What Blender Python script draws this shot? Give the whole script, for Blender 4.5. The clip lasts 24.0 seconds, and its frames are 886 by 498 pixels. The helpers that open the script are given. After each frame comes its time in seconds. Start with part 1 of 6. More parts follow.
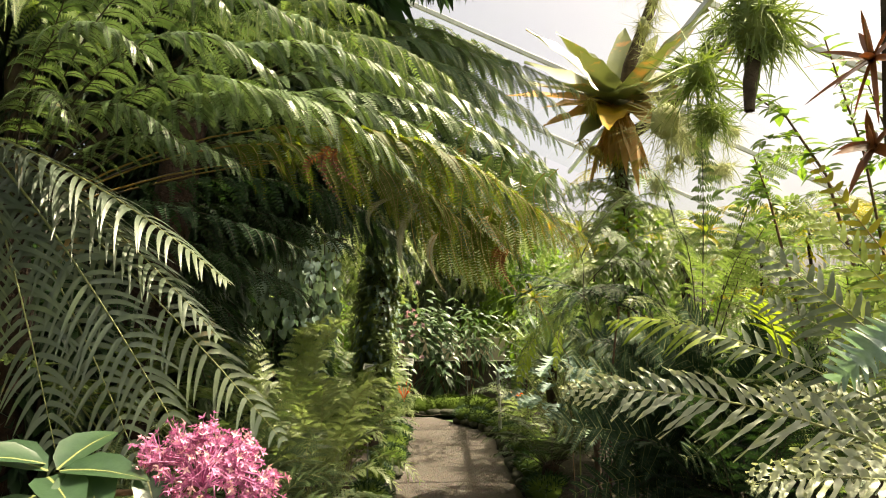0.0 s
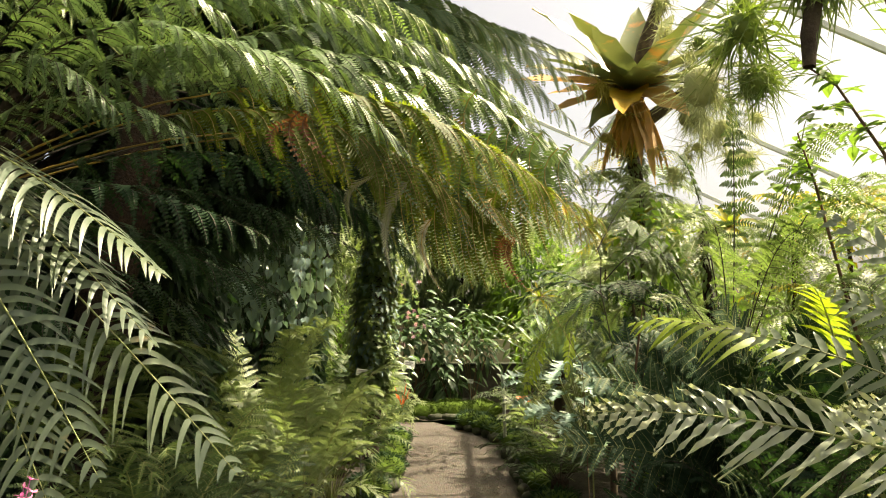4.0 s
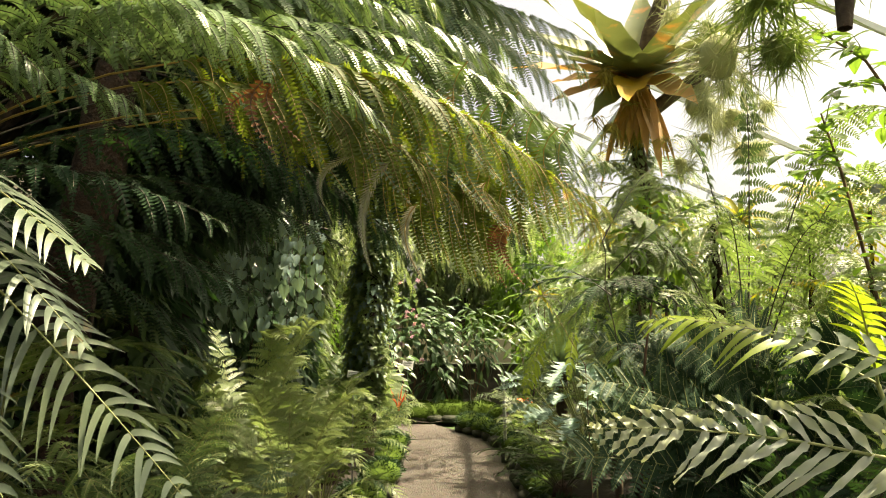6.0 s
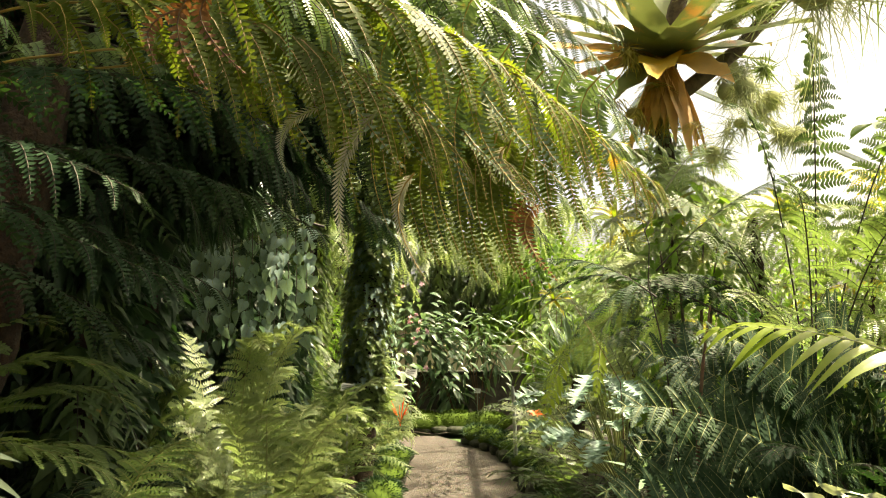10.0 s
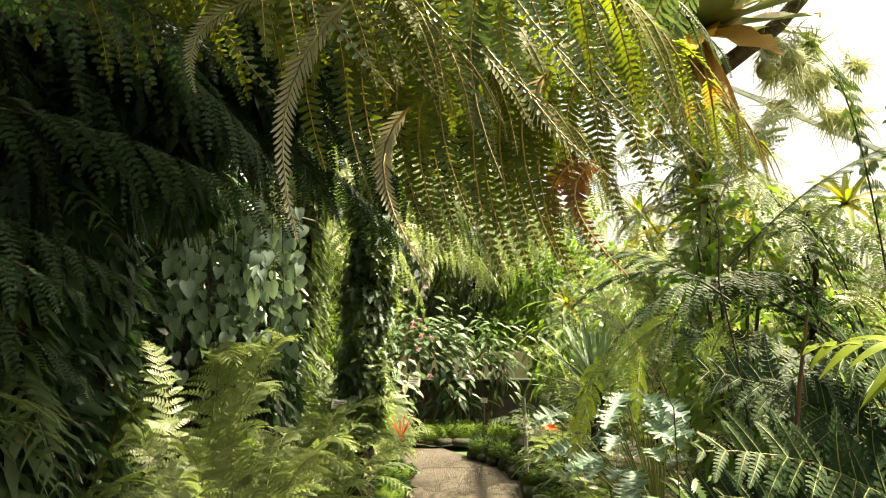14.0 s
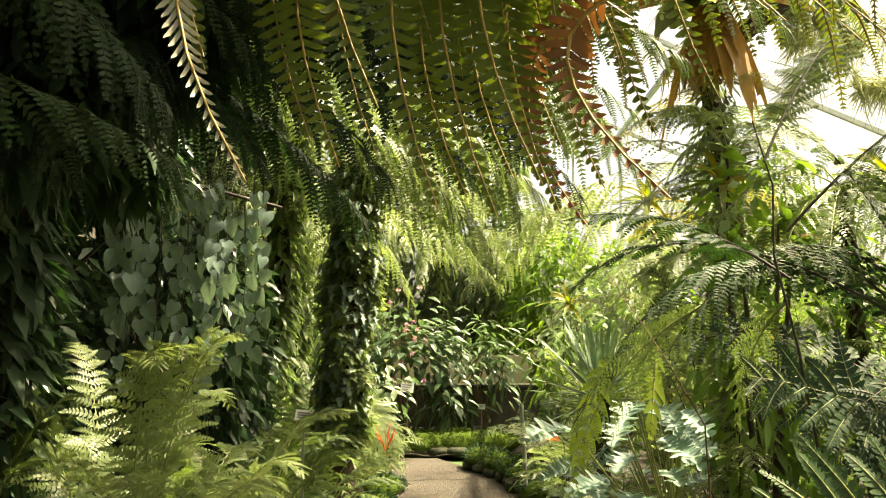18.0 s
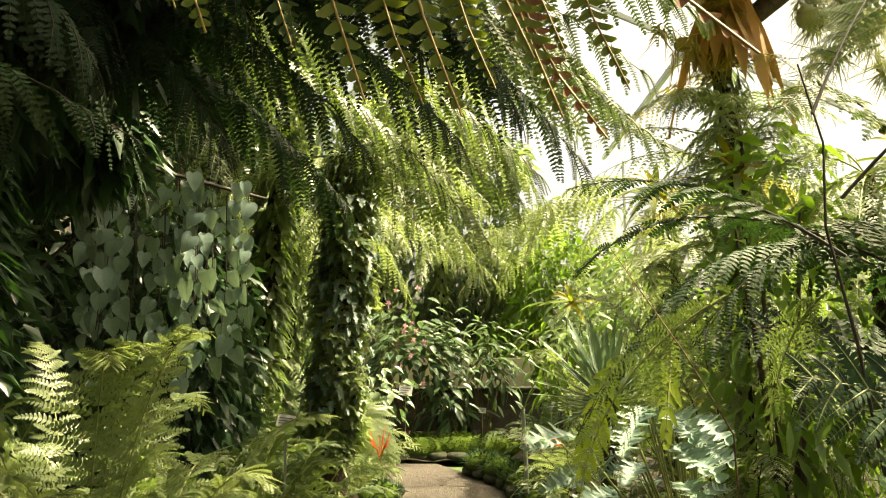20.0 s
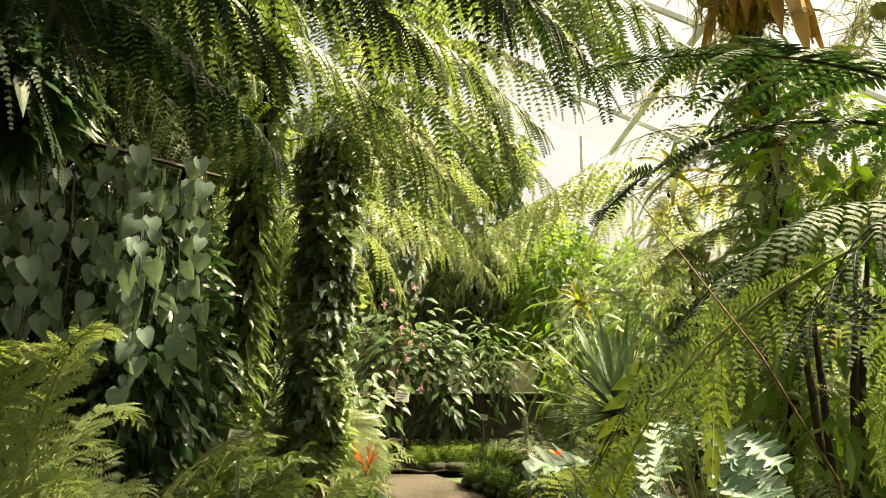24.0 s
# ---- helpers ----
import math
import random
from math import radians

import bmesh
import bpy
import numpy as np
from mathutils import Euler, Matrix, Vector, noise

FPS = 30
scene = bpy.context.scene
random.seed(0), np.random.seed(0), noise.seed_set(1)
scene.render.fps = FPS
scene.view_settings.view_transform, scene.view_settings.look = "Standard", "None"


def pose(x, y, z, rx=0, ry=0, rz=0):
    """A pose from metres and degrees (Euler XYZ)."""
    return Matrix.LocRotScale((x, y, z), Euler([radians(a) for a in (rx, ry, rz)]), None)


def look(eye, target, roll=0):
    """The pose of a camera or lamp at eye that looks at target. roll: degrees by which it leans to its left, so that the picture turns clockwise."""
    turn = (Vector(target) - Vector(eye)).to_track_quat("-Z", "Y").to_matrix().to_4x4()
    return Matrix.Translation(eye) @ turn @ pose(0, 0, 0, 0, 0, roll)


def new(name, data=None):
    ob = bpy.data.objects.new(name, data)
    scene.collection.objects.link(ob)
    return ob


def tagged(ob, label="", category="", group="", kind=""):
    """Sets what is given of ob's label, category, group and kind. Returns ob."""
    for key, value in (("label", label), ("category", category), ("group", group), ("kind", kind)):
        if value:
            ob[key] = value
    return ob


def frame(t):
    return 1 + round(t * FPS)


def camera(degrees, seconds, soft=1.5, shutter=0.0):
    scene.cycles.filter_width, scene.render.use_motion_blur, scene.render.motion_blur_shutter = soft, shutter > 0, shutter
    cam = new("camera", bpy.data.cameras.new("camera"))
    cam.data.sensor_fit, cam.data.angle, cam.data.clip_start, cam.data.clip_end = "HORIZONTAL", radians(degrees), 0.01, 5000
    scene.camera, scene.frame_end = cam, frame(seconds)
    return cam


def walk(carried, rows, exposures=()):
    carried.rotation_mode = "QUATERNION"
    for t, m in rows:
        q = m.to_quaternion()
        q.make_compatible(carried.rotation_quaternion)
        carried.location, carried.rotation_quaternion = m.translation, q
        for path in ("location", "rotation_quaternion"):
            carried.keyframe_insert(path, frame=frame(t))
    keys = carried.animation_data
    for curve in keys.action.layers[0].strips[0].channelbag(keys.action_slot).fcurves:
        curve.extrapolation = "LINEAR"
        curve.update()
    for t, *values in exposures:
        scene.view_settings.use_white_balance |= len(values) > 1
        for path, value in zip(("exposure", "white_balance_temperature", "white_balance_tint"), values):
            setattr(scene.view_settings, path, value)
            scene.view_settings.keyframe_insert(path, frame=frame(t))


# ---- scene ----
cam = camera(60.5, 24.0, soft=1.0)
METRES, EYE, TILT, LEAN, TURN = 3.8, 1.6, 5.8, 0.0, 0.0
ROWS = [
    (0.0, 0.0, 0.0, 0.0, -0.0, 0.0, 0.0),
    (0.5, -0.0028, 0.0178, -0.0009, 0.04, -0.02, -0.01),
    (1.0, -0.004, 0.0345, -0.0015, 0.07, -0.04, -0.02),
    (1.5, -0.0044, 0.0514, -0.0025, 0.1, -0.06, -0.03),
    (2.0, -0.0048, 0.0675, -0.0038, 0.13, -0.06, -0.02),
    (2.5, -0.0032, 0.0846, -0.0068, 0.16, -0.01, 0.01),
    (4.5, 0.0141, 0.1669, -0.0149, 0.35, 0.06, 0.11),
    (5.0, 0.0182, 0.188, -0.017, 0.4, 0.03, 0.14),
    (5.5, 0.0212, 0.208, -0.0183, 0.45, -0.0, 0.15),
    (6.0, 0.0234, 0.2287, -0.0212, 0.48, 0.02, 0.19),
    (6.5, 0.0233, 0.2504, -0.0241, 0.54, 0.08, 0.16),
    (7.0, 0.023, 0.274, -0.0268, 0.57, 0.13, 0.15),
    (7.5, 0.0216, 0.2978, -0.0252, 0.63, 0.16, 0.14),
    (8.0, 0.0225, 0.3195, -0.0255, 0.68, 0.18, 0.14),
    (8.5, 0.023, 0.3406, -0.028, 0.71, 0.22, 0.15),
    (9.0, 0.0208, 0.361, -0.0291, 0.77, 0.22, 0.17),
    (9.5, 0.0196, 0.382, -0.0322, 0.81, 0.3, 0.22),
    (10.0, 0.0208, 0.4038, -0.035, 0.85, 0.39, 0.22),
    (10.5, 0.0225, 0.4279, -0.0359, 0.89, 0.46, 0.26),
    (12.5, 0.0214, 0.5158, -0.0394, 1.09, 0.51, 0.27),
    (13.0, 0.0188, 0.5376, -0.0439, 1.12, 0.58, 0.25),
    (13.5, 0.017, 0.5597, -0.0466, 1.16, 0.65, 0.21),
    (14.0, 0.0156, 0.5817, -0.0459, 1.17, 0.71, 0.22),
    (14.5, 0.0167, 0.6038, -0.0466, 1.18, 0.77, 0.2),
    (15.0, 0.0185, 0.6254, -0.0483, 1.21, 0.79, 0.21),
    (15.5, 0.0201, 0.6449, -0.0515, 1.17, 0.8, 0.26),
    (16.0, 0.0237, 0.6645, -0.0573, 1.2, 0.87, 0.24),
    (16.5, 0.028, 0.6848, -0.0624, 1.21, 0.98, 0.33),
    (17.0, 0.0327, 0.7062, -0.0653, 1.26, 1.04, 0.34),
    (17.5, 0.0381, 0.7268, -0.0672, 1.31, 1.05, 0.38),
    (18.0, 0.0427, 0.7462, -0.0691, 1.35, 1.05, 0.4),
    (18.5, 0.0467, 0.764, -0.0712, 1.4, 1.07, 0.44),
    (20.5, 0.0531, 0.8455, -0.085, 1.58, 1.32, 0.44),
    (21.0, 0.0538, 0.866, -0.0847, 1.62, 1.29, 0.42),
    (21.5, 0.0568, 0.8849, -0.0865, 1.67, 1.29, 0.44),
    (22.0, 0.0591, 0.9025, -0.0876, 1.72, 1.3, 0.46),
    (22.5, 0.0606, 0.9204, -0.0905, 1.78, 1.39, 0.48),
    (23.0, 0.0638, 0.9401, -0.0956, 1.84, 1.51, 0.5),
    (23.5, 0.0675, 0.9614, -0.0995, 1.88, 1.57, 0.54),
    (24.0, 0.0718, 0.984, -0.1014, 1.93, 1.57, 0.55),
]
walk(cam, [(t, pose(0, 0, EYE, TILT, LEAN, TURN) @ pose(METRES * x, METRES * y, METRES * z, 90 + pitch, roll, yaw)) for t, x, y, z, yaw, pitch, roll in ROWS],
     exposures=[(0.0, 1.40, 7900, 6), (10.0, 1.80, 8200, 3), (17.0, 1.87, 8700, 1), (24.0, 1.55, 9300, 0)])

# ---------------------------------------------------------------- light
SUN_EL, SUN_AZ = 61.0, 72.0          # azimuth clockwise from +Y
w = bpy.data.worlds.new("sky")
scene.world = w
w.use_nodes = True
wn = w.node_tree
bg = wn.nodes["Background"]
sky = wn.nodes.new("ShaderNodeTexSky")
sky.sky_type, sky.sun_disc = "NISHITA", False
sky.sun_elevation, sky.sun_rotation = radians(SUN_EL), radians(SUN_AZ)
sky.air_density, sky.dust_density, sky.ozone_density = 0.4, 8.0, 0.0
bg.inputs[1].default_value = 0.15
wn.links.new(sky.outputs[0], bg.inputs[0])
sun = new("sun", bpy.data.lights.new("sun", "SUN"))
sun.data.energy, sun.data.angle, sun.data.color = 5.0, radians(0.5), (1.0, 0.93, 0.78)
_sd = Vector((math.sin(radians(SUN_AZ)) * math.cos(radians(SUN_EL)), math.cos(radians(SUN_AZ)) * math.cos(radians(SUN_EL)), math.sin(radians(SUN_EL))))
sun.matrix_world = look(_sd * 40, (0, 0, 0))

# ---------------------------------------------------------------- materials
def nodes_of(name):
    m = bpy.data.materials.new(name)
    m.use_nodes = True
    nt = m.node_tree
    return m, nt, nt.nodes["Principled BSDF"], nt.nodes["Material Output"]


def mix_rgb(nt, fac, a, b, blend="MIX"):
    n = nt.nodes.new("ShaderNodeMix")
    n.data_type, n.blend_type = "RGBA", blend
    for sock, v in ((n.inputs[0], fac), (n.inputs[6], a), (n.inputs[7], b)):
        if hasattr(v, "is_linked"):
            nt.links.new(v, sock)
        elif isinstance(v, (int, float)):
            sock.default_value = v
        else:
            sock.default_value = (*v, 1)
    return n.outputs[2]


def noise_of(nt, scale, detail=3.0, rough=0.6, coord="Object"):
    tc = nt.nodes.new("ShaderNodeTexCoord")
    n = nt.nodes.new("ShaderNodeTexNoise")
    n.inputs["Scale"].default_value, n.inputs["Detail"].default_value, n.inputs["Roughness"].default_value = scale, detail, rough
    nt.links.new(tc.outputs[coord], n.inputs["Vector"])
    return n.outputs[0]


def ramp(nt, fac, lo, hi):
    n = nt.nodes.new("ShaderNodeMapRange")
    n.inputs[1].default_value, n.inputs[2].default_value = lo, hi
    nt.links.new(fac, n.inputs[0])
    return n.outputs[0]


def bump(nt, bs, height, strength, dist=0.01):
    b = nt.nodes.new("ShaderNodeBump")
    b.inputs["Strength"].default_value, b.inputs["Distance"].default_value = strength, dist
    nt.links.new(height, b.inputs["Height"])
    nt.links.new(b.outputs[0], bs.inputs["Normal"])


def leaf_mat(name, a, b, dry=(0.25, 0.13, 0.04), dry_amount=0.06, rough=0.42, thin=0.35, glow=(1.6, 1.6, 0.95), scale=30.0, spec=0.5):
    """Living leaf: two greens, a few dry patches, light coming through."""
    m, nt, bs, out = nodes_of(name)
    geo, info = nt.nodes.new("ShaderNodeNewGeometry"), nt.nodes.new("ShaderNodeObjectInfo")
    n1, n2 = noise_of(nt, scale), noise_of(nt, 2.2, 2.0)
    c = mix_rgb(nt, geo.outputs["Random Per Island"], a, b)
    c = mix_rgb(nt, ramp(nt, n2, 0.35, 0.7), c, mix_rgb(nt, 1.0, c, (1.35, 1.3, 0.9), "MULTIPLY"))
    c = mix_rgb(nt, ramp(nt, info.outputs["Random"], 0.3, 1.6), c, b)
    c = mix_rgb(nt, ramp(nt, n1, 0.3, 0.85), mix_rgb(nt, 1.0, c, (0.75, 0.8, 0.7), "MULTIPLY"), c)
    if dry_amount:
        n3 = noise_of(nt, 5.0, 4.0)
        c = mix_rgb(nt, ramp(nt, n3, 0.72 - dry_amount, 0.76 - dry_amount * 0.5), c, dry)
    nt.links.new(c, bs.inputs["Base Color"])
    bs.inputs["Roughness"].default_value = rough
    bs.inputs["Specular IOR Level"].default_value = spec
    bump(nt, bs, n1, 0.25, 0.002)
    tr = nt.nodes.new("ShaderNodeBsdfTranslucent")
    nt.links.new(mix_rgb(nt, 1.0, c, glow, "MULTIPLY"), tr.inputs[0])
    mx = nt.nodes.new("ShaderNodeMixShader")
    mx.inputs[0].default_value = thin
    nt.links.new(bs.outputs[0], mx.inputs[1])
    nt.links.new(tr.outputs[0], mx.inputs[2])
    nt.links.new(mx.outputs[0], out.inputs[0])
    return m


def solid_mat(name, a, b, scale=8.0, rough=0.8, bumps=0.6, dist=0.01, detail=6.0, metal=0.0, stretch=None):
    m, nt, bs, out = nodes_of(name)
    n1, n2 = noise_of(nt, scale, detail), noise_of(nt, scale * 0.17, 3.0)
    c = mix_rgb(nt, ramp(nt, n1, 0.3, 0.7), a, b)
    c = mix_rgb(nt, ramp(nt, n2, 0.3, 0.75), mix_rgb(nt, 1.0, c, (0.7, 0.7, 0.7), "MULTIPLY"), c)
    nt.links.new(c, bs.inputs["Base Color"])
    bs.inputs["Roughness"].default_value, bs.inputs["Metallic"].default_value = rough, metal
    if bumps:
        bump(nt, bs, n1, bumps, dist)
    return m


FERN = leaf_mat("tree_fern_green", (0.049, 0.090, 0.039), (0.082, 0.125, 0.063), dry_amount=0.05, thin=0.26, rough=0.5, spec=0.3)
# lighter, glossier copy of the fern green, imitates sheen and brighter light
FERN_SHEEN = leaf_mat("lightened_glossy_tree_fern", (0.078, 0.135, 0.063), (0.131, 0.190, 0.105), dry_amount=0.04, thin=0.2, rough=0.3)
# olive copy of the fern green, imitates light coming from behind
FERN_TIP = leaf_mat("tree_fern_olive", (0.08, 0.115, 0.028), (0.115, 0.145, 0.04), dry_amount=0.07, thin=0.56, glow=(1.65, 1.6, 0.6), rough=0.5, spec=0.3)
# dark green; on the tree ferns it is a copy standing in for shade
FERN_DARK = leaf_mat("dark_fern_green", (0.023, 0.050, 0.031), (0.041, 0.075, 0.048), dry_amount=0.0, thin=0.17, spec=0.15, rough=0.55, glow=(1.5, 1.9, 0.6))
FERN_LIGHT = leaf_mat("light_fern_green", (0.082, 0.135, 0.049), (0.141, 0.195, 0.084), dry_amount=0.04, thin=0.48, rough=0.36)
# paler copy of the light fern green, puts sunlight into the colour
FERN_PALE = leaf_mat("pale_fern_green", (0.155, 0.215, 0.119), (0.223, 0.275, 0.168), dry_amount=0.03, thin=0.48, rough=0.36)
FERN_YELLOW = leaf_mat("yellow_fern", (0.22, 0.22, 0.02), (0.32, 0.29, 0.04), dry_amount=0.1, thin=0.45, glow=(1.6, 1.5, 0.4))
FERN_BROWN = leaf_mat("withered_fern", (0.12, 0.05, 0.022), (0.19, 0.09, 0.042), dry_amount=0.0, thin=0.25, glow=(1.4, 1.1, 0.7), rough=0.8)
HARD = leaf_mat("hard_fern_green", (0.082, 0.115, 0.083), (0.136, 0.170, 0.137), dry=(0.34, 0.24, 0.10), dry_amount=0.1, thin=0.3, rough=0.36, scale=14)
SILVER = leaf_mat("grey_green_frond", (0.30, 0.33, 0.28), (0.42, 0.45, 0.40), dry=(0.30, 0.22, 0.14), dry_amount=0.05, thin=0.22, rough=0.38, scale=18)
BLEACHED = leaf_mat("bleached_frond", (0.24, 0.23, 0.19), (0.36, 0.34, 0.29), dry=(0.3, 0.12, 0.05), dry_amount=0.06, thin=0.3, rough=0.45, glow=(1.2, 1.1, 0.9), scale=18)
LIME = leaf_mat("lime_frond", (0.15, 0.23, 0.025), (0.22, 0.28, 0.04), dry_amount=0.02, thin=0.45)
BLUE = leaf_mat("blue_green_leaf", (0.145, 0.225, 0.235), (0.223, 0.315, 0.336), dry_amount=0.0, thin=0.25, glow=(1.2, 1.4, 0.8), rough=0.5, scale=12)
IVY = leaf_mat("heart_leaf_grey_green", (0.140, 0.210, 0.233), (0.201, 0.282, 0.318), dry_amount=0.0, thin=0.25, rough=0.4, scale=10)
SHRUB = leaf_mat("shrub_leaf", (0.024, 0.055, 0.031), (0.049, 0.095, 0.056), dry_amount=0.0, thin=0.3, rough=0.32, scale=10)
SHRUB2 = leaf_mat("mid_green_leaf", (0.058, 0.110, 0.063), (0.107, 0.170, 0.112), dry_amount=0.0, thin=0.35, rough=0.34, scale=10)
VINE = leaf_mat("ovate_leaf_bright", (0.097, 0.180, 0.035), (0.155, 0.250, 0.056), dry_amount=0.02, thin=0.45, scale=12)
BROM = leaf_mat("bromeliad_green", (0.15, 0.19, 0.085), (0.22, 0.245, 0.125), dry=(0.5, 0.25, 0.08), dry_amount=0.16, thin=0.12, rough=0.4, scale=5)
BROM_DRY = leaf_mat("bromeliad_dry", (0.45, 0.24, 0.10), (0.58, 0.36, 0.17), dry_amount=0.0, thin=0.3, glow=(1.3, 1.1, 0.7), rough=0.6, scale=8)
BROM_TIP = leaf_mat("bromeliad_orange", (0.50, 0.26, 0.04), (0.55, 0.38, 0.06), dry_amount=0.0, thin=0.35, glow=(1.3, 1.1, 0.5), scale=8)
BROM_RED = leaf_mat("bromeliad_maroon", (0.12, 0.05, 0.03), (0.20, 0.09, 0.04), dry_amount=0.0, thin=0.2, glow=(1.6, 0.9, 0.6), rough=0.3, scale=8)
AIR = leaf_mat("air_plant", (0.13, 0.19, 0.07), (0.22, 0.28, 0.12), dry_amount=0.0, thin=0.25, glow=(1.3, 1.4, 0.6), rough=0.6, scale=12)
MOSSY_GREY = leaf_mat("hanging_moss_grey", (0.33, 0.36, 0.25), (0.45, 0.46, 0.34), dry_amount=0.0, thin=0.25, glow=(1.1, 1.1, 0.8), rough=0.9, scale=12)
STRAW = leaf_mat("dry_straw", (0.42, 0.34, 0.14), (0.55, 0.46, 0.22), dry_amount=0.0, thin=0.3, glow=(1.2, 1.1, 0.6), rough=0.8, scale=12)
AGAVE = leaf_mat("sword_leaf", (0.097, 0.170, 0.140), (0.165, 0.240, 0.196), dry_amount=0.03, thin=0.2, rough=0.42, scale=8)
PINK = leaf_mat("pink_petal", (0.42, 0.10, 0.38), (0.55, 0.23, 0.53), dry_amount=0.0, thin=0.3, glow=(1.1, 0.9, 1.0), rough=0.6, scale=40)
PINK_PALE = leaf_mat("pale_pink_petal", (0.66, 0.36, 0.60), (0.74, 0.52, 0.70), dry_amount=0.0, thin=0.3, glow=(1.1, 0.9, 1.0), rough=0.6, scale=40)
ORANGE = leaf_mat("orange_petal", (0.85, 0.10, 0.02), (0.90, 0.18, 0.03), dry_amount=0.0, thin=0.3, glow=(1.1, 0.7, 0.5), rough=0.5, scale=20)
MOSS = leaf_mat("moss", (0.035, 0.062, 0.012), (0.06, 0.095, 0.02), dry_amount=0.0, thin=0.1, rough=0.95, scale=60, spec=0.1)
RIB_DARK = solid_mat("dark_stalk", (0.02, 0.016, 0.01), (0.05, 0.035, 0.02), 40, 0.6, 0.3, 0.002)
RIB_GREEN = solid_mat("green_stalk", (0.20, 0.24, 0.07), (0.28, 0.30, 0.11), 30, 0.5, 0.2, 0.002)
RIB_GOLD = solid_mat("golden_stalk", (0.26, 0.17, 0.035), (0.36, 0.24, 0.06), 30, 0.5, 0.2, 0.002)
BARK = solid_mat("bark", (0.045, 0.03, 0.02), (0.12, 0.085, 0.055), 22, 0.95, 1.0, 0.02)
FIBRE = solid_mat("tree_fern_fibre", (0.016, 0.010, 0.006), (0.06, 0.03, 0.015), 45, 0.95, 1.0, 0.02)
TWIG = solid_mat("brown_twig", (0.10, 0.055, 0.03), (0.20, 0.11, 0.06), 30, 0.8, 0.5, 0.004)
SOIL = solid_mat("dark_soil", (0.012, 0.009, 0.006), (0.04, 0.028, 0.018), 14, 0.98, 1.0, 0.03)
# paler leaf colour imitates sun and haze on far plants
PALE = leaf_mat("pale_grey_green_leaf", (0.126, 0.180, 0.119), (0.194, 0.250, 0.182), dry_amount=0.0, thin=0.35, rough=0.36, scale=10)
STONE = solid_mat("mossy_edging_stone", (0.02, 0.028, 0.012), (0.055, 0.055, 0.038), 18, 0.95, 1.0, 0.02)
WALLM = solid_mat("dark_masonry", (0.05, 0.045, 0.038), (0.12, 0.105, 0.085), 6, 0.95, 0.8, 0.02)
CREAM = solid_mat("cream_render", (0.50, 0.45, 0.28), (0.62, 0.56, 0.38), 4, 0.9, 0.4, 0.01)
WHITE = solid_mat("white_painted_steel", (0.70, 0.70, 0.67), (0.80, 0.80, 0.78), 12, 0.45, 0.15, 0.002)
PLATE = solid_mat("white_label_plate", (0.50, 0.51, 0.50), (0.58, 0.58, 0.57), 20, 0.4, 0.05, 0.001)
INK = solid_mat("grey_ink", (0.10, 0.10, 0.10), (0.16, 0.16, 0.16), 20, 0.6, 0.0)
STEEL = solid_mat("galvanised_stake", (0.24, 0.27, 0.26), (0.34, 0.37, 0.36), 25, 0.5, 0.2, 0.002, metal=0.3)
HEDGE = solid_mat("far_hedge", (0.05, 0.10, 0.03), (0.12, 0.19, 0.06), 3, 0.95, 1.0, 0.1)


def gravel_mat():
    m, nt, bs, out = nodes_of("brown_gravel")
    tc = nt.nodes.new("ShaderNodeTexCoord")
    v = nt.nodes.new("ShaderNodeTexVoronoi")
    v.inputs["Scale"].default_value = 70
    nt.links.new(tc.outputs["Object"], v.inputs["Vector"])
    n = noise_of(nt, 1.6, 4.0)
    c = mix_rgb(nt, 0.6, (0.075, 0.064, 0.055), v.outputs["Color"], "OVERLAY")
    c = mix_rgb(nt, 0.55, c, (0.092, 0.077, 0.066))
    c = mix_rgb(nt, ramp(nt, n, 0.3, 0.7), mix_rgb(nt, 1.0, c, (0.72, 0.7, 0.68), "MULTIPLY"), c)
    nt.links.new(c, bs.inputs["Base Color"])
    bs.inputs["Roughness"].default_value = 0.95
    bump(nt, bs, v.outputs["Distance"], 0.9, 0.012)
    return m


GRAVEL = gravel_mat()


def glass_mat():
    m, nt, bs, out = nodes_of("greenhouse_glass")
    tr, gl = nt.nodes.new("ShaderNodeBsdfTransparent"), nt.nodes.new("ShaderNodeBsdfGlossy")
    tr.inputs[0].default_value = (0.93, 0.95, 0.94, 1)
    gl.inputs["Roughness"].default_value = 0.05
    mx = nt.nodes.new("ShaderNodeMixShader")
    mx.inputs[0].default_value = 0.06
    nt.links.new(tr.outputs[0], mx.inputs[1])
    nt.links.new(gl.outputs[0], mx.inputs[2])
    nt.links.new(mx.outputs[0], out.inputs[0])
    return m


GLASS = glass_mat()

# ---------------------------------------------------------------- mesh helpers
rng = np.random.default_rng(7)
UP = np.array((0.0, 0.0, 1.0))


def V3(*a):
    return np.array(a, dtype=float)


def unit(v):
    return v / np.maximum(np.linalg.norm(v, axis=-1, keepdims=True), 1e-9)


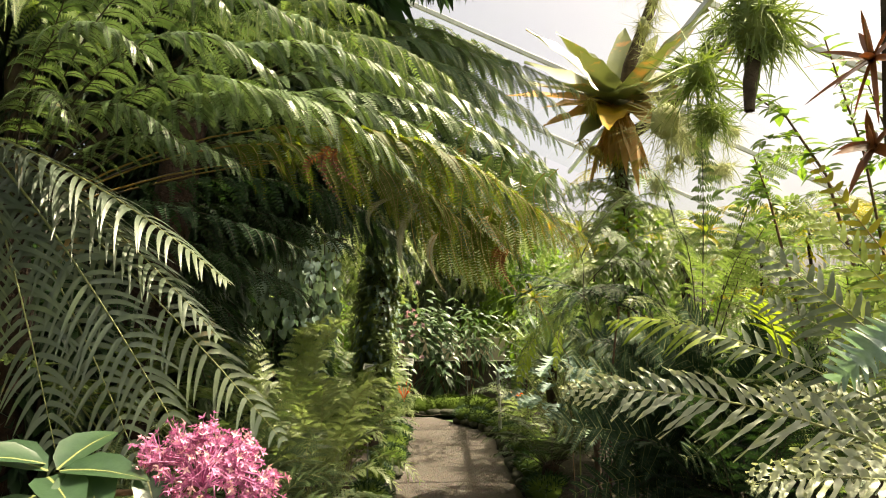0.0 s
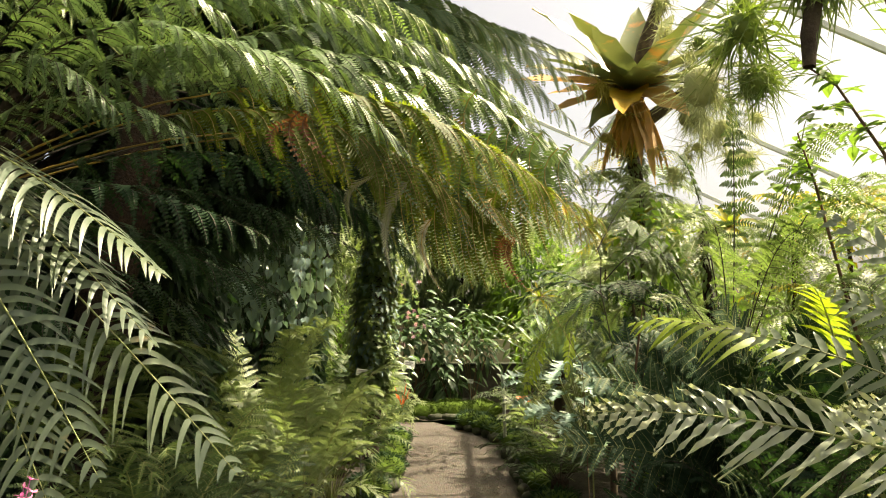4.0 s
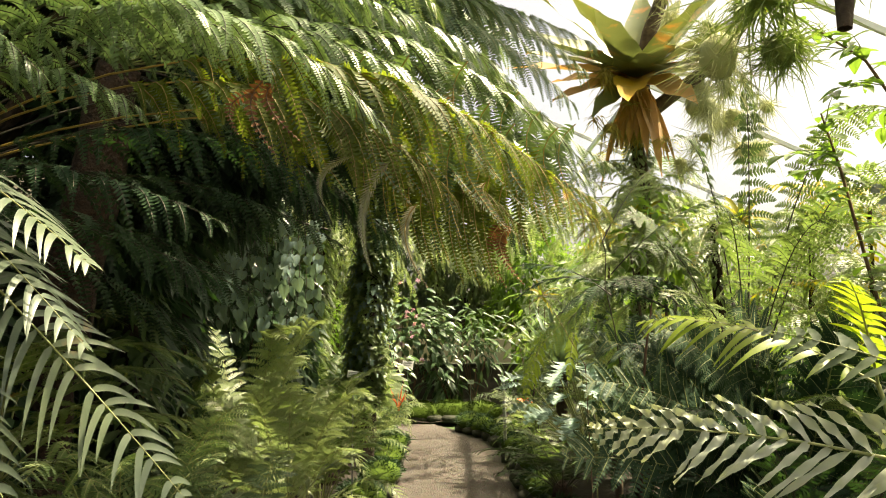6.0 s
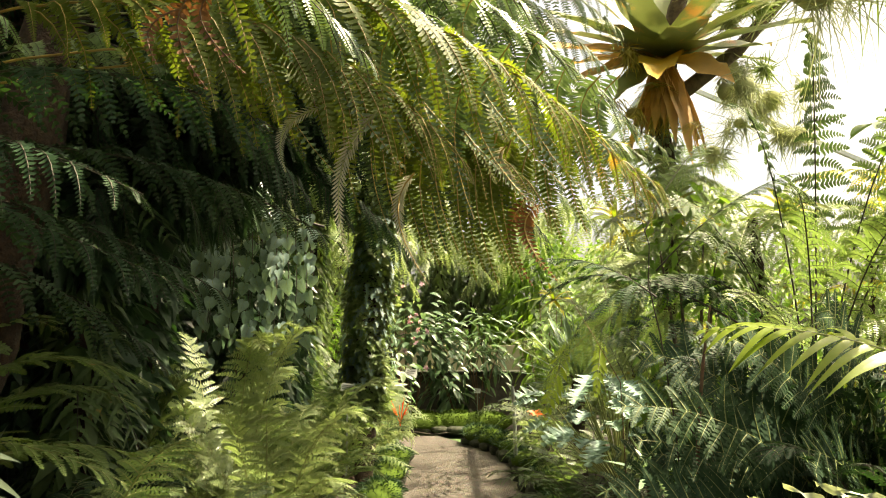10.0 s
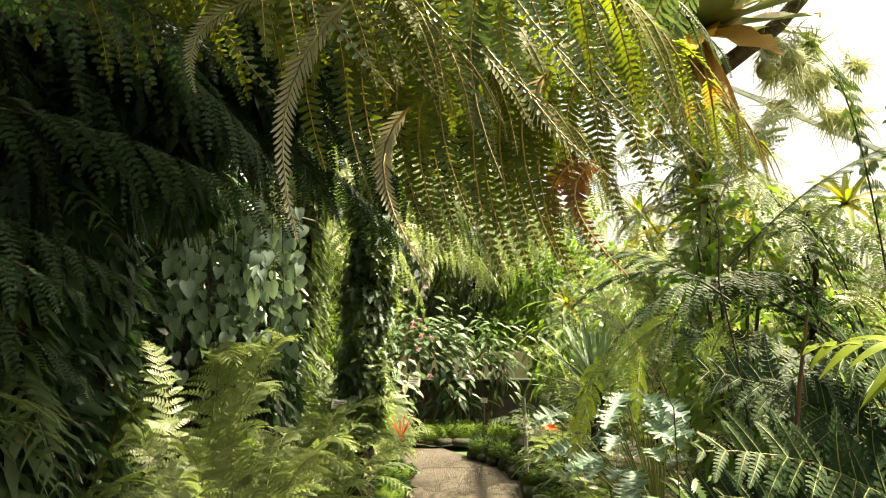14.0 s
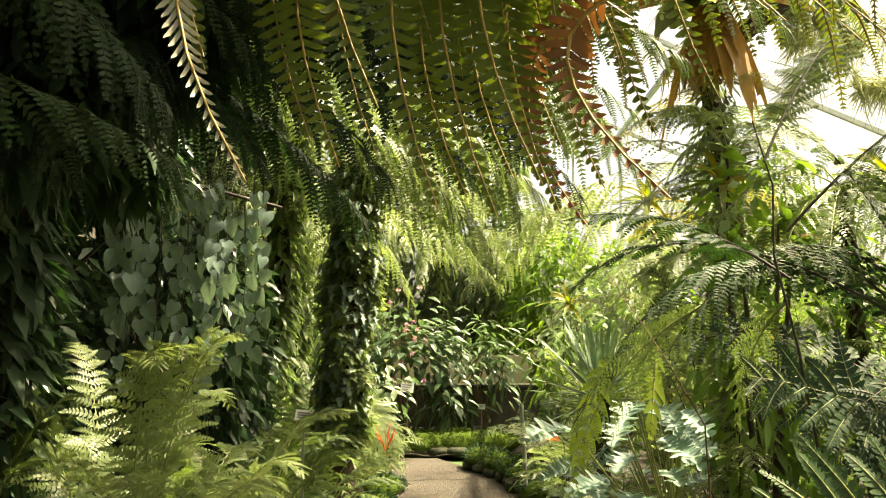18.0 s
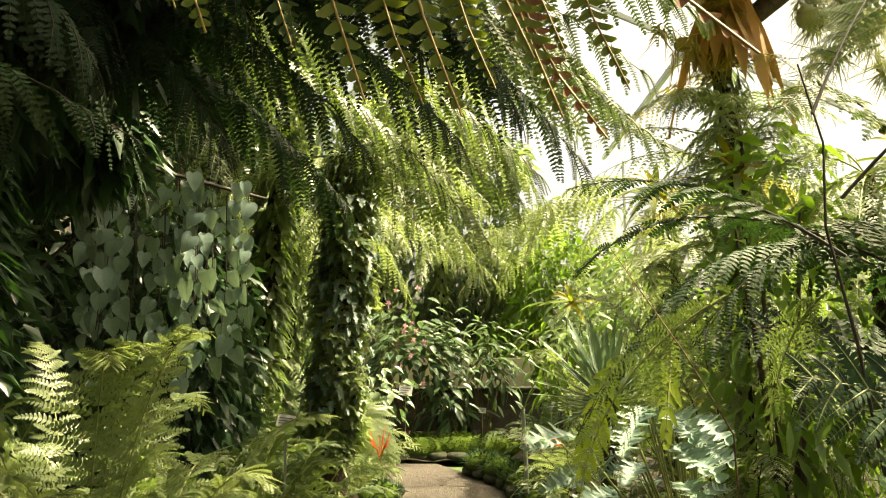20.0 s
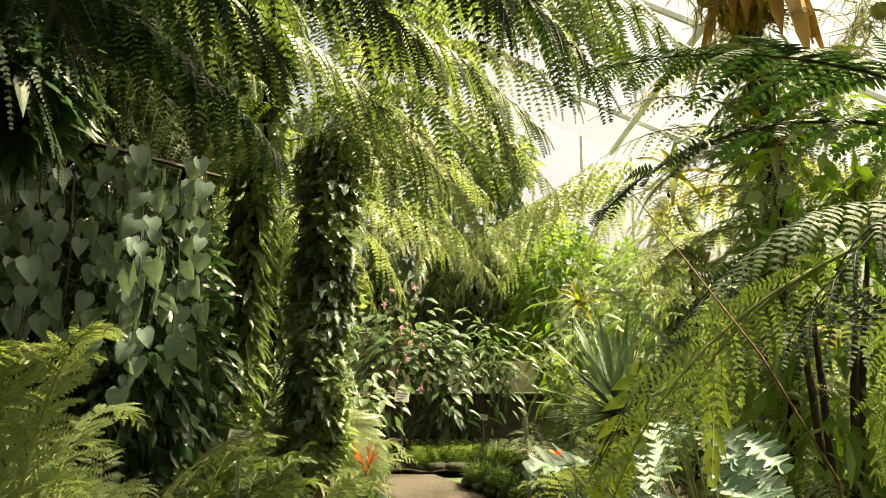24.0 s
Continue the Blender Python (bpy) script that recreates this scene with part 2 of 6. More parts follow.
def raw_mesh(name, verts, faces, mats, index=None, smooth=False):
    """A mesh from arrays: verts n x 3, faces m x k."""
    me = bpy.data.meshes.new(name)
    verts = np.ascontiguousarray(verts, dtype=np.float32).reshape(-1, 3)
    faces = np.ascontiguousarray(faces, dtype=np.int32)
    k = faces.shape[1]
    me.vertices.add(len(verts))
    me.vertices.foreach_set("co", verts.ravel())
    me.loops.add(faces.size)
    me.loops.foreach_set("vertex_index", faces.ravel())
    me.polygons.add(len(faces))
    me.polygons.foreach_set("loop_start", np.arange(0, faces.size, k, dtype=np.int32))
    for m in mats:
        me.materials.append(m)
    if index is not None:
        me.polygons.foreach_set("material_index", np.ascontiguousarray(index, dtype=np.int32))
    if smooth:
        me.polygons.foreach_set("use_smooth", np.ones(len(faces), dtype=bool))
    me.update(calc_edges=True)
    return me


def child(name, me, parent, label=""):
    ob = new(name, me)
    ob.parent = parent
    return tagged(ob, label)


SETS = {"moss_cushion": "moss cushions along the path", "bromeliad": "bromeliads on the tree", "plant_label": "plant labels in the beds", "grassy_clump": "grassy clumps at the path edge", "air_plant": "air plants on the bromeliad tree"}


def thing(name, at, label, category, group="", kind=""):
    e = new(name)
    e.location = at
    e.empty_display_size = 0.1
    return tagged(e, label, category, group or SETS.get(name, ""), kind)


def part(name, bm, material, parent, label=""):
    me = bpy.data.meshes.new(name)
    bm.to_mesh(me)
    bm.free()
    me.materials.append(material)
    return child(name, me, parent, label)


def tube_arrays(pts, radii, sides=6):
    """Round bar along points; closed ends by a fan of quads is left out, the ends taper."""
    pts, radii = np.asarray(pts, float), np.asarray(radii, float)
    t = unit(np.gradient(pts, axis=0))
    ref = np.where(np.abs(t[:, 2:3]) > 0.9, V3(1, 0, 0), UP)
    a = unit(np.cross(t, ref))
    b = np.cross(t, a)
    ang = np.linspace(0, 2 * math.pi, sides, endpoint=False)
    v = pts[:, None] + radii[:, None, None] * (a[:, None] * np.cos(ang)[None, :, None] + b[:, None] * np.sin(ang)[None, :, None])
    n = len(pts)
    i, j = np.meshgrid(np.arange(n - 1), np.arange(sides), indexing="ij")
    j2 = (j + 1) % sides
    f = np.stack([i * sides + j, i * sides + j2, (i + 1) * sides + j2, (i + 1) * sides + j], -1).reshape(-1, 4)
    return v.reshape(-1, 3), f


def tube(name, pts, radii, mat, parent, sides=6, label="", at=None):
    v, f = tube_arrays(pts, radii, sides)
    o = np.asarray(parent.location) if parent is not None and at is None else V3(0, 0, 0)
    return child(name, raw_mesh(name, v - o, f, [mat], smooth=True), parent, label)


def bezier(p0, p1, p2, s):
    s = np.asarray(s)[:, None]
    return (1 - s) ** 2 * p0 + 2 * s * (1 - s) * p1 + s ** 2 * p2


def merge(blocks):
    """Joins (verts, faces, index) blocks."""
    vs, fs, ix, o = [], [], [], 0
    for v, f, i in blocks:
        vs.append(v)
        fs.append(f + o)
        ix.append(np.full(len(f), i))
        o += len(v)
    return np.concatenate(vs), np.concatenate(fs), np.concatenate(ix)


def strap(o, d, n, length, width, seg=6, droop=0.3, curl=0.0, tang=None, wave=0.0, fold=0.15, prof=None):
    """Strap leaves, many at once: origins o, directions d, face normals n (each k x 3), lengths and widths (k)."""
    k = len(o)
    u = np.linspace(0, 1, seg + 1)
    length, width = np.broadcast_to(length, k), np.broadcast_to(width, k)
    tang = np.zeros((k, 3)) if tang is None else tang
    droop, curl = np.broadcast_to(droop, k), np.broadcast_to(curl, k)
    L = length[:, None, None]
    c = o[:, None] + d[:, None] * (L * u[None, :, None]) - UP * (L * droop[:, None, None] * (u ** 2)[None, :, None]) + tang[:, None] * (L * curl[:, None, None] * (u ** 2)[None, :, None])
    t = unit(np.gradient(c, axis=1))
    side = unit(np.cross(t, n[:, None]))
    nn = np.cross(side, t)
    if prof is None:
        prof = np.clip(np.minimum(u * 8 + 0.35, 1.0) * (1 - u ** 2.6), 0.02, 1)
    wv = width[:, None] * 0.5 * prof[None, :]
    wob = wave * width[:, None] * np.sin(u[None, :] * 17 + rng.uniform(0, 6, k)[:, None]) if wave else 0.0
    lift = fold * wv + wob
    lift2 = fold * wv - wob
    a = c - side * wv[..., None] + nn * np.broadcast_to(lift, wv.shape)[..., None]
    b = c + side * wv[..., None] + nn * np.broadcast_to(lift2, wv.shape)[..., None]
    v = np.stack([a, c, b], 2)                              # k, seg+1, 3, xyz
    m = 3 * (seg + 1)
    i = np.arange(seg)
    base = np.concatenate([np.stack([3 * i, 3 * i + 1, 3 * i + 4, 3 * i + 3], -1), np.stack([3 * i + 1, 3 * i + 2, 3 * i + 5, 3 * i + 4], -1)])
    return v.reshape(k, m, 3), base


def blades(v, base):
    """All leaves of strap() as one block."""
    k, m = v.shape[:2]
    return v.reshape(-1, 3), (base[None] + (np.arange(k) * m)[:, None, None]).reshape(-1, 4)


def frond(parent, p0, p2, arch=0.4, kind="feather", mats=(), rib=None, length=0.25, pairs=24, leaflets=16, roll=0.0, forward=25.0,
          droop=0.35, curl=0.15, split=False, fine=False, ratio=0.17, start=0.18, bend=(0, 0, 0), width=0.022, name="frond", label="", thick=0.006, wave=0.0, tipmat=None, gap=0.42):
    """One fern frond from p0 to p2. feather: leaflets on side shoots; plain: strap leaflets straight on the stalk."""
    p0, p2 = np.asarray(p0, float), np.asarray(p2, float)
    o = np.asarray(parent.location)
    p1 = (p0 + p2) / 2 + UP * arch * 2 * 0.62 + np.asarray(bend, float)
    s = np.linspace(start, 0.985, pairs) + rng.normal(0, 0.12 / pairs, pairs)
    s = np.clip(s, 0.02, 0.992)
    P = bezier(p0, p1, p2, s)
    e = 1e-3
    T = unit(bezier(p0, p1, p2, s + e) - bezier(p0, p1, p2, s - e))
    S = unit(np.cross(T, UP + np.asarray((1e-4, 2e-4, 0))))
    N = np.cross(S, T)
    r = radians(roll)
    S, N = S * math.cos(r) + N * math.sin(r), N * math.cos(r) - S * math.sin(r)
    q = np.clip((s - start) / (1 - start), 0.0, 1.0)
    if kind != "plain":
        prof = np.minimum(1.0, 0.5 + 2.0 * q) * (1 - q) ** 0.62 + 0.02
    else:
        prof = np.minimum(1.0, 0.35 + 3.2 * q) * (1 - q ** 2.6) ** 0.8 + 0.04
    fo = radians(forward) * (1 + 0.6 * q)
    P2 = np.concatenate([P, P])
    sg = np.concatenate([np.ones(pairs), -np.ones(pairs)])[:, None]
    T2, N2 = np.concatenate([T, T]), np.concatenate([N, N])
    fo2 = (np.concatenate([fo, fo]) + rng.normal(0, 0.12, 2 * pairs))[:, None]
    D = unit(np.concatenate([S, S]) * sg * np.cos(fo2) + T2 * np.sin(fo2) + N2 * rng.normal(0.05, 0.08, 2 * pairs)[:, None])
    Ls = length * np.concatenate([prof, prof]) * rng.uniform(0.78, 1.1, 2 * pairs)
    fr_ob = None
    sr = np.linspace(0, 1, 11)
    rv, rf = tube_arrays(bezier(p0, p1, p2, sr), thick * (1 - 0.85 * sr), 5)
    fr_ob = child(name, raw_mesh(name, rv - o, rf, [rib or RIB_GREEN], smooth=True), parent, label)
    dr = droop * rng.uniform(0.6, 1.4, 2 * pairs)
    if kind in ("plain", "jag"):
        if kind == "jag":
            ju = np.linspace(0, 1, leaflets + 1)
            jp = np.clip(np.minimum(ju * 6 + 0.5, 1.0) * (1 - ju ** 1.5), 0.03, 1) * np.where(np.arange(leaflets + 1) % 2, 1.0, 0.42)
            v, base = strap(P2 - o, D, N2, Ls, Ls * ratio * 1.7, seg=leaflets, droop=dr, curl=curl, tang=T2, wave=wave, prof=jp, fold=0.2)
        else:
            v, base = strap(P2 - o, D, N2, Ls, width, seg=9, droop=dr, curl=curl, tang=T2, wave=wave)
        if split:
            for i in range(len(v)):
                child("leaflet", raw_mesh("leaflet", v[i], base, [mats[0]], smooth=True), fr_ob)
        else:
            bv, bf = blades(v, base)
            tagged(child("blade", raw_mesh("blade", bv, bf, [mats[0]], smooth=True), fr_ob), kind="stuff")
        return fr_ob
    # feather
    k, m = 2 * pairs, leaflets
    u = 0.05 + 0.93 * (1 - (1 - np.linspace(0, 1, m)) ** 1.35)

    def axis(uu):
        L = Ls[:, None, None]
        return P2[:, None] + D[:, None] * (L * uu[None, :, None]) - UP * (L * dr[:, None, None] * (uu ** 2)[None, :, None]) + T2[:, None] * (L * curl * (uu ** 2)[None, :, None])

    C = axis(u)
    X = unit(axis(u + 0.02) - axis(u - 0.02))
    W = unit(np.cross(X, N2[:, None]))
    pl = Ls[:, None] * ratio * np.minimum(1, u * 5 + 0.45)[None, :] * ((1 - u) ** 0.55)[None, :] * 1.15 + 0.002
    pw = Ls[:, None] / m * gap * (1.15 - 0.45 * u)[None, :]
    out = []
    for side in (1, -1):
        d = unit(W * side * math.cos(0.42) + X * math.sin(0.42) - UP * 0.18 + rng.normal(0, 0.035, (k, m, 3)))
        x = unit(X - d * np.sum(X * d, -1, keepdims=True))
        Lp, Wp = pl[..., None], pw[..., None]
        if fine:
            vs = [C - x * Wp, C + x * Wp, C + d * Lp * 0.62 + x * Wp * 0.72, C + d * Lp + x * Wp * 0.25, C + d * Lp * 0.96 - x * Wp * 0.1, C + d * Lp * 0.6 - x * Wp * 0.62]
        else:
            vs = [C - x * Wp, C + x * Wp, C + d * Lp + x * Wp * 0.35, C + d * Lp * 0.78 - x * Wp * 0.5]
        out.append(np.stack(vs, 2))
    v = np.stack(out, 2)                                    # k, m, 2, nv, 3
    nv = v.shape[3]
    v = v.reshape(k, m * 2 * nv, 3) - o
    q1 = np.array([[0, 1, 2, 5], [5, 2, 3, 4]]) if fine else np.array([[0, 1, 2, 3]])
    base = (q1[None] + (np.arange(m * 2) * nv)[:, None, None]).reshape(-1, 4)
    # thin midribs
    ru = np.linspace(0, 1, 4)
    A = axis(ru) - o
    Wr = unit(np.cross(unit(np.gradient(A, axis=1)), N2[:, None])) * (0.0016 * (1.15 - ru))[None, :, None] * (length / 0.25) ** 0.5
    rv = np.stack([A - Wr, A + Wr], 2).reshape(k, 8, 3) + N2[:, None] * 0.0008
    ri = np.arange(3)
    rb = np.stack([2 * ri, 2 * ri + 1, 2 * ri + 3, 2 * ri + 2], -1)
    n1 = v.shape[1]
    v = np.concatenate([v, rv], 1)
    base = np.concatenate([base, rb + n1])
    idx = np.concatenate([np.zeros(len(base) - 3), np.ones(3)])
    mm = [mats[0], rib or RIB_GREEN]
    if split:
        for i in range(k):
            m_i = [tipmat, rib or RIB_GREEN] if tipmat is not None and (i % pairs) > pairs * 0.8 else mm
            child("leaflet", raw_mesh("leaflet", v[i], base, m_i, idx), fr_ob)
    else:
        bv, bf = blades(v, base)
        tagged(child("blade", raw_mesh("blade", bv, bf, mm, np.tile(idx, k)), fr_ob), kind="stuff")
    return fr_ob


def crown_fronds(fern, crown, n, reach, rise, sink, az=(0, 360), rolls=(-18, 18), hook=0.0, **kw):
    """A ring of arching fronds round a crown. reach: how far out; rise: arch; sink: how far the tip ends under the crown."""
    for i in range(n):
        a = radians(az[0] + (az[1] - az[0]) * (i + rng.uniform(-0.3, 0.3) + 0.5) / n)
        R = rng.uniform(*reach)
        tip = V3(crown[0] + R * math.sin(a), crown[1] + R * math.cos(a), crown[2] - rng.uniform(*sink))
        if kw["kind"] == "feather":
            mid = (np.asarray(crown, float) + tip) / 2 + V3((tip[0] - crown[0]) * hook * 0.5, (tip[1] - crown[1]) * hook * 0.5, rng.uniform(*rise) * 0.62)
            plume(fern, crown, mid, tip, kw["mats"][0], kw["rib"], pinna=kw["length"] * 0.95, step=kw["length"] * 0.21, leaflets=kw["leaflets"] + 2, hang=kw["droop"], spread=0.85, start=kw.get("start", 0.18), ratio=0.14, roll=rng.uniform(*rolls))
            continue
        frond(fern, crown, tip, arch=rng.uniform(*rise), bend=((tip[0] - crown[0]) * hook, (tip[1] - crown[1]) * hook, 0), roll=rng.uniform(*rolls), **kw)


def plume(parent, p0, pm, p2, mat, rib=None, pinna=0.38, step=0.075, leaflets=18, spread=0.55, ahead=0.45, hang=0.75, start=0.3, ratio=0.15, gap=0.4, split=False, label="", thick=0.005, tipmat=None, roll=0.0):
    """A long fern frond through p0, pm and p2 whose side shoots hang from the stalk, each a feather of separate leaflets."""
    p0, pm, p2 = (np.asarray(p, float) for p in (p0, pm, p2))
    o = np.asarray(parent.location)
    p1 = 2 * pm - (p0 + p2) / 2
    run = np.linalg.norm(np.diff(bezier(p0, p1, p2, np.linspace(0, 1, 20)), axis=0), axis=1).sum()
    n = max(5, int(run * (1 - start) / step))
    s = np.clip(np.linspace(start, 0.985, n) + rng.normal(0, 0.1 / n, n), 0.02, 0.99)
    P = bezier(p0, p1, p2, s)
    T = unit(bezier(p0, p1, p2, s + 1e-3) - bezier(p0, p1, p2, s - 1e-3))
    S = unit(np.cross(T, UP + np.asarray((1e-4, 2e-4, 0))))
    S = S * math.cos(radians(roll)) + np.cross(S, T) * math.sin(radians(roll))
    q = np.clip((s - start) / (1 - start), 0, 1)
    prof = np.minimum(1.0, 0.5 + 2.2 * q) * (1 - q) ** 0.5 + 0.06
    k, m = 2 * n, leaflets
    P2, T2 = np.repeat(P, 2, 0), np.repeat(T, 2, 0)
    sg = np.tile((1.0, -1.0), n)[:, None]
    D = unit(np.repeat(S, 2, 0) * sg * spread + T2 * ahead * (1 + np.repeat(q, 2)[:, None]) + np.repeat(np.cross(S, T), 2, 0) * 0.15 + rng.normal(0, 0.09, (k, 3)))
    L = (pinna * np.repeat(prof, 2) * rng.uniform(0.8, 1.1, k))[:, None, None]
    H = (hang * rng.uniform(0.75, 1.25, k))[:, None, None]
    bow = rng.normal(0, 0.07, (k, 1, 3))

    def axis(u):
        u = u[None, :, None]
        return P2[:, None] + D[:, None] * L * u * (1 - 0.3 * H * u) - UP * L * H * u ** 1.8 + bow * L * u ** 2

    u = 0.04 + 0.94 * (1 - (1 - np.linspace(0, 1, m)) ** 1.25)
    C = axis(u)
    X = unit(axis(u + 0.02) - axis(u - 0.02))
    W = unit(T2[:, None] - X * np.sum(T2[:, None] * X, -1, keepdims=True) + rng.normal(0, 0.12, (k, 1, 3)))
    F = np.cross(X, W)
    pl = (L[..., 0] * ratio * (np.minimum(1, u * 4 + 0.5) * (1 - u) ** 0.6)[None, :] + 0.003)[..., None] * rng.uniform(0.85, 1.1, (k, m, 1))
    pw = (L[..., 0] / m * gap * (1.2 - 0.5 * u)[None, :])[..., None]
    out = []
    for side in (1, -1):
        d = unit(W * side * 0.93 + X * 0.36 - F * 0.12 + rng.normal(0, 0.04, (k, m, 3)))
        x = unit(X - d * np.sum(X * d, -1, keepdims=True))
        f = np.cross(d, x) * side
        out.append(np.stack([C - x * pw, C + x * pw, C + d * pl * 0.6 + x * pw * 0.9 + f * pl * 0.08, C + d * pl + x * pw * 0.5 - f * pl * 0.1, C + d * pl * 0.97 - f * pl * 0.1, C + d * pl * 0.55 - x * pw * 0.7 + f * pl * 0.02], 2))
    v = np.stack(out, 2).reshape(k, m * 12, 3) - o
    base = (np.array([[0, 1, 2, 5], [5, 2, 3, 4]])[None] + (np.arange(m * 2) * 6)[:, None, None]).reshape(-1, 4)
    ru = np.linspace(0, 1, 6)
    A = axis(ru) - o
    Wr = unit(np.cross(unit(np.gradient(A, axis=1)), W[:, :1] + 0 * A)) * (0.0012 * (1.2 - ru))[None, :, None] * (pinna / 0.3)
    Wt = (W[:, :1] + 0 * A) * (0.0016 * (1.2 - ru))[None, :, None] * (pinna / 0.3)
    n1 = v.shape[1]
    v = np.concatenate([v, np.stack([A - Wt + Wr, A + Wt + Wr, A + Wt - Wr, A - Wt - Wr], 2).reshape(k, 24, 3)], 1)
    i, j = np.meshgrid(np.arange(5), np.arange(4), indexing="ij")
    rb = np.stack([4 * i + j, 4 * i + (j + 1) % 4, 4 * i + 4 + (j + 1) % 4, 4 * i + 4 + j], -1).reshape(-1, 4)
    base = np.concatenate([base, rb + n1])
    idx = np.concatenate([np.zeros(m * 4), np.ones(len(rb))])
    rib = rib or RIB_GREEN
    sr = np.linspace(0, 1, 13)
    rv, rf = tube_arrays(bezier(p0, p1, p2, sr), thick * (1 - 0.8 * sr), 6)
    fr = child("frond", raw_mesh("frond", rv - o, rf, [rib], smooth=True), parent, label)
    if split:
        for c in range(k):
            child("leaflet", raw_mesh("leaflet", v[c], base, [tipmat if tipmat and c > 0.8 * k else mat, rib], idx), fr)
    else:
        bv, bf = blades(v, base)
        tagged(child("blade", raw_mesh("blade", bv, bf, [mat, rib], np.tile(idx, k)), fr), kind="stuff")
    return fr


def feather(parent, a, b, mat, rib, width=0.09, leaflets=22, bow=0.03, label="", sweep=0.3):
    """One hanging side shoot from a to b, as a part of its own."""
    a, b = np.asarray(a, float), np.asarray(b, float)
    o = np.asarray(parent.location)
    u = 0.04 + 0.94 * (1 - (1 - np.linspace(0, 1, leaflets)) ** 1.2)
    run = np.linalg.norm(b - a)
    off = V3(-bow * 2, bow, bow)
    line = lambda w: a + (b - a) * w[:, None] + off * (4 * w * (1 - w))[:, None]
    C = line(u)
    X = unit(line(u + 0.02) - line(u - 0.02))
    W = unit(V3(1, 0.25, 0) - X * (X @ V3(1, 0.25, 0))[:, None])
    F = np.cross(X, W)
    pl = (width * np.minimum(1, u * 2 + 0.6) * (1 - u ** 1.7) ** 0.9 + 0.006)[:, None] * 0.5 * rng.uniform(0.85, 1.1, (leaflets, 1))
    pw = (run / leaflets * 0.4 * (1.15 - 0.4 * u))[:, None]
    out = []
    for side in (1, -1):
        d = unit(W * side * 0.95 + X * sweep - F * 0.1 + rng.normal(0, 0.05, (leaflets, 3)))
        f = np.cross(d, X) * side
        out.append(np.stack([C - X * pw, C + X * pw, C + d * pl * 0.6 + X * pw * 0.9 + f * pl * 0.12, C + d * pl + X * pw * 0.5 - f * pl * 0.15, C + d * pl * 0.97 - f * pl * 0.15, C + d * pl * 0.55 - X * pw * 0.7], 1))
    v = np.stack(out, 1).reshape(-1, 3)
    f = (np.array([[0, 1, 2, 5], [5, 2, 3, 4]])[None] + (np.arange(leaflets * 2) * 6)[:, None, None]).reshape(-1, 4)
    sr = np.linspace(0, 1, 8)
    rv, rf = tube_arrays(line(sr), 0.0026 * (1 - 0.7 * sr), 5)
    vv, ff, ii = merge([(v, f, 0), (rv, rf, 1)])
    return child("side_shoot", raw_mesh("side_shoot", vv - o, ff, [mat, rib], ii), parent, label)


def trunk(parent, base, top, r0, r1, mat, wob=0.03, name="trunk", sides=12, label=""):
    n = 14
    s = np.linspace(0, 1, n)
    p = np.asarray(base, float) + (np.asarray(top, float) - np.asarray(base, float)) * s[:, None]
    p[1:-1, :2] += rng.normal(0, wob, (n - 2, 2))
    rad = (r0 + (r1 - r0) * s) * rng.uniform(0.92, 1.1, n)
    v, f = tube_arrays(p, rad, sides)
    v = v + rng.normal(0, r1 * 0.08, v.shape) - np.asarray(parent.location)
    return child(name, raw_mesh(name, v, f, [mat], smooth=True), parent, label)


def heart(name, mat, size=1.0, lobes="heart"):
    """Unit leaf in the xy plane, stalk at the origin, tip at +y, slightly folded."""
    if lobes == "heart":
        e = [(0, 0.0), (0.22, -0.10), (0.42, 0.08), (0.44, 0.32), (0.30, 0.62), (0.12, 0.88), (0, 1.0)]
    elif lobes == "ovate":
        e = [(0, 0.0), (0.14, 0.12), (0.24, 0.35), (0.23, 0.58), (0.13, 0.82), (0.04, 0.96), (0, 1.0)]
    elif lobes == "lance":
        e = [(0, 0.0), (0.07, 0.15), (0.13, 0.38), (0.12, 0.6), (0.07, 0.82), (0.02, 0.96), (0, 1.0)]
    else:
        e = [(0, 0.0), (0.30, -0.06), (0.16, 0.22), (0.46, 0.36), (0.15, 0.5), (0.20, 0.75), (0, 1.0)]
    n = len(e)
    v, f = [], []
    for x, y in e:
        v += [(-x * size, y * size, (0.35 * x - 0.25 * y * y) * size), (0, y * size if y > 0 else 0.0, -0.25 * y * y * size), (x * size, y * size, (0.35 * x - 0.25 * y * y) * size)]
    for i in range(n - 1):
        f += [(3 * i, 3 * i + 1, 3 * i + 4, 3 * i + 3), (3 * i + 1, 3 * i + 2, 3 * i + 5, 3 * i + 4)]
    nb = len(v)
    for i, (x, y) in enumerate(e):
        wv = 0.014 * (1.05 - y) * size
        v += [(-wv, max(0, y) * size, (0.006 - 0.25 * y * y) * size), (wv, max(0, y) * size, (0.006 - 0.25 * y * y) * size)]
        if i:
            b = nb + 2 * i
            f.append((b - 2, b - 1, b + 1, b))
    ix = np.array([0] * (len(f) - (n - 1)) + [1] * (n - 1))
    return raw_mesh(name, np.array(v), np.array(f), [mat, RIB_GREEN], ix, smooth=True)


def place(name, me, parent, m, label=""):
    ob = child(name, me, parent, label)
    ob.matrix_basis = m
    return ob


def facing(at, direction, up_hint, size, spin=0.0):
    """Pose of a leaf at `at`, tip along direction, face towards up_hint."""
    y = Vector(direction).normalized()
    z = Vector(up_hint)
    z = (z - y * z.dot(y)).normalized()
    x = y.cross(z)
    m = Matrix((x, y, z)).transposed().to_4x4()
    return Matrix.Translation(at) @ m @ Matrix.Rotation(spin, 4, "Y") @ Matrix.Scale(size, 4)


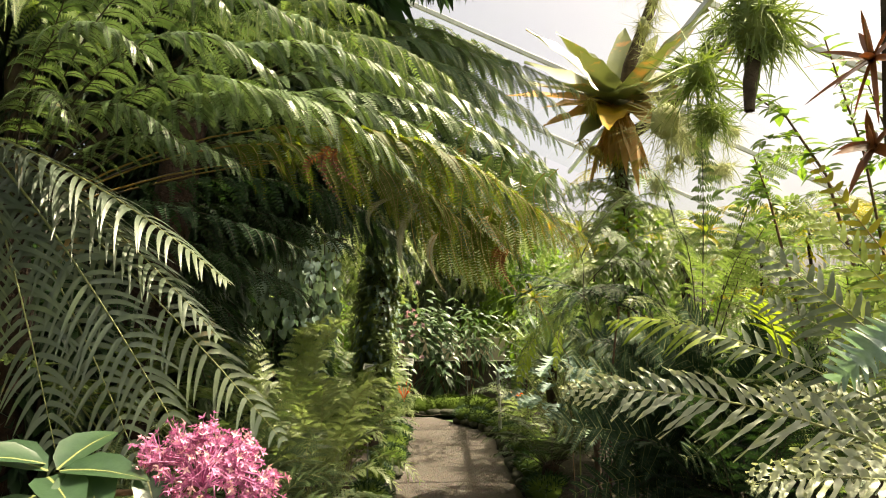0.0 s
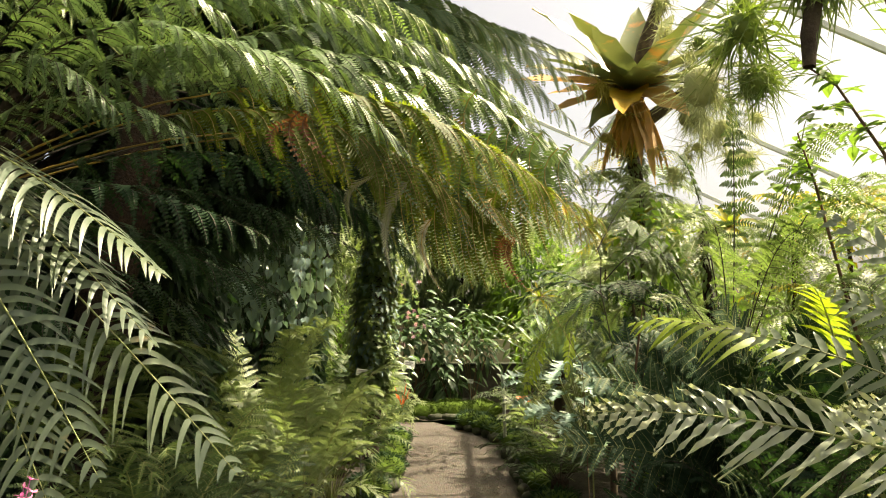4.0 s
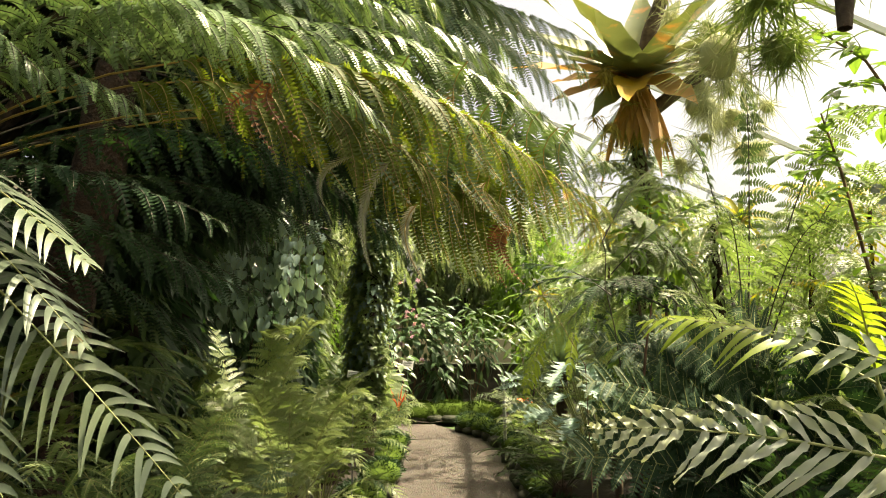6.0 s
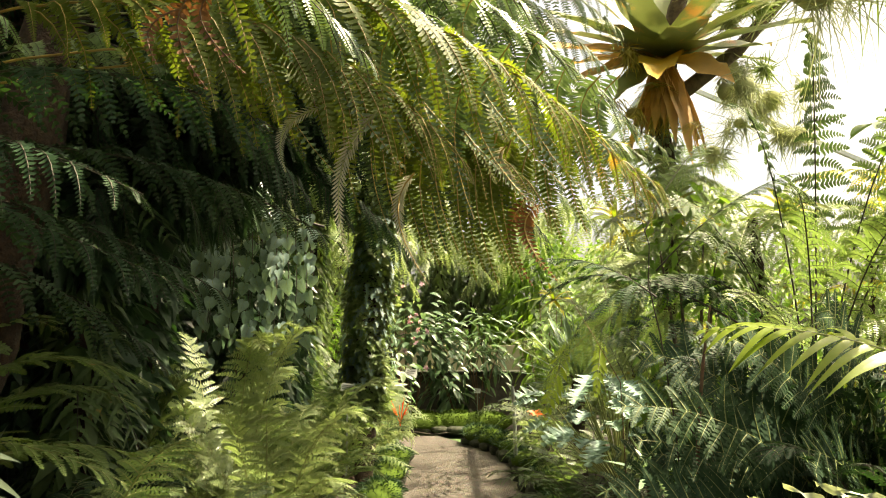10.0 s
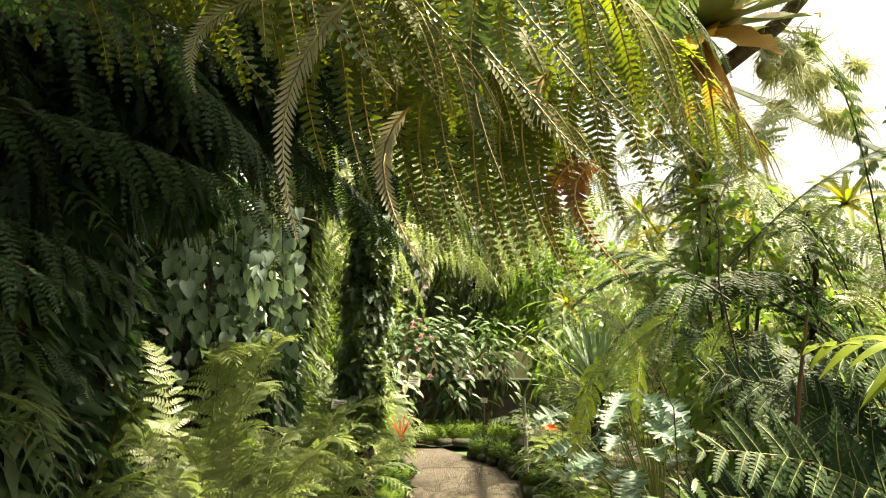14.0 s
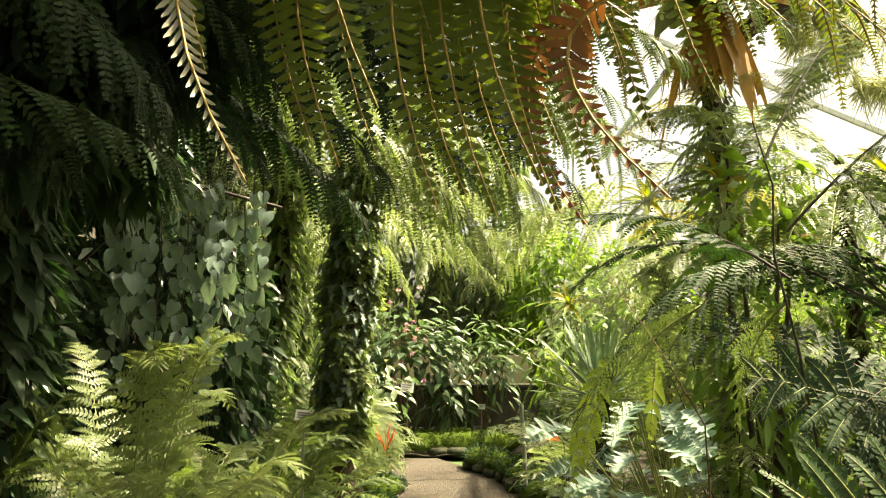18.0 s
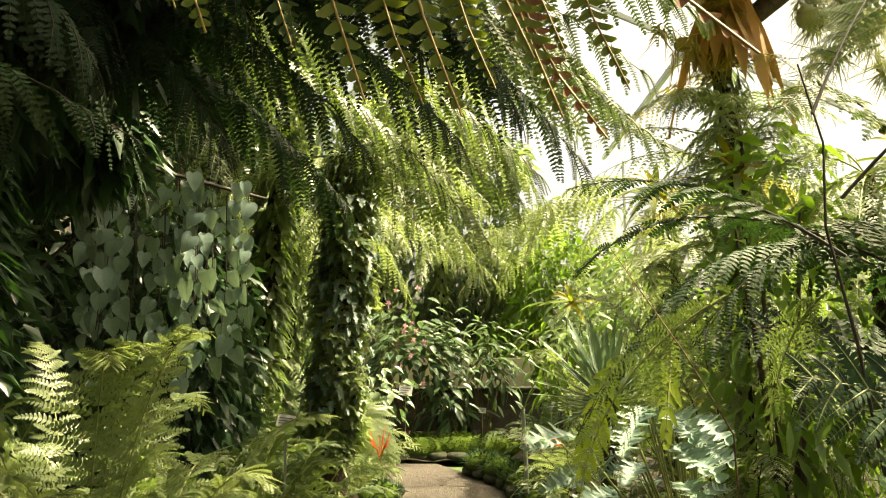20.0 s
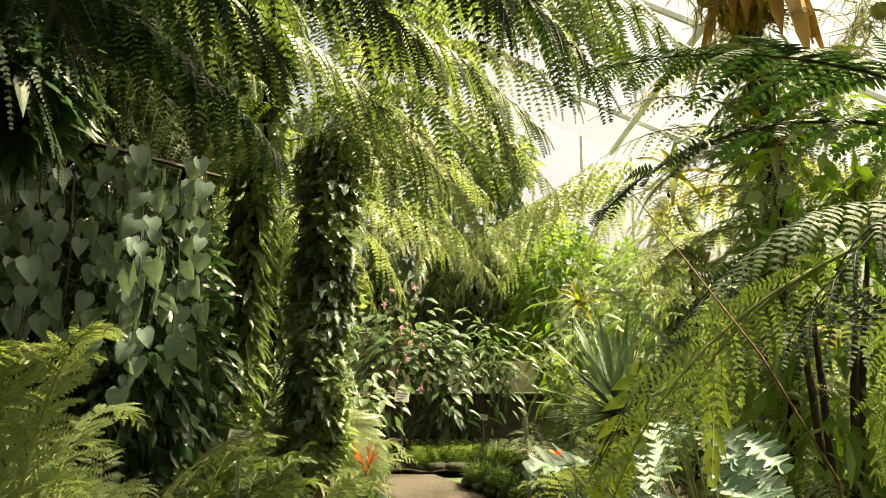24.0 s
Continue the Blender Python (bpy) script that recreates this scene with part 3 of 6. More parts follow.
def box(bm, lo, hi):
    vs = [bm.verts.new((x, y, z)) for z in (lo[2], hi[2]) for y in (lo[1], hi[1]) for x in (lo[0], hi[0])]
    for f in ((0, 2, 3, 1), (4, 5, 7, 6), (0, 1, 5, 4), (2, 6, 7, 3), (0, 4, 6, 2), (1, 3, 7, 5)):
        bm.faces.new([vs[i] for i in f])


def bar(name, a, b, w, d, mat, parent, label=""):
    """A straight bevelled bar of section w x d from a to b."""
    a, b = Vector(a), Vector(b)
    bm = bmesh.new()
    L = (b - a).length
    box(bm, (-w / 2, -d / 2, 0), (w / 2, d / 2, L))
    bmesh.ops.bevel(bm, geom=bm.edges[:], offset=min(w, d) * 0.12, segments=1, affect="EDGES")
    q = (b - a).to_track_quat("Z", "Y")
    bm.transform(Matrix.Translation(a - parent.location) @ q.to_matrix().to_4x4())
    return part(name, bm, mat, parent, label)

# ---------------------------------------------------------------- ground, path, beds
def sheet(name, x0, x1, y0, y1, nx, ny, fz, mat, label, kind="structure", keep=None):
    xs, ys = np.linspace(x0, x1, nx), np.linspace(y0, y1, ny)
    X, Y = np.meshgrid(xs, ys, indexing="ij")
    Z = np.vectorize(fz)(X, Y)
    v = np.stack([X, Y, Z], -1).reshape(-1, 3)
    i, j = np.meshgrid(np.arange(nx - 1), np.arange(ny - 1), indexing="ij")
    f = np.stack([i * ny + j, (i + 1) * ny + j, (i + 1) * ny + j + 1, i * ny + j + 1], -1).reshape(-1, 4)
    ob = new(name, raw_mesh(name, v, f, [mat], smooth=True))
    return tagged(ob, label, name.replace("_", " "), kind=kind)


def right_edge(y):
    return 0.70 if y < 10.5 else 0.70 - 0.105 * (y - 10.5) ** 2 if y < 13.9 else -9


def left_edge(y):
    return -0.45 if y < 11.6 else -0.45 - 0.9 * (y - 11.6) ** 2


def bumpy(x, y, a=0.05, f=2.0):
    return a * noise.noise((x * f, y * f, 3.1)) + a * 0.5 * noise.noise((x * f * 3, y * f * 3, 7.7))


sheet("ground", -300, 300, -300, 300, 3, 3, lambda x, y: -0.06, HEDGE, "flat green ground outside the glasshouse")
# gravel path: straight, then bending away round the corner
py = np.linspace(-4.5, 13.9, 60)
pv, pf = [], []
for i, y in enumerate(py):
    l, r = max(left_edge(y), -5.0) - 0.12, right_edge(y) + 0.12
    for k in range(9):
        x = l + (r - l) * k / 8
        pv.append((x, y, bumpy(x, y, 0.012, 3)))
    if i:
        b = 9 * i
        pf += [(b - 9 + k, b - 8 + k, b + 1 + k, b + k) for k in range(8)]
path = tagged(new("path", raw_mesh("path", np.array(pv), np.array(pf), [GRAVEL], smooth=True)), "brown gravel garden path curving out of sight", "path", kind="structure")
# loose pebbles on the visible stretch
pb = [(rng.uniform(-0.4, 0.62), rng.uniform(6.5, 13.0)) for _ in range(2600)]
pc = np.array([(x, y, 0.008) for x, y in pb])
pr = rng.uniform(0.004, 0.011, len(pc))
octa = np.array([(1, 0, 0), (0, 1, 0), (-1, 0, 0), (0, -1, 0), (0, 0, 0.7)])
pvv = (pc[:, None] + octa[None] * pr[:, None, None] * rng.uniform(0.7, 1.3, (len(pc), 5, 1))).reshape(-1, 3)
pff = (np.array([(0, 1, 4), (1, 2, 4), (2, 3, 4), (3, 0, 4)])[None] + (np.arange(len(pc)) * 5)[:, None, None]).reshape(-1, 3)
tagged(new("pebbles", raw_mesh("pebbles", pvv, pff, [GRAVEL])), "loose brown pebbles on the gravel path", "pebbles", kind="stuff")

sheet("soil_bed_west", -6.2, -0.54, -4.5, 12.6, 60, 130, lambda x, y: -0.05 + min(1, (-0.46 - x) * 2.5) * 0.26 * min(1, max(0.0, (12.4 - y) * 2)) + bumpy(x, y), SOIL, "dark humus soil under the ferns")
sheet("soil_bed_east", 0.80, 7.5, -4.5, 18.8, 56, 150, lambda x, y: -0.05 + min(1, (x - 0.72) * 2.5) * 0.28 + bumpy(x, y), SOIL, "dark humus soil under the plants")
sheet("soil_bed_north", -6.2, 0.82, 13.75, 18.8, 60, 44, lambda x, y: 0.02 + min(1, (y - 13.72) * 1.6) * 0.24 + bumpy(x, y), SOIL, "dark planting bed at the bend of the path")


def blob(name, at, sx, sy, sz, mat, parent=None, seed=0.0, sub=2, rough=0.25):
    bm = bmesh.new()
    bmesh.ops.create_icosphere(bm, subdivisions=sub, radius=1)
    for v in bm.verts:
        k = 1 + rough * noise.noise(v.co * 1.7 + Vector((seed, seed * 2.3, 0)))
        v.co = Vector((v.co.x * sx * k, v.co.y * sy * k, v.co.z * sz * k))
    for f in bm.faces:
        f.smooth = True
    me = bpy.data.meshes.new(name)
    bm.to_mesh(me)
    bm.free()
    me.materials.append(mat)
    ob = child(name, me, parent)
    ob.location = Vector(at) - (parent.location if parent is not None else Vector())
    return ob


# edging stones, mossy, along both sides and round the bend
edging = thing("path_edging", (0, 0, 0), "low mossy stones edging the gravel path", "edging", kind="structure")
k = 0
y = 5.0
while y < 12.9:
    for x in (left_edge(y) - 0.10 if y < 11.9 else None, right_edge(y) + 0.12):
        if x is not None:
            blob("edging_stone", (x + rng.uniform(-0.03, 0.03), y + rng.uniform(-0.05, 0.05), 0.05), rng.uniform(0.08, 0.12), rng.uniform(0.13, 0.19), rng.uniform(0.06, 0.10), STONE, edging, k * 1.7)
            k += 1
    y += 0.30
for x in np.arange(-2.6, 0.55, 0.27):
    blob("edging_stone", (x, 13.86 - 0.32 * max(0, x - 0.0) ** 2, 0.06), rng.uniform(0.14, 0.2), rng.uniform(0.08, 0.12), rng.uniform(0.06, 0.09), STONE, edging, k * 1.7)
    k += 1


def moss_patch(name, at, r, h, n, label, mat=None):
    """A cushion of short blades."""
    t = thing(name, at, label, "moss")
    c = np.asarray(at)
    a, q = rng.uniform(0, 6.283, n), np.sqrt(rng.uniform(0, 1, n))
    o = np.stack([np.cos(a) * q * r[0], np.sin(a) * q * r[1], h * (1 - q ** 2)], -1)
    d = unit(np.stack([np.cos(a) * q, np.sin(a) * q, np.full(n, 0.8)], -1) + rng.normal(0, 0.35, (n, 3)))
    nn = unit(rng.normal(0, 1, (n, 3)))
    v, base = strap(o, d, nn, rng.uniform(0.05, 0.12, n), 0.012, seg=2, droop=0.4)
    bv, bf = blades(v, base)
    tagged(child("cushion", raw_mesh("cushion", bv, bf, [mat or MOSS]), t), kind="stuff")
    blob("mound", (at[0], at[1], at[2]), r[0], r[1], h, MOSS, t, at[0] * 3)
    return t


for i, x in enumerate((-1.6, -1.0, -0.45, 0.1, 0.6)):
    moss_patch("moss_cushion", (x, 14.12 + 0.06 * (i % 2), 0.12), (0.45, 0.32), 0.2, 1100, "bright green moss cushion behind the edging stones")
for i, (x, y) in enumerate(((-0.66, 6.6), (-0.7, 7.6), (-0.62, 8.7), (-0.64, 9.8), (-0.66, 10.8), (0.95, 7.0), (0.98, 8.2), (1.0, 9.4), (0.95, 10.6), (0.85, 11.6), (0.78, 12.0), (0.6, 12.5), (0.4, 12.9))):
    moss_patch("moss_cushion", (x, y, 0.14), (0.22, 0.45), 0.12, 420, "dark green ground cover spilling over the path edge", FERN_DARK)

# ---------------------------------------------------------------- glasshouse
house = thing("glasshouse_frame", (0, 0, 0), "white painted steel glasshouse frame", "glasshouse", kind="structure")
panes = thing("glasshouse_glazing", (0, 0, 0), "clear glass panes of the glasshouse", "glazing", kind="structure")
XE, XW, YS, YN, EAVE, RIDGE, RX = 7.6, -6.4, -5.0, 19.0, 3.6, 7.6, -1.2
DADO = 0.7
bays = np.arange(YS, YN + 0.01, 2.0)


def pane(a, b, c, d):
    ob = child("pane", raw_mesh("pane", np.array((a, b, c, d), float), np.array([(0, 1, 2, 3)]), [GLASS]), panes)
    ob.visible_shadow = False
    return ob


for i, y in enumerate(bays):
    bar("column", (XE, y, 0), (XE, y, EAVE), 0.11, 0.11, WHITE, house)
    if i % 2:
        bar("rafter", (XE, y, EAVE), (RX, y, RIDGE), 0.05, 0.08, WHITE, house)
    bar("rafter", (XW, y, 4.2), (RX, y, RIDGE), 0.09, 0.16, WHITE, house)
    if i < len(bays) - 1:
        y2 = bays[i + 1]
        for q in (0.333, 0.667):
            ym = y + (y2 - y) * q
            bar("glazing_bar", (XE, ym, DADO), (XE, ym, EAVE), 0.03, 0.04, WHITE, house)

        for q in range(3):
            ya, yb = y + (y2 - y) * q / 3, y + (y2 - y) * (q + 1) / 3
            pane((XE, ya, DADO), (XE, yb, DADO), (XE, yb, 2.2), (XE, ya, 2.2))
            pane((XE, ya, 2.2), (XE, yb, 2.2), (XE, yb, EAVE), (XE, ya, EAVE))
        pane((XE, y, EAVE), (XE, y2, EAVE), (RX, y2, RIDGE), (RX, y, RIDGE))
        pane((XW, y, 4.2), (XW, y2, 4.2), (RX, y2, RIDGE), (RX, y, RIDGE))
for z, d in ((DADO, 0.14), (2.2, 0.05), (EAVE, 0.10)):
    bar("rail", (XE, YS, z), (XE, YN, z), 0.12, d, WHITE, house)
bar("ridge_beam", (RX, YS, RIDGE), (RX, YN, RIDGE), 0.14, 0.18, WHITE, house)
for q in (0.5,):
    bar("purlin", (XE + (RX - XE) * q, YS, EAVE + (RIDGE - EAVE) * q - 0.1), (XE + (RX - XE) * q, YN, EAVE + (RIDGE - EAVE) * q - 0.1), 0.07, 0.09, WHITE, house)
    bar("purlin", (XW + (RX - XW) * q, YS, 4.2 + (RIDGE - 4.2) * q - 0.1), (XW + (RX - XW) * q, YN, 4.2 + (RIDGE - 4.2) * q - 0.1), 0.07, 0.09, WHITE, house)
for y in (YS, YN):
    for x in np.arange(-5.4, 7.4, 1.0):
        top = EAVE + (RIDGE - EAVE) * (XE - x) / (XE - RX) if x > RX else 4.2 + (RIDGE - 4.2) * (x - XW) / (RX - XW)
        bar("glazing_bar", (x, y, 1.9 if y > 0 else DADO), (x, y, top), 0.05, 0.07, WHITE, house)
    bar("rail", (XW, y, 3.2), (XE, y, 3.2), 0.07, 0.10, WHITE, house)


def wall(name, lo, hi, mat, label):
    bm = bmesh.new()
    box(bm, lo, hi)
    bmesh.ops.bevel(bm, geom=bm.edges[:], offset=0.01, segments=1, affect="EDGES")
    me = bpy.data.meshes.new(name)
    bm.to_mesh(me)
    bm.free()
    me.materials.append(mat)
    return tagged(new(name, me), label, "wall", kind="structure")


# west wall is added, unseen, to shut out light behind the ferns
wall("wall_west", (XW - 0.35, YS, -0.05), (XW, YN, 4.2), WALLM, "tall dark masonry wall added unseen to keep the ferns dark")
wall("wall_east", (XE - 0.1, YS, -0.05), (XE + 0.18, YN, DADO - 0.07), CREAM, "low cream rendered plinth wall under the glass")
wall("wall_north", (XW, YN - 0.1, -0.05), (XE - 0.1, YN + 0.2, 1.9), CREAM, "cream rendered end wall under the gable glass")
wall("wall_south", (XW, YS - 0.2, -0.05), (XE - 0.1, YS + 0.05, DADO), CREAM, "low cream rendered end wall")
wall("terrace_wall", (-1.0, 16.0, 0.0), (1.3, 16.18, 1.36), CREAM, "beige rendered terrace wall in sunlight")
wall("planter_wall", (-4.5, 15.2, 0.0), (1.9, 15.42, 0.86), WALLM, "low dark stone retaining wall behind the planting bed")
cap = wall("coping", (-4.55, 15.15, 0.86), (1.95, 15.47, 0.92), STONE, "flat stone coping on the low retaining wall")
cap["category"] = "coping"

# ---------------------------------------------------------------- tree ferns
FR = dict(kind="feather", mats=(FERN,), rib=RIB_DARK)


def tree_fern(at, crown, label, r=0.11, skirt=0, skirt_mat=FERN_DARK):
    t = thing("tree_fern", at, label, "tree fern")
    trunk(t, at, crown, r * 1.3, r, FIBRE, 0.012)
    if skirt:
        for i in range(skirt):
            q = rng.uniform(0.3, 0.92)
            a = rng.uniform(0, 6.283)
            c = V3(*at) + (V3(*crown) - V3(*at)) * q
            R = rng.uniform(0.35, 0.75)
            frond(t, c, c + V3(R * math.cos(a), R * math.sin(a) - 0.15, rng.uniform(-0.45, 0.1)), arch=0.18, roll=rng.uniform(-15, 15), **dict(FR, kind="jag", mats=(skirt_mat,), length=0.2, pairs=13, leaflets=11, droop=0.5, start=0.1))
    return t


def coat(t, at, top, r, n, mat, size=(0.05, 0.11)):
    """Small leaves and moss tufts clothing a trunk."""
    q, a = rng.uniform(0.08, 0.97, n), rng.uniform(0, 6.283, n)
    o = (V3(*top) - V3(*at))[None] * q[:, None] + np.stack([np.cos(a), np.sin(a), np.zeros(n)], -1) * r * rng.uniform(0.7, 1.3, (n, 1)) + V3(*at) - np.asarray(t.location)
    d = unit(np.stack([np.cos(a), np.sin(a), np.full(n, -0.6)], -1) + rng.normal(0, 0.5, (n, 3)))
    v, b = strap(o, d, unit(np.stack([np.cos(a), np.sin(a), np.full(n, 0.7)], -1)), rng.uniform(*size, n), rng.uniform(*size, n) * 0.4, seg=2, droop=0.4, fold=0.2, prof=np.array((0.3, 1.0, 0.05)))
    bv, bf = blades(v, b)
    tagged(child("trunk_growth", raw_mesh("trunk_growth", bv, bf, [mat]), t), kind="stuff")


CA = V3(-2.05, 3.55, 2.05)
tfa = tree_fern((-2.2, 3.7, 0.1), CA, "large tree fern arching dark-stalked fronds over the path", 0.12)
# the sheet of fronds that hangs over the path, backlight imitated by olive green
for i, (pm, p2, m, r, ln, tm) in enumerate((((-0.55, 3.22, 2.46), (0.62, 3.58, 1.98), FERN_TIP, RIB_GOLD, 0.34, None), ((-0.62, 3.45, 2.36), (0.36, 3.72, 1.98), FERN_TIP, RIB_GOLD, 0.34, None),
                                    ((-0.75, 3.2, 2.38), (0.12, 3.38, 2.02), FERN_TIP, RIB_GOLD, 0.33, None), ((-0.5, 3.7, 2.42), (0.72, 3.85, 2.06), FERN_TIP, RIB_GOLD, 0.34, None))):
    plume(tfa, CA, pm, p2, m, r, pinna=ln, step=0.07, start=0.42, split=True, tipmat=tm, leaflets=26, gap=0.5, hang=0.95, spread=0.42, ahead=0.5)
# upper fronds, sunlit sheen put into the lighter green
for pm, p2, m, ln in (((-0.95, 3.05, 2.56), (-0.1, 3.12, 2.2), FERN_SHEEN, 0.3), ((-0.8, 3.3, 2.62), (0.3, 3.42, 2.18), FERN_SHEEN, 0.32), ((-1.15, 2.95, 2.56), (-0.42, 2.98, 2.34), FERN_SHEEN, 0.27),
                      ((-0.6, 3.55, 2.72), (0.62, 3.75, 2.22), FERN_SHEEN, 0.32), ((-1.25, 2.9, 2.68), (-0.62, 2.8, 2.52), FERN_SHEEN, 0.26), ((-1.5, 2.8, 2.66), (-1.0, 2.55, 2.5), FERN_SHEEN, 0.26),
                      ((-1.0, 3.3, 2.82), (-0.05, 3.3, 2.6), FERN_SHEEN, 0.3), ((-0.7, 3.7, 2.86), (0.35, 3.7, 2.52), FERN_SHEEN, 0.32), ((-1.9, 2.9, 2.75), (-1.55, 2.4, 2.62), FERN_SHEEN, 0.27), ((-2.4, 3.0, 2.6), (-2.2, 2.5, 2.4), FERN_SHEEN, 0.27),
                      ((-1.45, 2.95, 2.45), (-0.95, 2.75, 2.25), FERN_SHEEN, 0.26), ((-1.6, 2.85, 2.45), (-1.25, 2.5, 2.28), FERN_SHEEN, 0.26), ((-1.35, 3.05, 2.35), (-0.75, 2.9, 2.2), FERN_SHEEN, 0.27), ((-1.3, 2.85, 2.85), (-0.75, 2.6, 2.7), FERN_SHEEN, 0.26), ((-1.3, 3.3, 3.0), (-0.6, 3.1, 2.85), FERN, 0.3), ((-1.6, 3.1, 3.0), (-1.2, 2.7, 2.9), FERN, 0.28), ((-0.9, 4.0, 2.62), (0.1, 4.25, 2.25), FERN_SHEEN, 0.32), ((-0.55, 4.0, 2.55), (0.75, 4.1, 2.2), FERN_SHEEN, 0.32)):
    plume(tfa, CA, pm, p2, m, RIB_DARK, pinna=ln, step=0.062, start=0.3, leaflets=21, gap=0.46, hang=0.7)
# fronds below and behind, their shade put into the dark green
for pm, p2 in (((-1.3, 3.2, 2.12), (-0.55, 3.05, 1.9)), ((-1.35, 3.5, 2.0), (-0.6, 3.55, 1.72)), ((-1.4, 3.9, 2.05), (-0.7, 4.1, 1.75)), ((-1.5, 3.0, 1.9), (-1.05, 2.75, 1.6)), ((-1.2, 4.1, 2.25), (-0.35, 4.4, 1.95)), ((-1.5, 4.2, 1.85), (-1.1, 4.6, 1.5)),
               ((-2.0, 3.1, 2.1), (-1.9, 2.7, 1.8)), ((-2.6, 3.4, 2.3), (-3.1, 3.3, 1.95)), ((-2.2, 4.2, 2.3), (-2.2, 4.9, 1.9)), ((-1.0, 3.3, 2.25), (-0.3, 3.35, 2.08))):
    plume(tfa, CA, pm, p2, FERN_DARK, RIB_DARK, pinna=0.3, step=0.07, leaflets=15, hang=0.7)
# long side shoots hanging over the path, backlight and sheen put into the greens
for x, y, z, m in ((0.04, 3.6, 1.80, 0), (0.14, 3.6, 1.755, 0), (0.20, 3.62, 1.75, 0), (0.245, 3.6, 1.78, 0), (0.27, 3.66, 1.76, 0), (0.09, 3.5, 1.83, 0), (0.0, 3.65, 1.84, 0), (0.17, 3.72, 1.79, 0), (-0.05, 3.45, 1.86, 0), (0.33, 3.72, 1.80, 0), (0.23, 3.8, 1.83, 0), (0.06, 3.75, 1.85, 0), (-0.1, 3.6, 1.9, 0), (0.4, 3.75, 1.87, 0), (0.13, 3.42, 1.9, 0), (0.3, 3.85, 1.88, 0), (0.46, 3.7, 1.9, 0), (-0.16, 3.45, 1.92, 0),
                   (-0.19, 3.3, 1.98, 1), (-0.03, 3.25, 1.99, 1), (0.03, 3.3, 2.0, 1), (0.12, 3.35, 1.98, 1), (0.30, 3.5, 1.93, 1), (0.48, 3.6, 1.96, 1), (0.60, 3.6, 1.93, 1), (0.2, 3.42, 2.02, 1), (0.38, 3.55, 2.0, 1), (0.55, 3.72, 2.0, 1), (-0.1, 3.3, 2.08, 1), (0.66, 3.75, 1.98, 1), (0.42, 3.65, 2.08, 1), (0.08, 3.38, 2.1, 1), (-0.3, 3.2, 2.12, 1), (0.26, 3.5, 2.12, 1)):
    lean = (0.03, 0.10)[m] * rng.uniform(0.6, 1.5)
    feather(tfa, (x - lean, y + 0.02, z + rng.uniform(0.36, 0.44)), (x, y, z), (FERN_TIP, FERN_SHEEN)[m] if rng.uniform() < 0.8 else FERN, RIB_GOLD, rng.uniform(0.08, 0.1), 30, bow=0.02 + 0.03 * m)
# withered tips and bleached shoots
feather(tfa, (-0.10, 3.28, 2.14), (-0.15, 3.2, 1.77), BLEACHED, RIB_GREEN, 0.066, 36, bow=0.03, sweep=1.2, label="bleached silvery side shoot")
feather(tfa, (-0.22, 3.3, 2.16), (-0.3, 3.22, 1.98), BLEACHED, RIB_GREEN, 0.05, 30, bow=0.03, sweep=1.2, label="bleached silvery side shoot")
feather(tfa, (-0.02, 3.42, 2.02), (0.02, 3.34, 1.73), BLEACHED, RIB_GOLD, 0.056, 32, bow=0.03, sweep=1.2, label="bleached silvery side shoot")
feather(tfa, (0.30, 3.68, 2.0), (0.30, 3.66, 1.745), FERN_BROWN, RIB_GOLD, 0.05, 22, label="withered brown side shoot")
feather(tfa, (0.31, 3.56, 1.96), (0.35, 3.52, 1.75), FERN_BROWN, RIB_GOLD, 0.06, 20, label="withered brown side shoot")
feather(tfa, (0.22, 3.55, 2.12), (0.33, 3.55, 1.93), BLEACHED, RIB_GOLD, 0.08, bow=0.03, sweep=1.2, label="bleached silvery side shoot")
for a, b in (((-0.46, 3.05, 2.33), (-0.41, 3.0, 2.1)), ((-0.43, 3.05, 2.32), (-0.34, 3.02, 2.14)), ((-0.48, 3.06, 2.3), (-0.52, 3.02, 2.16))):
    feather(tfa, a, b, FERN_BROWN, TWIG, 0.045, 14, label="withered brown side shoot")

CD = V3(-1.5, 4.4, 2.85)
tfd = tree_fern((-1.95, 4.4, 0.1), CD, "glossy tree fern with sunlit fronds drooping over the path", 0.11)
# lighter greens imitate sun on the drooping fronds
for pm, p2 in (((-0.4, 4.5, 3.15), (0.7, 4.7, 2.55)), ((-0.3, 4.75, 3.45), (0.85, 4.85, 2.95)), ((-0.25, 4.7, 3.3), (0.75, 4.75, 2.75)), ((-0.5, 4.9, 3.6), (0.5, 5.0, 3.3)), ((-0.3, 5.0, 3.5), (0.95, 5.1, 3.2)), ((-0.6, 4.2, 2.85), (0.5, 4.3, 2.35)), ((-0.3, 4.5, 2.95), (0.95, 4.6, 2.35)), ((-0.5, 4.8, 2.9), (0.7, 5.1, 2.3)),
               ((-0.7, 3.8, 3.1), (0.05, 3.5, 2.75)), ((-1.0, 3.7, 3.15), (-0.45, 3.3, 2.85)), ((-0.6, 4.6, 3.25), (0.35, 4.7, 2.95)), ((-0.9, 4.0, 3.3), (-0.3, 3.7, 3.15)),
               ((-1.3, 3.8, 3.2), (-1.0, 3.2, 3.0)), ((-0.3, 4.9, 2.7), (0.8, 5.3, 2.15)), ((-1.9, 3.8, 3.2), (-2.0, 3.2, 3.0))):
    plume(tfd, CD, pm, p2, FERN_SHEEN if rng.uniform() < 0.7 else FERN_LIGHT, RIB_GREEN, pinna=0.36, step=0.066, leaflets=21, gap=0.46, hang=0.85, start=0.3)

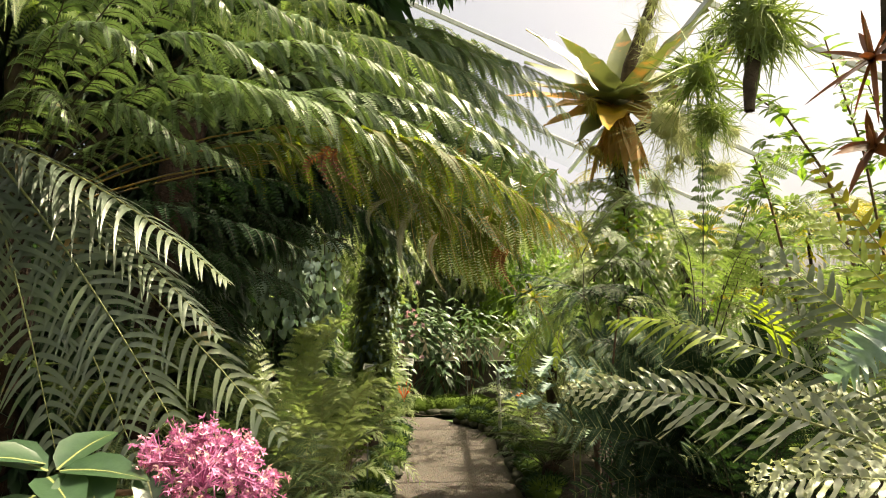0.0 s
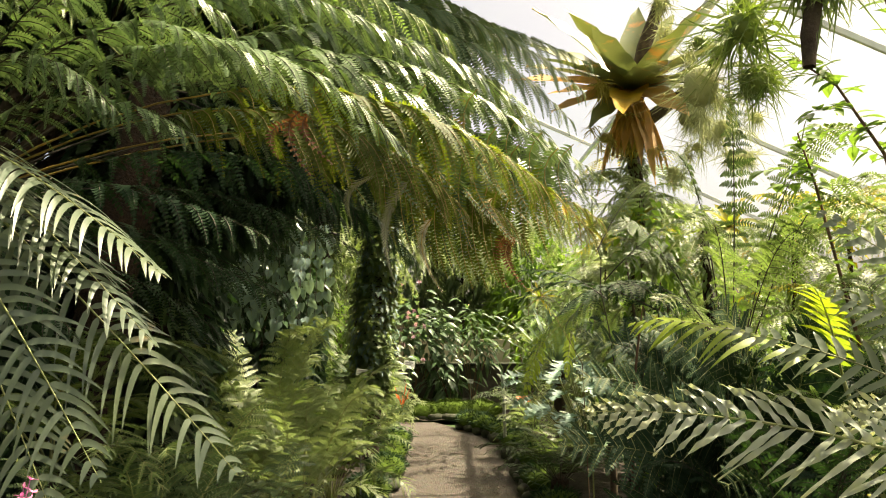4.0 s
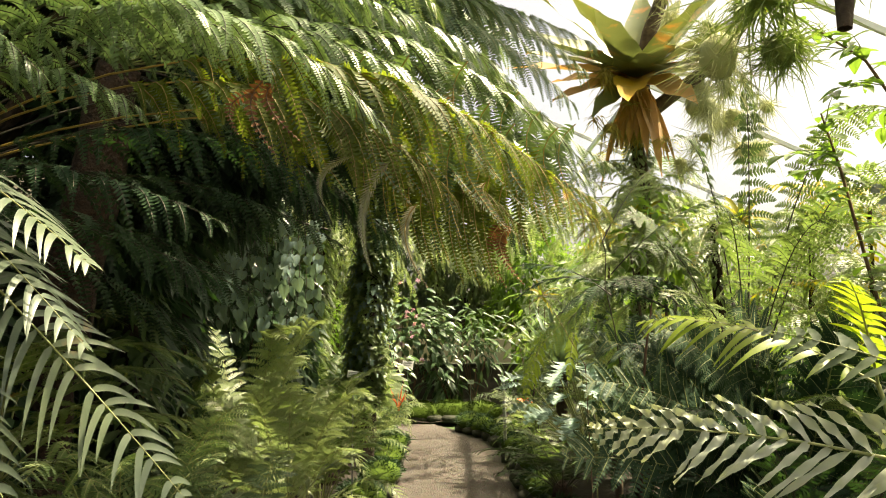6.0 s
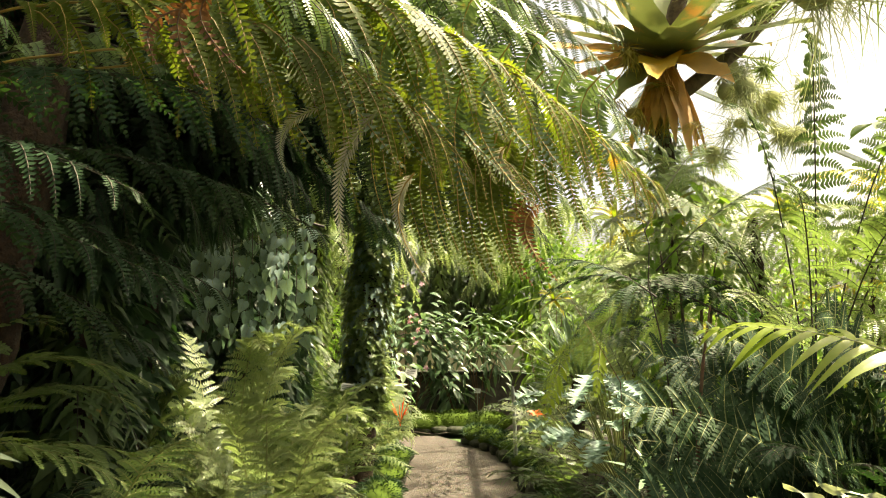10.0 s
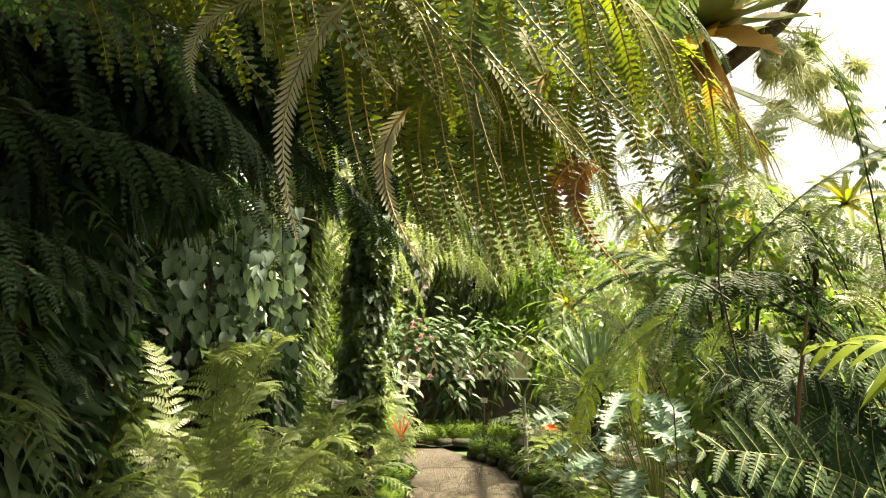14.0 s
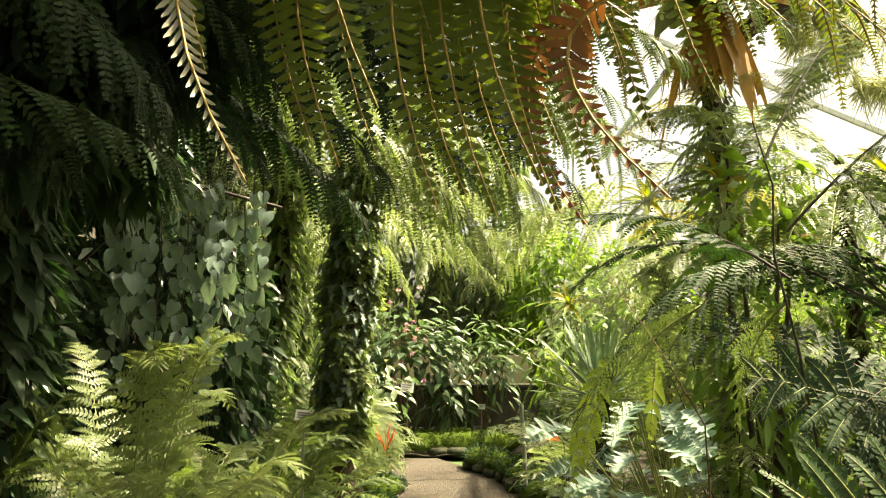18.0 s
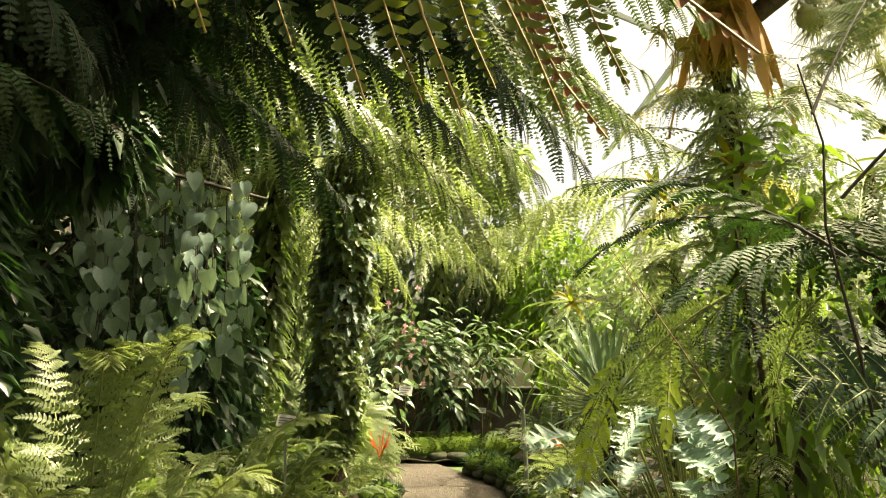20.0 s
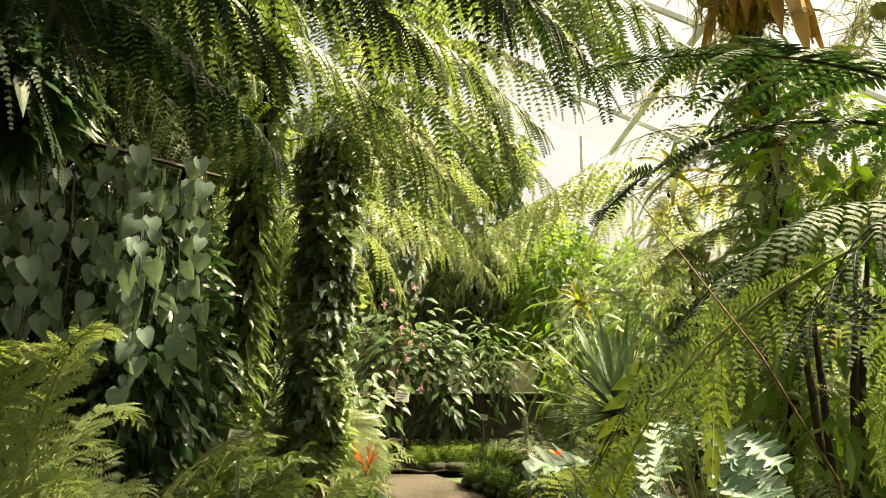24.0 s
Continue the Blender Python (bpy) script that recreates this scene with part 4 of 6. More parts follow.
# inner fronds of the same fern, dark green imitating deep shade
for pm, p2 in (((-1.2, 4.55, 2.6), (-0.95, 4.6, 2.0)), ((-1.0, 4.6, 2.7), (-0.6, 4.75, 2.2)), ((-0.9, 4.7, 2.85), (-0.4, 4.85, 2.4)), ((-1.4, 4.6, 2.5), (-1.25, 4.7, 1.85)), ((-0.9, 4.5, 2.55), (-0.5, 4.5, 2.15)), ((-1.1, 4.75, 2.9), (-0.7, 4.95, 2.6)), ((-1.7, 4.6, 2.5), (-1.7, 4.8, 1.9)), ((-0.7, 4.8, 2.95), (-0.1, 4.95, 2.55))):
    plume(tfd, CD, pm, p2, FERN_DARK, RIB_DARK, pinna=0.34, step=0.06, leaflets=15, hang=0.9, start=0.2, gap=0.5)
CB = V3(-1.65, 5.75, 2.95)
# shade on this fern is put into its colour with FERN_DARK
tfb = tree_fern((-1.85, 5.9, 0.1), CB, "tall tree fern, shade put into its dark drooping fronds", 0.13, 10)
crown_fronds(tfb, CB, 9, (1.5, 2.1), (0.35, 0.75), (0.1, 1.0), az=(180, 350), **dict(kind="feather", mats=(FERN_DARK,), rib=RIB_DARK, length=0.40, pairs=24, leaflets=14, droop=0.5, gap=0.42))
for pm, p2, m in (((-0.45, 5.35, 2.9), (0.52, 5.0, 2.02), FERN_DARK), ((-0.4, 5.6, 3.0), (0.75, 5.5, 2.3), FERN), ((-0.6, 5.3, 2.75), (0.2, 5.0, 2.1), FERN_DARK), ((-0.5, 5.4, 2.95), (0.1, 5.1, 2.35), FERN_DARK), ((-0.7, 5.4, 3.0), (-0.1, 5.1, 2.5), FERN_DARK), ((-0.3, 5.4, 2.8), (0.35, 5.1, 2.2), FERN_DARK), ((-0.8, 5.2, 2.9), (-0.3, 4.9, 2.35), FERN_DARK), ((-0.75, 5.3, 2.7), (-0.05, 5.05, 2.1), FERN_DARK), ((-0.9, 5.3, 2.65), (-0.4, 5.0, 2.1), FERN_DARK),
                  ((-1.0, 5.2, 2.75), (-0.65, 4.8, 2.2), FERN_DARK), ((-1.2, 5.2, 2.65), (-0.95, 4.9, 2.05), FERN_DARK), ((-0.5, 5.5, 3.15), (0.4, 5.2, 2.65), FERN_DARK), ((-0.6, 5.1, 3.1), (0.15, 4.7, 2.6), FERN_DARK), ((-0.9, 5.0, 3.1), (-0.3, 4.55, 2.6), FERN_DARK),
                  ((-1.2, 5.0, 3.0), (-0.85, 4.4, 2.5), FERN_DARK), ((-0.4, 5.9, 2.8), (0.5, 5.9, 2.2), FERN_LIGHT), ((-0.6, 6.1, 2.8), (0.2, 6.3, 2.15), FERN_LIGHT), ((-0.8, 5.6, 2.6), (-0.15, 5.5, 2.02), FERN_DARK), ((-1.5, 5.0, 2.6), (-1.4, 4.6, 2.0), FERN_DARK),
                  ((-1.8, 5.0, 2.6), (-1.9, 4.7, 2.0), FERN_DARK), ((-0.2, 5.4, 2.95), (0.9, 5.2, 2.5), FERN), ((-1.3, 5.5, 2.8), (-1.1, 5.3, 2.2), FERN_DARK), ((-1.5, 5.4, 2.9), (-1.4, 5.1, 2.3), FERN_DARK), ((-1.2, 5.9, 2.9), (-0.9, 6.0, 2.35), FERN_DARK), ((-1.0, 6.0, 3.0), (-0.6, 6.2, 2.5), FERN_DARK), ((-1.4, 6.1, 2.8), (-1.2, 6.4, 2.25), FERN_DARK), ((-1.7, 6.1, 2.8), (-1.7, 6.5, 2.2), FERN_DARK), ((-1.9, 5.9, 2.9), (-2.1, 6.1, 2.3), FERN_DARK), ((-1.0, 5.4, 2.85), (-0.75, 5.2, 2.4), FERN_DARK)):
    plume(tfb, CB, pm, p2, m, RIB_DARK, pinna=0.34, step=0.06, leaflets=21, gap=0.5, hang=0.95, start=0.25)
# dark leaves added to black out the trunk as shade would
coat(tfb, (-1.85, 5.9, 0.1), CB, 0.17, 1300, FERN_DARK, (0.09, 0.18))

CC = V3(-0.68, 9.05, 3.1)
tfc = tree_fern((-0.88, 9.1, 0.1), CC, "tree fern with a creeper-covered trunk beside the path", 0.12)
lit = dict(FR, mats=(FERN_LIGHT,), rib=RIB_GREEN, length=0.40, pairs=22, leaflets=13, droop=0.8, curl=0.2, ratio=0.16)
crown_fronds(tfc, CC, 7, (0.9, 1.5), (0.3, 0.7), (0.1, 1.2), az=(215, 370), hook=0.3, rolls=(-40, 40), **lit)
# lit fronds: pale green stands in for part of the sun
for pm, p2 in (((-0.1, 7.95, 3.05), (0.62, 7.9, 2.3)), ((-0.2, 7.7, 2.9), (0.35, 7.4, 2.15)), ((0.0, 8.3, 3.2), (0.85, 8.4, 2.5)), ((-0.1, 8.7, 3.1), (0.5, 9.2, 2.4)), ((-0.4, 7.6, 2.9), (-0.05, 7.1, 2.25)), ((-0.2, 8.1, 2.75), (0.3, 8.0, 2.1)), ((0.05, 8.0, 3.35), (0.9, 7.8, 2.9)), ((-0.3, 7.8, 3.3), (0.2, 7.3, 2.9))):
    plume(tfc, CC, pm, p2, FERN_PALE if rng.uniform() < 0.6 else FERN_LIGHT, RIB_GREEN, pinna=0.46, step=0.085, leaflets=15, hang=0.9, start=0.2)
# further tree ferns, FERN_PALE brightening the far ones as sun would
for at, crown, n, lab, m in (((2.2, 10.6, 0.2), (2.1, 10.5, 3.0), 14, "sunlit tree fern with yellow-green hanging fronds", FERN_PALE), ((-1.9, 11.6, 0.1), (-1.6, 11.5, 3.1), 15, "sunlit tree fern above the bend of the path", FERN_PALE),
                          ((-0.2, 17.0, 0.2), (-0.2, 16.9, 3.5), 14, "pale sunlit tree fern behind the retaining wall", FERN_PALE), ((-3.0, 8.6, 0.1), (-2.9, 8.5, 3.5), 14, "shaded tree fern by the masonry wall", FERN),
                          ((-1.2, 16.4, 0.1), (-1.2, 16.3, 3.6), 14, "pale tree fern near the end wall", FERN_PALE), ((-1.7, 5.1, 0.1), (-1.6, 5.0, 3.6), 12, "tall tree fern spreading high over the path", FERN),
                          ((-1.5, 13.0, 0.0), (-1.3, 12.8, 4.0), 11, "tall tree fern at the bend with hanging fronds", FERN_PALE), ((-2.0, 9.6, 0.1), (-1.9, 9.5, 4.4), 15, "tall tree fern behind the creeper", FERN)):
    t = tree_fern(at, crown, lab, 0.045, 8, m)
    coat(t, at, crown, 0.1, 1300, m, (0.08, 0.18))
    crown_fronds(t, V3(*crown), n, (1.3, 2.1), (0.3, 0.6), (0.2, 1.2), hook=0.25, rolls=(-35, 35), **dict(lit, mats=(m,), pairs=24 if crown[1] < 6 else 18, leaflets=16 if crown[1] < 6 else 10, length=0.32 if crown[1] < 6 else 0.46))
for pm, p2 in (((0.1, 6.6, 3.0), (0.68, 6.2, 2.45)), ((0.25, 6.9, 3.15), (0.9, 6.5, 2.6)), ((0.3, 7.4, 3.3), (1.05, 7.1, 2.75)), ((0.0, 6.9, 2.9), (0.45, 6.4, 2.2))):
    plume(tfc, CC, pm, p2, FERN_LIGHT, RIB_GREEN, pinna=0.36, step=0.075, leaflets=14, hang=0.9, start=0.35)
tfh = tree_fern((-1.7, 9.9, 0.1), (-1.3, 9.7, 4.9), "tall pale green tree fern with sunlit hanging fronds", 0.06)
coat(tfh, (-1.7, 9.9, 0.1), (-1.3, 9.7, 4.9), 0.12, 1600, FERN_LIGHT, (0.1, 0.2))
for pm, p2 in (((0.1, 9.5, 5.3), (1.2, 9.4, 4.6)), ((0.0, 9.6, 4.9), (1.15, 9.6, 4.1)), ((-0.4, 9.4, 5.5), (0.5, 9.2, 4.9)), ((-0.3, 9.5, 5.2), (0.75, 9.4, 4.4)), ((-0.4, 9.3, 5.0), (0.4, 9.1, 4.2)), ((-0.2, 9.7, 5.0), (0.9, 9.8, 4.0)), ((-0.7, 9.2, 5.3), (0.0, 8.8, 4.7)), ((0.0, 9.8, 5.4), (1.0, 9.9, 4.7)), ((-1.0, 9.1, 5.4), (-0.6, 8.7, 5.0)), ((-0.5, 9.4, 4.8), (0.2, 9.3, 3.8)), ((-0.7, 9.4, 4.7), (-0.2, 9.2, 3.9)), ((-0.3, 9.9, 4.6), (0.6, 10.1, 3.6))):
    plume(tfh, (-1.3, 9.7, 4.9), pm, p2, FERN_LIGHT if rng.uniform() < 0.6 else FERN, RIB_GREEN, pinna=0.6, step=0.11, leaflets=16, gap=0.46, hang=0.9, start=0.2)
# tall fern at the east side, behind the dark bush
CE = V3(2.15, 6.8, 2.4)
tfe = tree_fern((2.3, 6.9, 0.2), CE, "tree fern with glossy drooping fronds on the sunny side", 0.035, 12, FERN_LIGHT)
coat(tfe, (2.3, 6.9, 0.3), CE, 0.05, 400, FERN_LIGHT, (0.04, 0.1))
crown_fronds(tfe, CE, 13, (0.5, 0.95), (0.2, 0.4), (0.0, 0.8), **dict(lit, mats=(FERN_LIGHT,), length=0.24, pairs=20, leaflets=12))


def leaf_cloud(centres, radii, n, size):
    """Loose leaves, two quads each, scattered through ellipsoids."""
    c, r = np.asarray(centres, float), np.asarray(radii, float)
    k = rng.integers(0, len(c), n)
    d = unit(rng.normal(0, 1, (n, 3)))
    o = c[k] + d * r[k] * (rng.uniform(0.25, 1.0, (n, 1)) ** 0.45)
    dd = unit(d * 0.6 + rng.normal(0, 0.5, (n, 3)) + V3(0, -0.1, -0.45))
    v, b = strap(o, dd, unit(rng.normal(0, 0.6, (n, 3)) + V3(0, 0, 1)), rng.uniform(*size, n), rng.uniform(*size, n) * 0.42, seg=2, droop=0.3, fold=0.25, prof=np.array((0.25, 1.0, 0.03)))
    return blades(v, b)


def leaf_tree(name, at, top, centres, radii, n, size, mat, label, category="tree"):
    t = thing(name, at, label, category)
    trunk(t, at, top, 0.10, 0.05, BARK)
    for c in centres:
        s0 = V3(*at) + (V3(*top) - V3(*at)) * 0.6
        tube("limb", [s0, (s0 + V3(*c)) / 2 + V3(0, 0, 0.15), V3(*c)], [0.045, 0.03, 0.015], BARK, t, 7)
    v, f = leaf_cloud(np.asarray(centres) - np.asarray(at), radii, n, size)
    tagged(child("crown", raw_mesh("crown", v, f, [mat]), t), kind="stuff")
    return t


# added canopy above the view, only there to shade the tree ferns
leaf_tree("filler_tree", (-3.0, 6.3, 0.1), (-2.6, 6.2, 4.3), ((-0.1, 5.7, 4.8), (-0.7, 5.4, 4.75), (0.2, 5.5, 5.0), (-0.5, 5.9, 5.1), (-1.4, 5.3, 4.75), (-2.0, 5.6, 4.8), (-2.4, 4.9, 4.5), (0.6, 5.0, 4.8), (1.0, 5.3, 5.0), (0.2, 4.9, 4.65), (-0.3, 7.9, 5.8), (-0.9, 7.4, 5.7)), ((0.6, 0.5, 0.35), (0.5, 0.5, 0.35), (0.6, 0.5, 0.35), (0.6, 0.6, 0.3), (0.6, 0.6, 0.3), (0.6, 0.6, 0.35), (0.7, 0.6, 0.4), (0.5, 0.5, 0.35), (0.7, 0.6, 0.35), (0.8, 0.7, 0.4), (0.8, 0.7, 0.4), (0.9, 0.8, 0.5)), 12000, (0.18, 0.32), SHRUB, "dark tree crown added out of view to shade the tree ferns")
# two added trees that block the sky and darken the west side
leaf_tree("filler_tree", (-3.6, 5.6, 0.1), (-3.6, 5.6, 3.4), ((-3.5, 5.0, 3.9), (-3.6, 6.6, 4.2), (-3.0, 7.4, 4.5), (-4.2, 4.4, 3.2), (-3.9, 3.4, 3.4)), ((0.9, 1.0, 0.8), (1.0, 1.0, 0.9), (0.9, 1.0, 0.9), (1.0, 1.0, 1.0), (0.9, 1.0, 0.9)), 7000, (0.12, 0.22), SHRUB, "dark tree added by the masonry wall to block the sky")
leaf_tree("filler_tree", (-3.4, 11.6, 0.1), (-3.3, 11.5, 3.8), ((-3.2, 10.6, 4.6), (-3.2, 12.4, 4.4), (-3.6, 13.4, 4.6), (-4.2, 11.5, 4.2), (-2.4, 11.4, 5.4)), ((1.1, 1.1, 1.0), (1.1, 1.1, 1.1), (1.0, 1.0, 0.9), (1.0, 1.2, 1.1), (1.0, 1.0, 0.8)), 7000, (0.14, 0.26), SHRUB, "dark tree added beyond the tree ferns to block the sky")
# PALE crowns brighten the far end by colour
leaf_tree("filler_tree", (-2.4, 17.4, 0.1), (-2.4, 17.4, 3.5), ((-2.2, 17.2, 3.2), (-0.6, 17.4, 4.6), (-3.6, 17.2, 4.2), (0.6, 17.6, 5.0), (-2.0, 17.4, 5.4), (-4.6, 16.0, 3.0)), ((1.3, 0.8, 1.4), (1.2, 0.8, 1.1), (1.2, 0.9, 1.4), (0.9, 0.7, 0.8), (1.2, 0.8, 1.0), (1.2, 1.0, 1.6)), 7000, (0.16, 0.30), PALE, "sunlit leafy tree before the end wall")
leaf_tree("filler_tree", (0.4, 17.9, 0.1), (0.4, 17.9, 3.2), ((0.4, 17.8, 2.8), (1.3, 17.8, 3.4), (-0.6, 17.8, 2.6), (0.2, 18.2, 2.2)), ((1.0, 0.7, 0.9), (1.1, 0.7, 0.9), (1.0, 0.7, 0.9), (1.2, 0.5, 0.6)), 4000, (0.14, 0.26), PALE, "broad sunlit tree at the end of the house")
leaf_tree("filler_tree", (2.2, 16.8, 0.1), (2.2, 16.8, 2.6), ((1.8, 16.6, 2.6), (2.9, 16.4, 2.2), (1.4, 17.2, 1.4), (3.4, 15.6, 1.6)), ((0.9, 0.8, 1.1), (0.9, 0.9, 1.2), (1.0, 0.7, 0.9), (0.9, 0.9, 1.2)), 5000, (0.14, 0.26), VINE, "sunlit leafy tree in the far corner")


# dark leaf mass added where there is only deep shade
leaf_tree("filler_tree", (-2.4, 5.2, 0.1), (-2.0, 5.2, 2.0), ((-1.3, 5.15, 2.45), (-0.95, 5.25, 2.75), (-1.65, 5.0, 2.2), (-0.9, 5.0, 2.95), (-1.9, 5.2, 2.7), (-1.4, 5.5, 3.1), (-1.55, 6.4, 2.6), (-1.9, 5.6, 2.4)), ((0.36, 0.3, 0.34),) * 8, 9000, (0.09, 0.18), SHRUB, "dense dark foliage added to blacken the shade under the tree ferns", "shrub")
# added crowns blocking sky light from the west and from above
leaf_tree("filler_tree", (-4.6, 4.2, 0.1), (-4.5, 4.3, 3.2), tuple((x, y, z) for x in (-5.3, -4.2, -3.1) for y, z in ((0.6, 4.3), (2.4, 4.2), (4.2, 4.4), (6.0, 4.6), (7.8, 4.8), (9.6, 4.8))), ((0.95, 1.1, 0.5),) * 18, 9000, (0.3, 0.5), SHRUB, "broad dark tree added against the masonry wall to block sky light")
leaf_tree("filler_tree", (-3.0, 4.7, 0.1), (-2.6, 4.6, 3.4), ((-1.5, 5.2, 4.2), (-1.9, 5.0, 4.1), (-1.1, 5.4, 4.2), (-1.2, 6.0, 4.4), (-1.6, 7.0, 4.5), (-2.3, 4.5, 4.0), (-2.4, 6.0, 4.2), (-3.0, 4.6, 3.8), (-1.5, 8.0, 4.6)), ((0.7, 0.7, 0.35),) * 9, 8000, (0.22, 0.36), SHRUB, "dark tree added to keep sky light off the tree ferns")
def thicket(at, r, n, size, mat, label):
    t = thing("thicket", at, label, "shrub")
    for i in range(4):
        a = i * 1.6 + at[0]
        tube("stem", [at, V3(*at) + V3(r[0] * 0.3 * math.cos(a), r[1] * 0.3 * math.sin(a), r[2] * 0.9), V3(*at) + V3(r[0] * 0.6 * math.cos(a), r[1] * 0.6 * math.sin(a), r[2] * 1.5)], [0.02, 0.015, 0.006], BARK, t, 6)
    v, f = leaf_cloud([(0, 0, r[2])], [r], n, size)
    tagged(child("foliage", raw_mesh("foliage", v, f, [mat]), t), kind="stuff")
    return t


# SHRUB thickets are added dark backing that imitates deep shade
for at, r, n, m, lab in (((-3.0, 3.6, 0.1), (0.9, 1.2, 1.2), 3000, SHRUB, "dark filler thicket added to deepen the shade"), ((-3.2, 5.9, 0.1), (1.0, 1.2, 1.5), 3000, SHRUB, "dark filler thicket added for the shade under the tree ferns"), ((-2.9, 7.9, 0.1), (0.9, 1.0, 1.5), 3000, SHRUB, "dark filler thicket added for the shade behind the creeper"),
                         ((-2.6, 10.2, 0.1), (1.0, 1.1, 1.5), 2600, SHRUB, "dark filler thicket added for the shade behind the tree fern"), ((-3.0, 12.6, 0.05), (1.1, 0.6, 1.4), 2200, PALE, "leafy thicket at the bend"), ((-2.6, 14.9, 0.2), (1.1, 0.5, 1.1), 2200, VINE, "leafy thicket in the far bed"),
                         ((-2.9, 1.6, 0.1), (0.9, 1.0, 1.3), 2400, SHRUB, "dark filler thicket added to deepen the shade"), ((-2.1, 5.4, 0.1), (0.55, 0.5, 1.25), 4200, SHRUB, "dense dark filler blackening the shade round the tree fern trunk"), ((-2.35, 6.7, 0.1), (0.45, 0.5, 1.35), 3600, SHRUB, "dense dark filler blackening the shade beside the creeper"), ((-2.0, 8.4, 0.1), (0.8, 0.5, 1.4), 3600, SHRUB, "dense dark filler blackening the shade behind the creeper"), ((-2.2, 4.0, 0.1), (0.5, 0.5, 1.0), 3000, SHRUB, "dense dark filler blackening the shade under the tree fern"),
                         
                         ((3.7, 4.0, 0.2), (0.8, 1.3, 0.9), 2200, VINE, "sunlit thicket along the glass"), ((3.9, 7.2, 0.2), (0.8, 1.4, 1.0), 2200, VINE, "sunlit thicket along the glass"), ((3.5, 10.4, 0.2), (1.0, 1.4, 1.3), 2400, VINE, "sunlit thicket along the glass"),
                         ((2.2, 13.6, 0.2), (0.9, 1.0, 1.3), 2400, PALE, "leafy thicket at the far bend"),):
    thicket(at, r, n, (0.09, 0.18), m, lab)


def bush_fern(at, n, reach, rise, sink, label, mats, length=0.2, pairs=18, leaflets=10, rib=RIB_GREEN, az=(0, 360), top=None, kind="jag", **kw):
    t = thing("fern", at, label, "fern")
    c = V3(*at) if top is None else V3(*top)
    blob("rootstock", (at[0], at[1], at[2]), 0.09, 0.09, 0.12, FIBRE, t, at[0])
    crown_fronds(t, c, n, reach, rise, sink, az=az, kind=kind, mats=mats, rib=rib, length=length, pairs=pairs, leaflets=leaflets, droop=0.3, start=0.25, **kw)
    return t


# west border: fern clumps, lighter greens put in to brighten them like sun
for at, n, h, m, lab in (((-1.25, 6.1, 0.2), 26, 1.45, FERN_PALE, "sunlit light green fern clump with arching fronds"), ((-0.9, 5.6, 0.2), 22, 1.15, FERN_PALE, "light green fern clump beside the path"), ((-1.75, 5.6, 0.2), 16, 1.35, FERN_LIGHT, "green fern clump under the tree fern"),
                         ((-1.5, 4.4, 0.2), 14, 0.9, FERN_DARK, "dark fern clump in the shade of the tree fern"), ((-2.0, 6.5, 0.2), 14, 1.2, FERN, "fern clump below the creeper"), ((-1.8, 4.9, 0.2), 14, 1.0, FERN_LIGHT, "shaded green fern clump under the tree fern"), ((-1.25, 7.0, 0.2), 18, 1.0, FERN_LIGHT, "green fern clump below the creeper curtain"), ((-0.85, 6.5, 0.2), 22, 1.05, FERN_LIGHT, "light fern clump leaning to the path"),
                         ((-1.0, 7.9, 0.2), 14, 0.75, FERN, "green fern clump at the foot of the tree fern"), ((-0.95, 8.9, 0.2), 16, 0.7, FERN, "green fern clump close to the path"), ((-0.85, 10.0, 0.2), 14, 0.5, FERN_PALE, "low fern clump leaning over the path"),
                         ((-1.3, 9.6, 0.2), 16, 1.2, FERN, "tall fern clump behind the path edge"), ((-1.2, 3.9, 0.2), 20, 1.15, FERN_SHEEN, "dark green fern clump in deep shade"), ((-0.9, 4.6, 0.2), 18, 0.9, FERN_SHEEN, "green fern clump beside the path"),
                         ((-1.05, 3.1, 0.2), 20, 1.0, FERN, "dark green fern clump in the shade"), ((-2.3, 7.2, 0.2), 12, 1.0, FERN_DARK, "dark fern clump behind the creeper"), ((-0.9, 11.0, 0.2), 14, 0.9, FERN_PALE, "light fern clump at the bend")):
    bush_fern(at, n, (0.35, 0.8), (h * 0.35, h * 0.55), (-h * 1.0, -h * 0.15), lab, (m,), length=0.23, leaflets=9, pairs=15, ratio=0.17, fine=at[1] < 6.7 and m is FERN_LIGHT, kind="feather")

# light green stands in for brighter light on this dark green fern
df = thing("fern", (-1.75, 3.85, 0.2), "broad dark green fern in the shade beside the path", "fern")
trunk(df, (-1.75, 3.85, 0.1), (-1.68, 3.9, 1.0), 0.09, 0.07, FIBRE)
for pm, p2 in (((-1.4, 4.0, 1.5), (-0.95, 4.25, 1.42)), ((-1.35, 3.8, 1.3), (-0.8, 3.85, 1.12)), ((-1.35, 3.55, 1.25), (-0.95, 3.25, 1.05)), ((-1.6, 3.4, 1.35), (-1.45, 3.0, 1.2)), ((-1.25, 4.1, 1.25), (-0.72, 4.35, 1.0)), ((-1.5, 4.3, 1.4), (-1.2, 4.7, 1.3)), ((-1.9, 3.5, 1.45), (-2.0, 3.1, 1.35)), ((-1.45, 3.6, 1.5), (-1.1, 3.4, 1.45)), ((-1.3, 3.3, 1.05), (-0.85, 2.95, 0.9)), ((-1.7, 4.3, 1.6), (-1.55, 4.7, 1.62))):
    plume(df, (-1.68, 3.9, 1.0), pm, p2, FERN_LIGHT, RIB_GREEN, pinna=0.24, step=0.052, leaflets=14, gap=0.5, hang=0.3, spread=0.8, start=0.22)
ef = thing("fern", (1.65, 4.35, 0.25), "big dark green fern with broad triangular fronds", "fern")
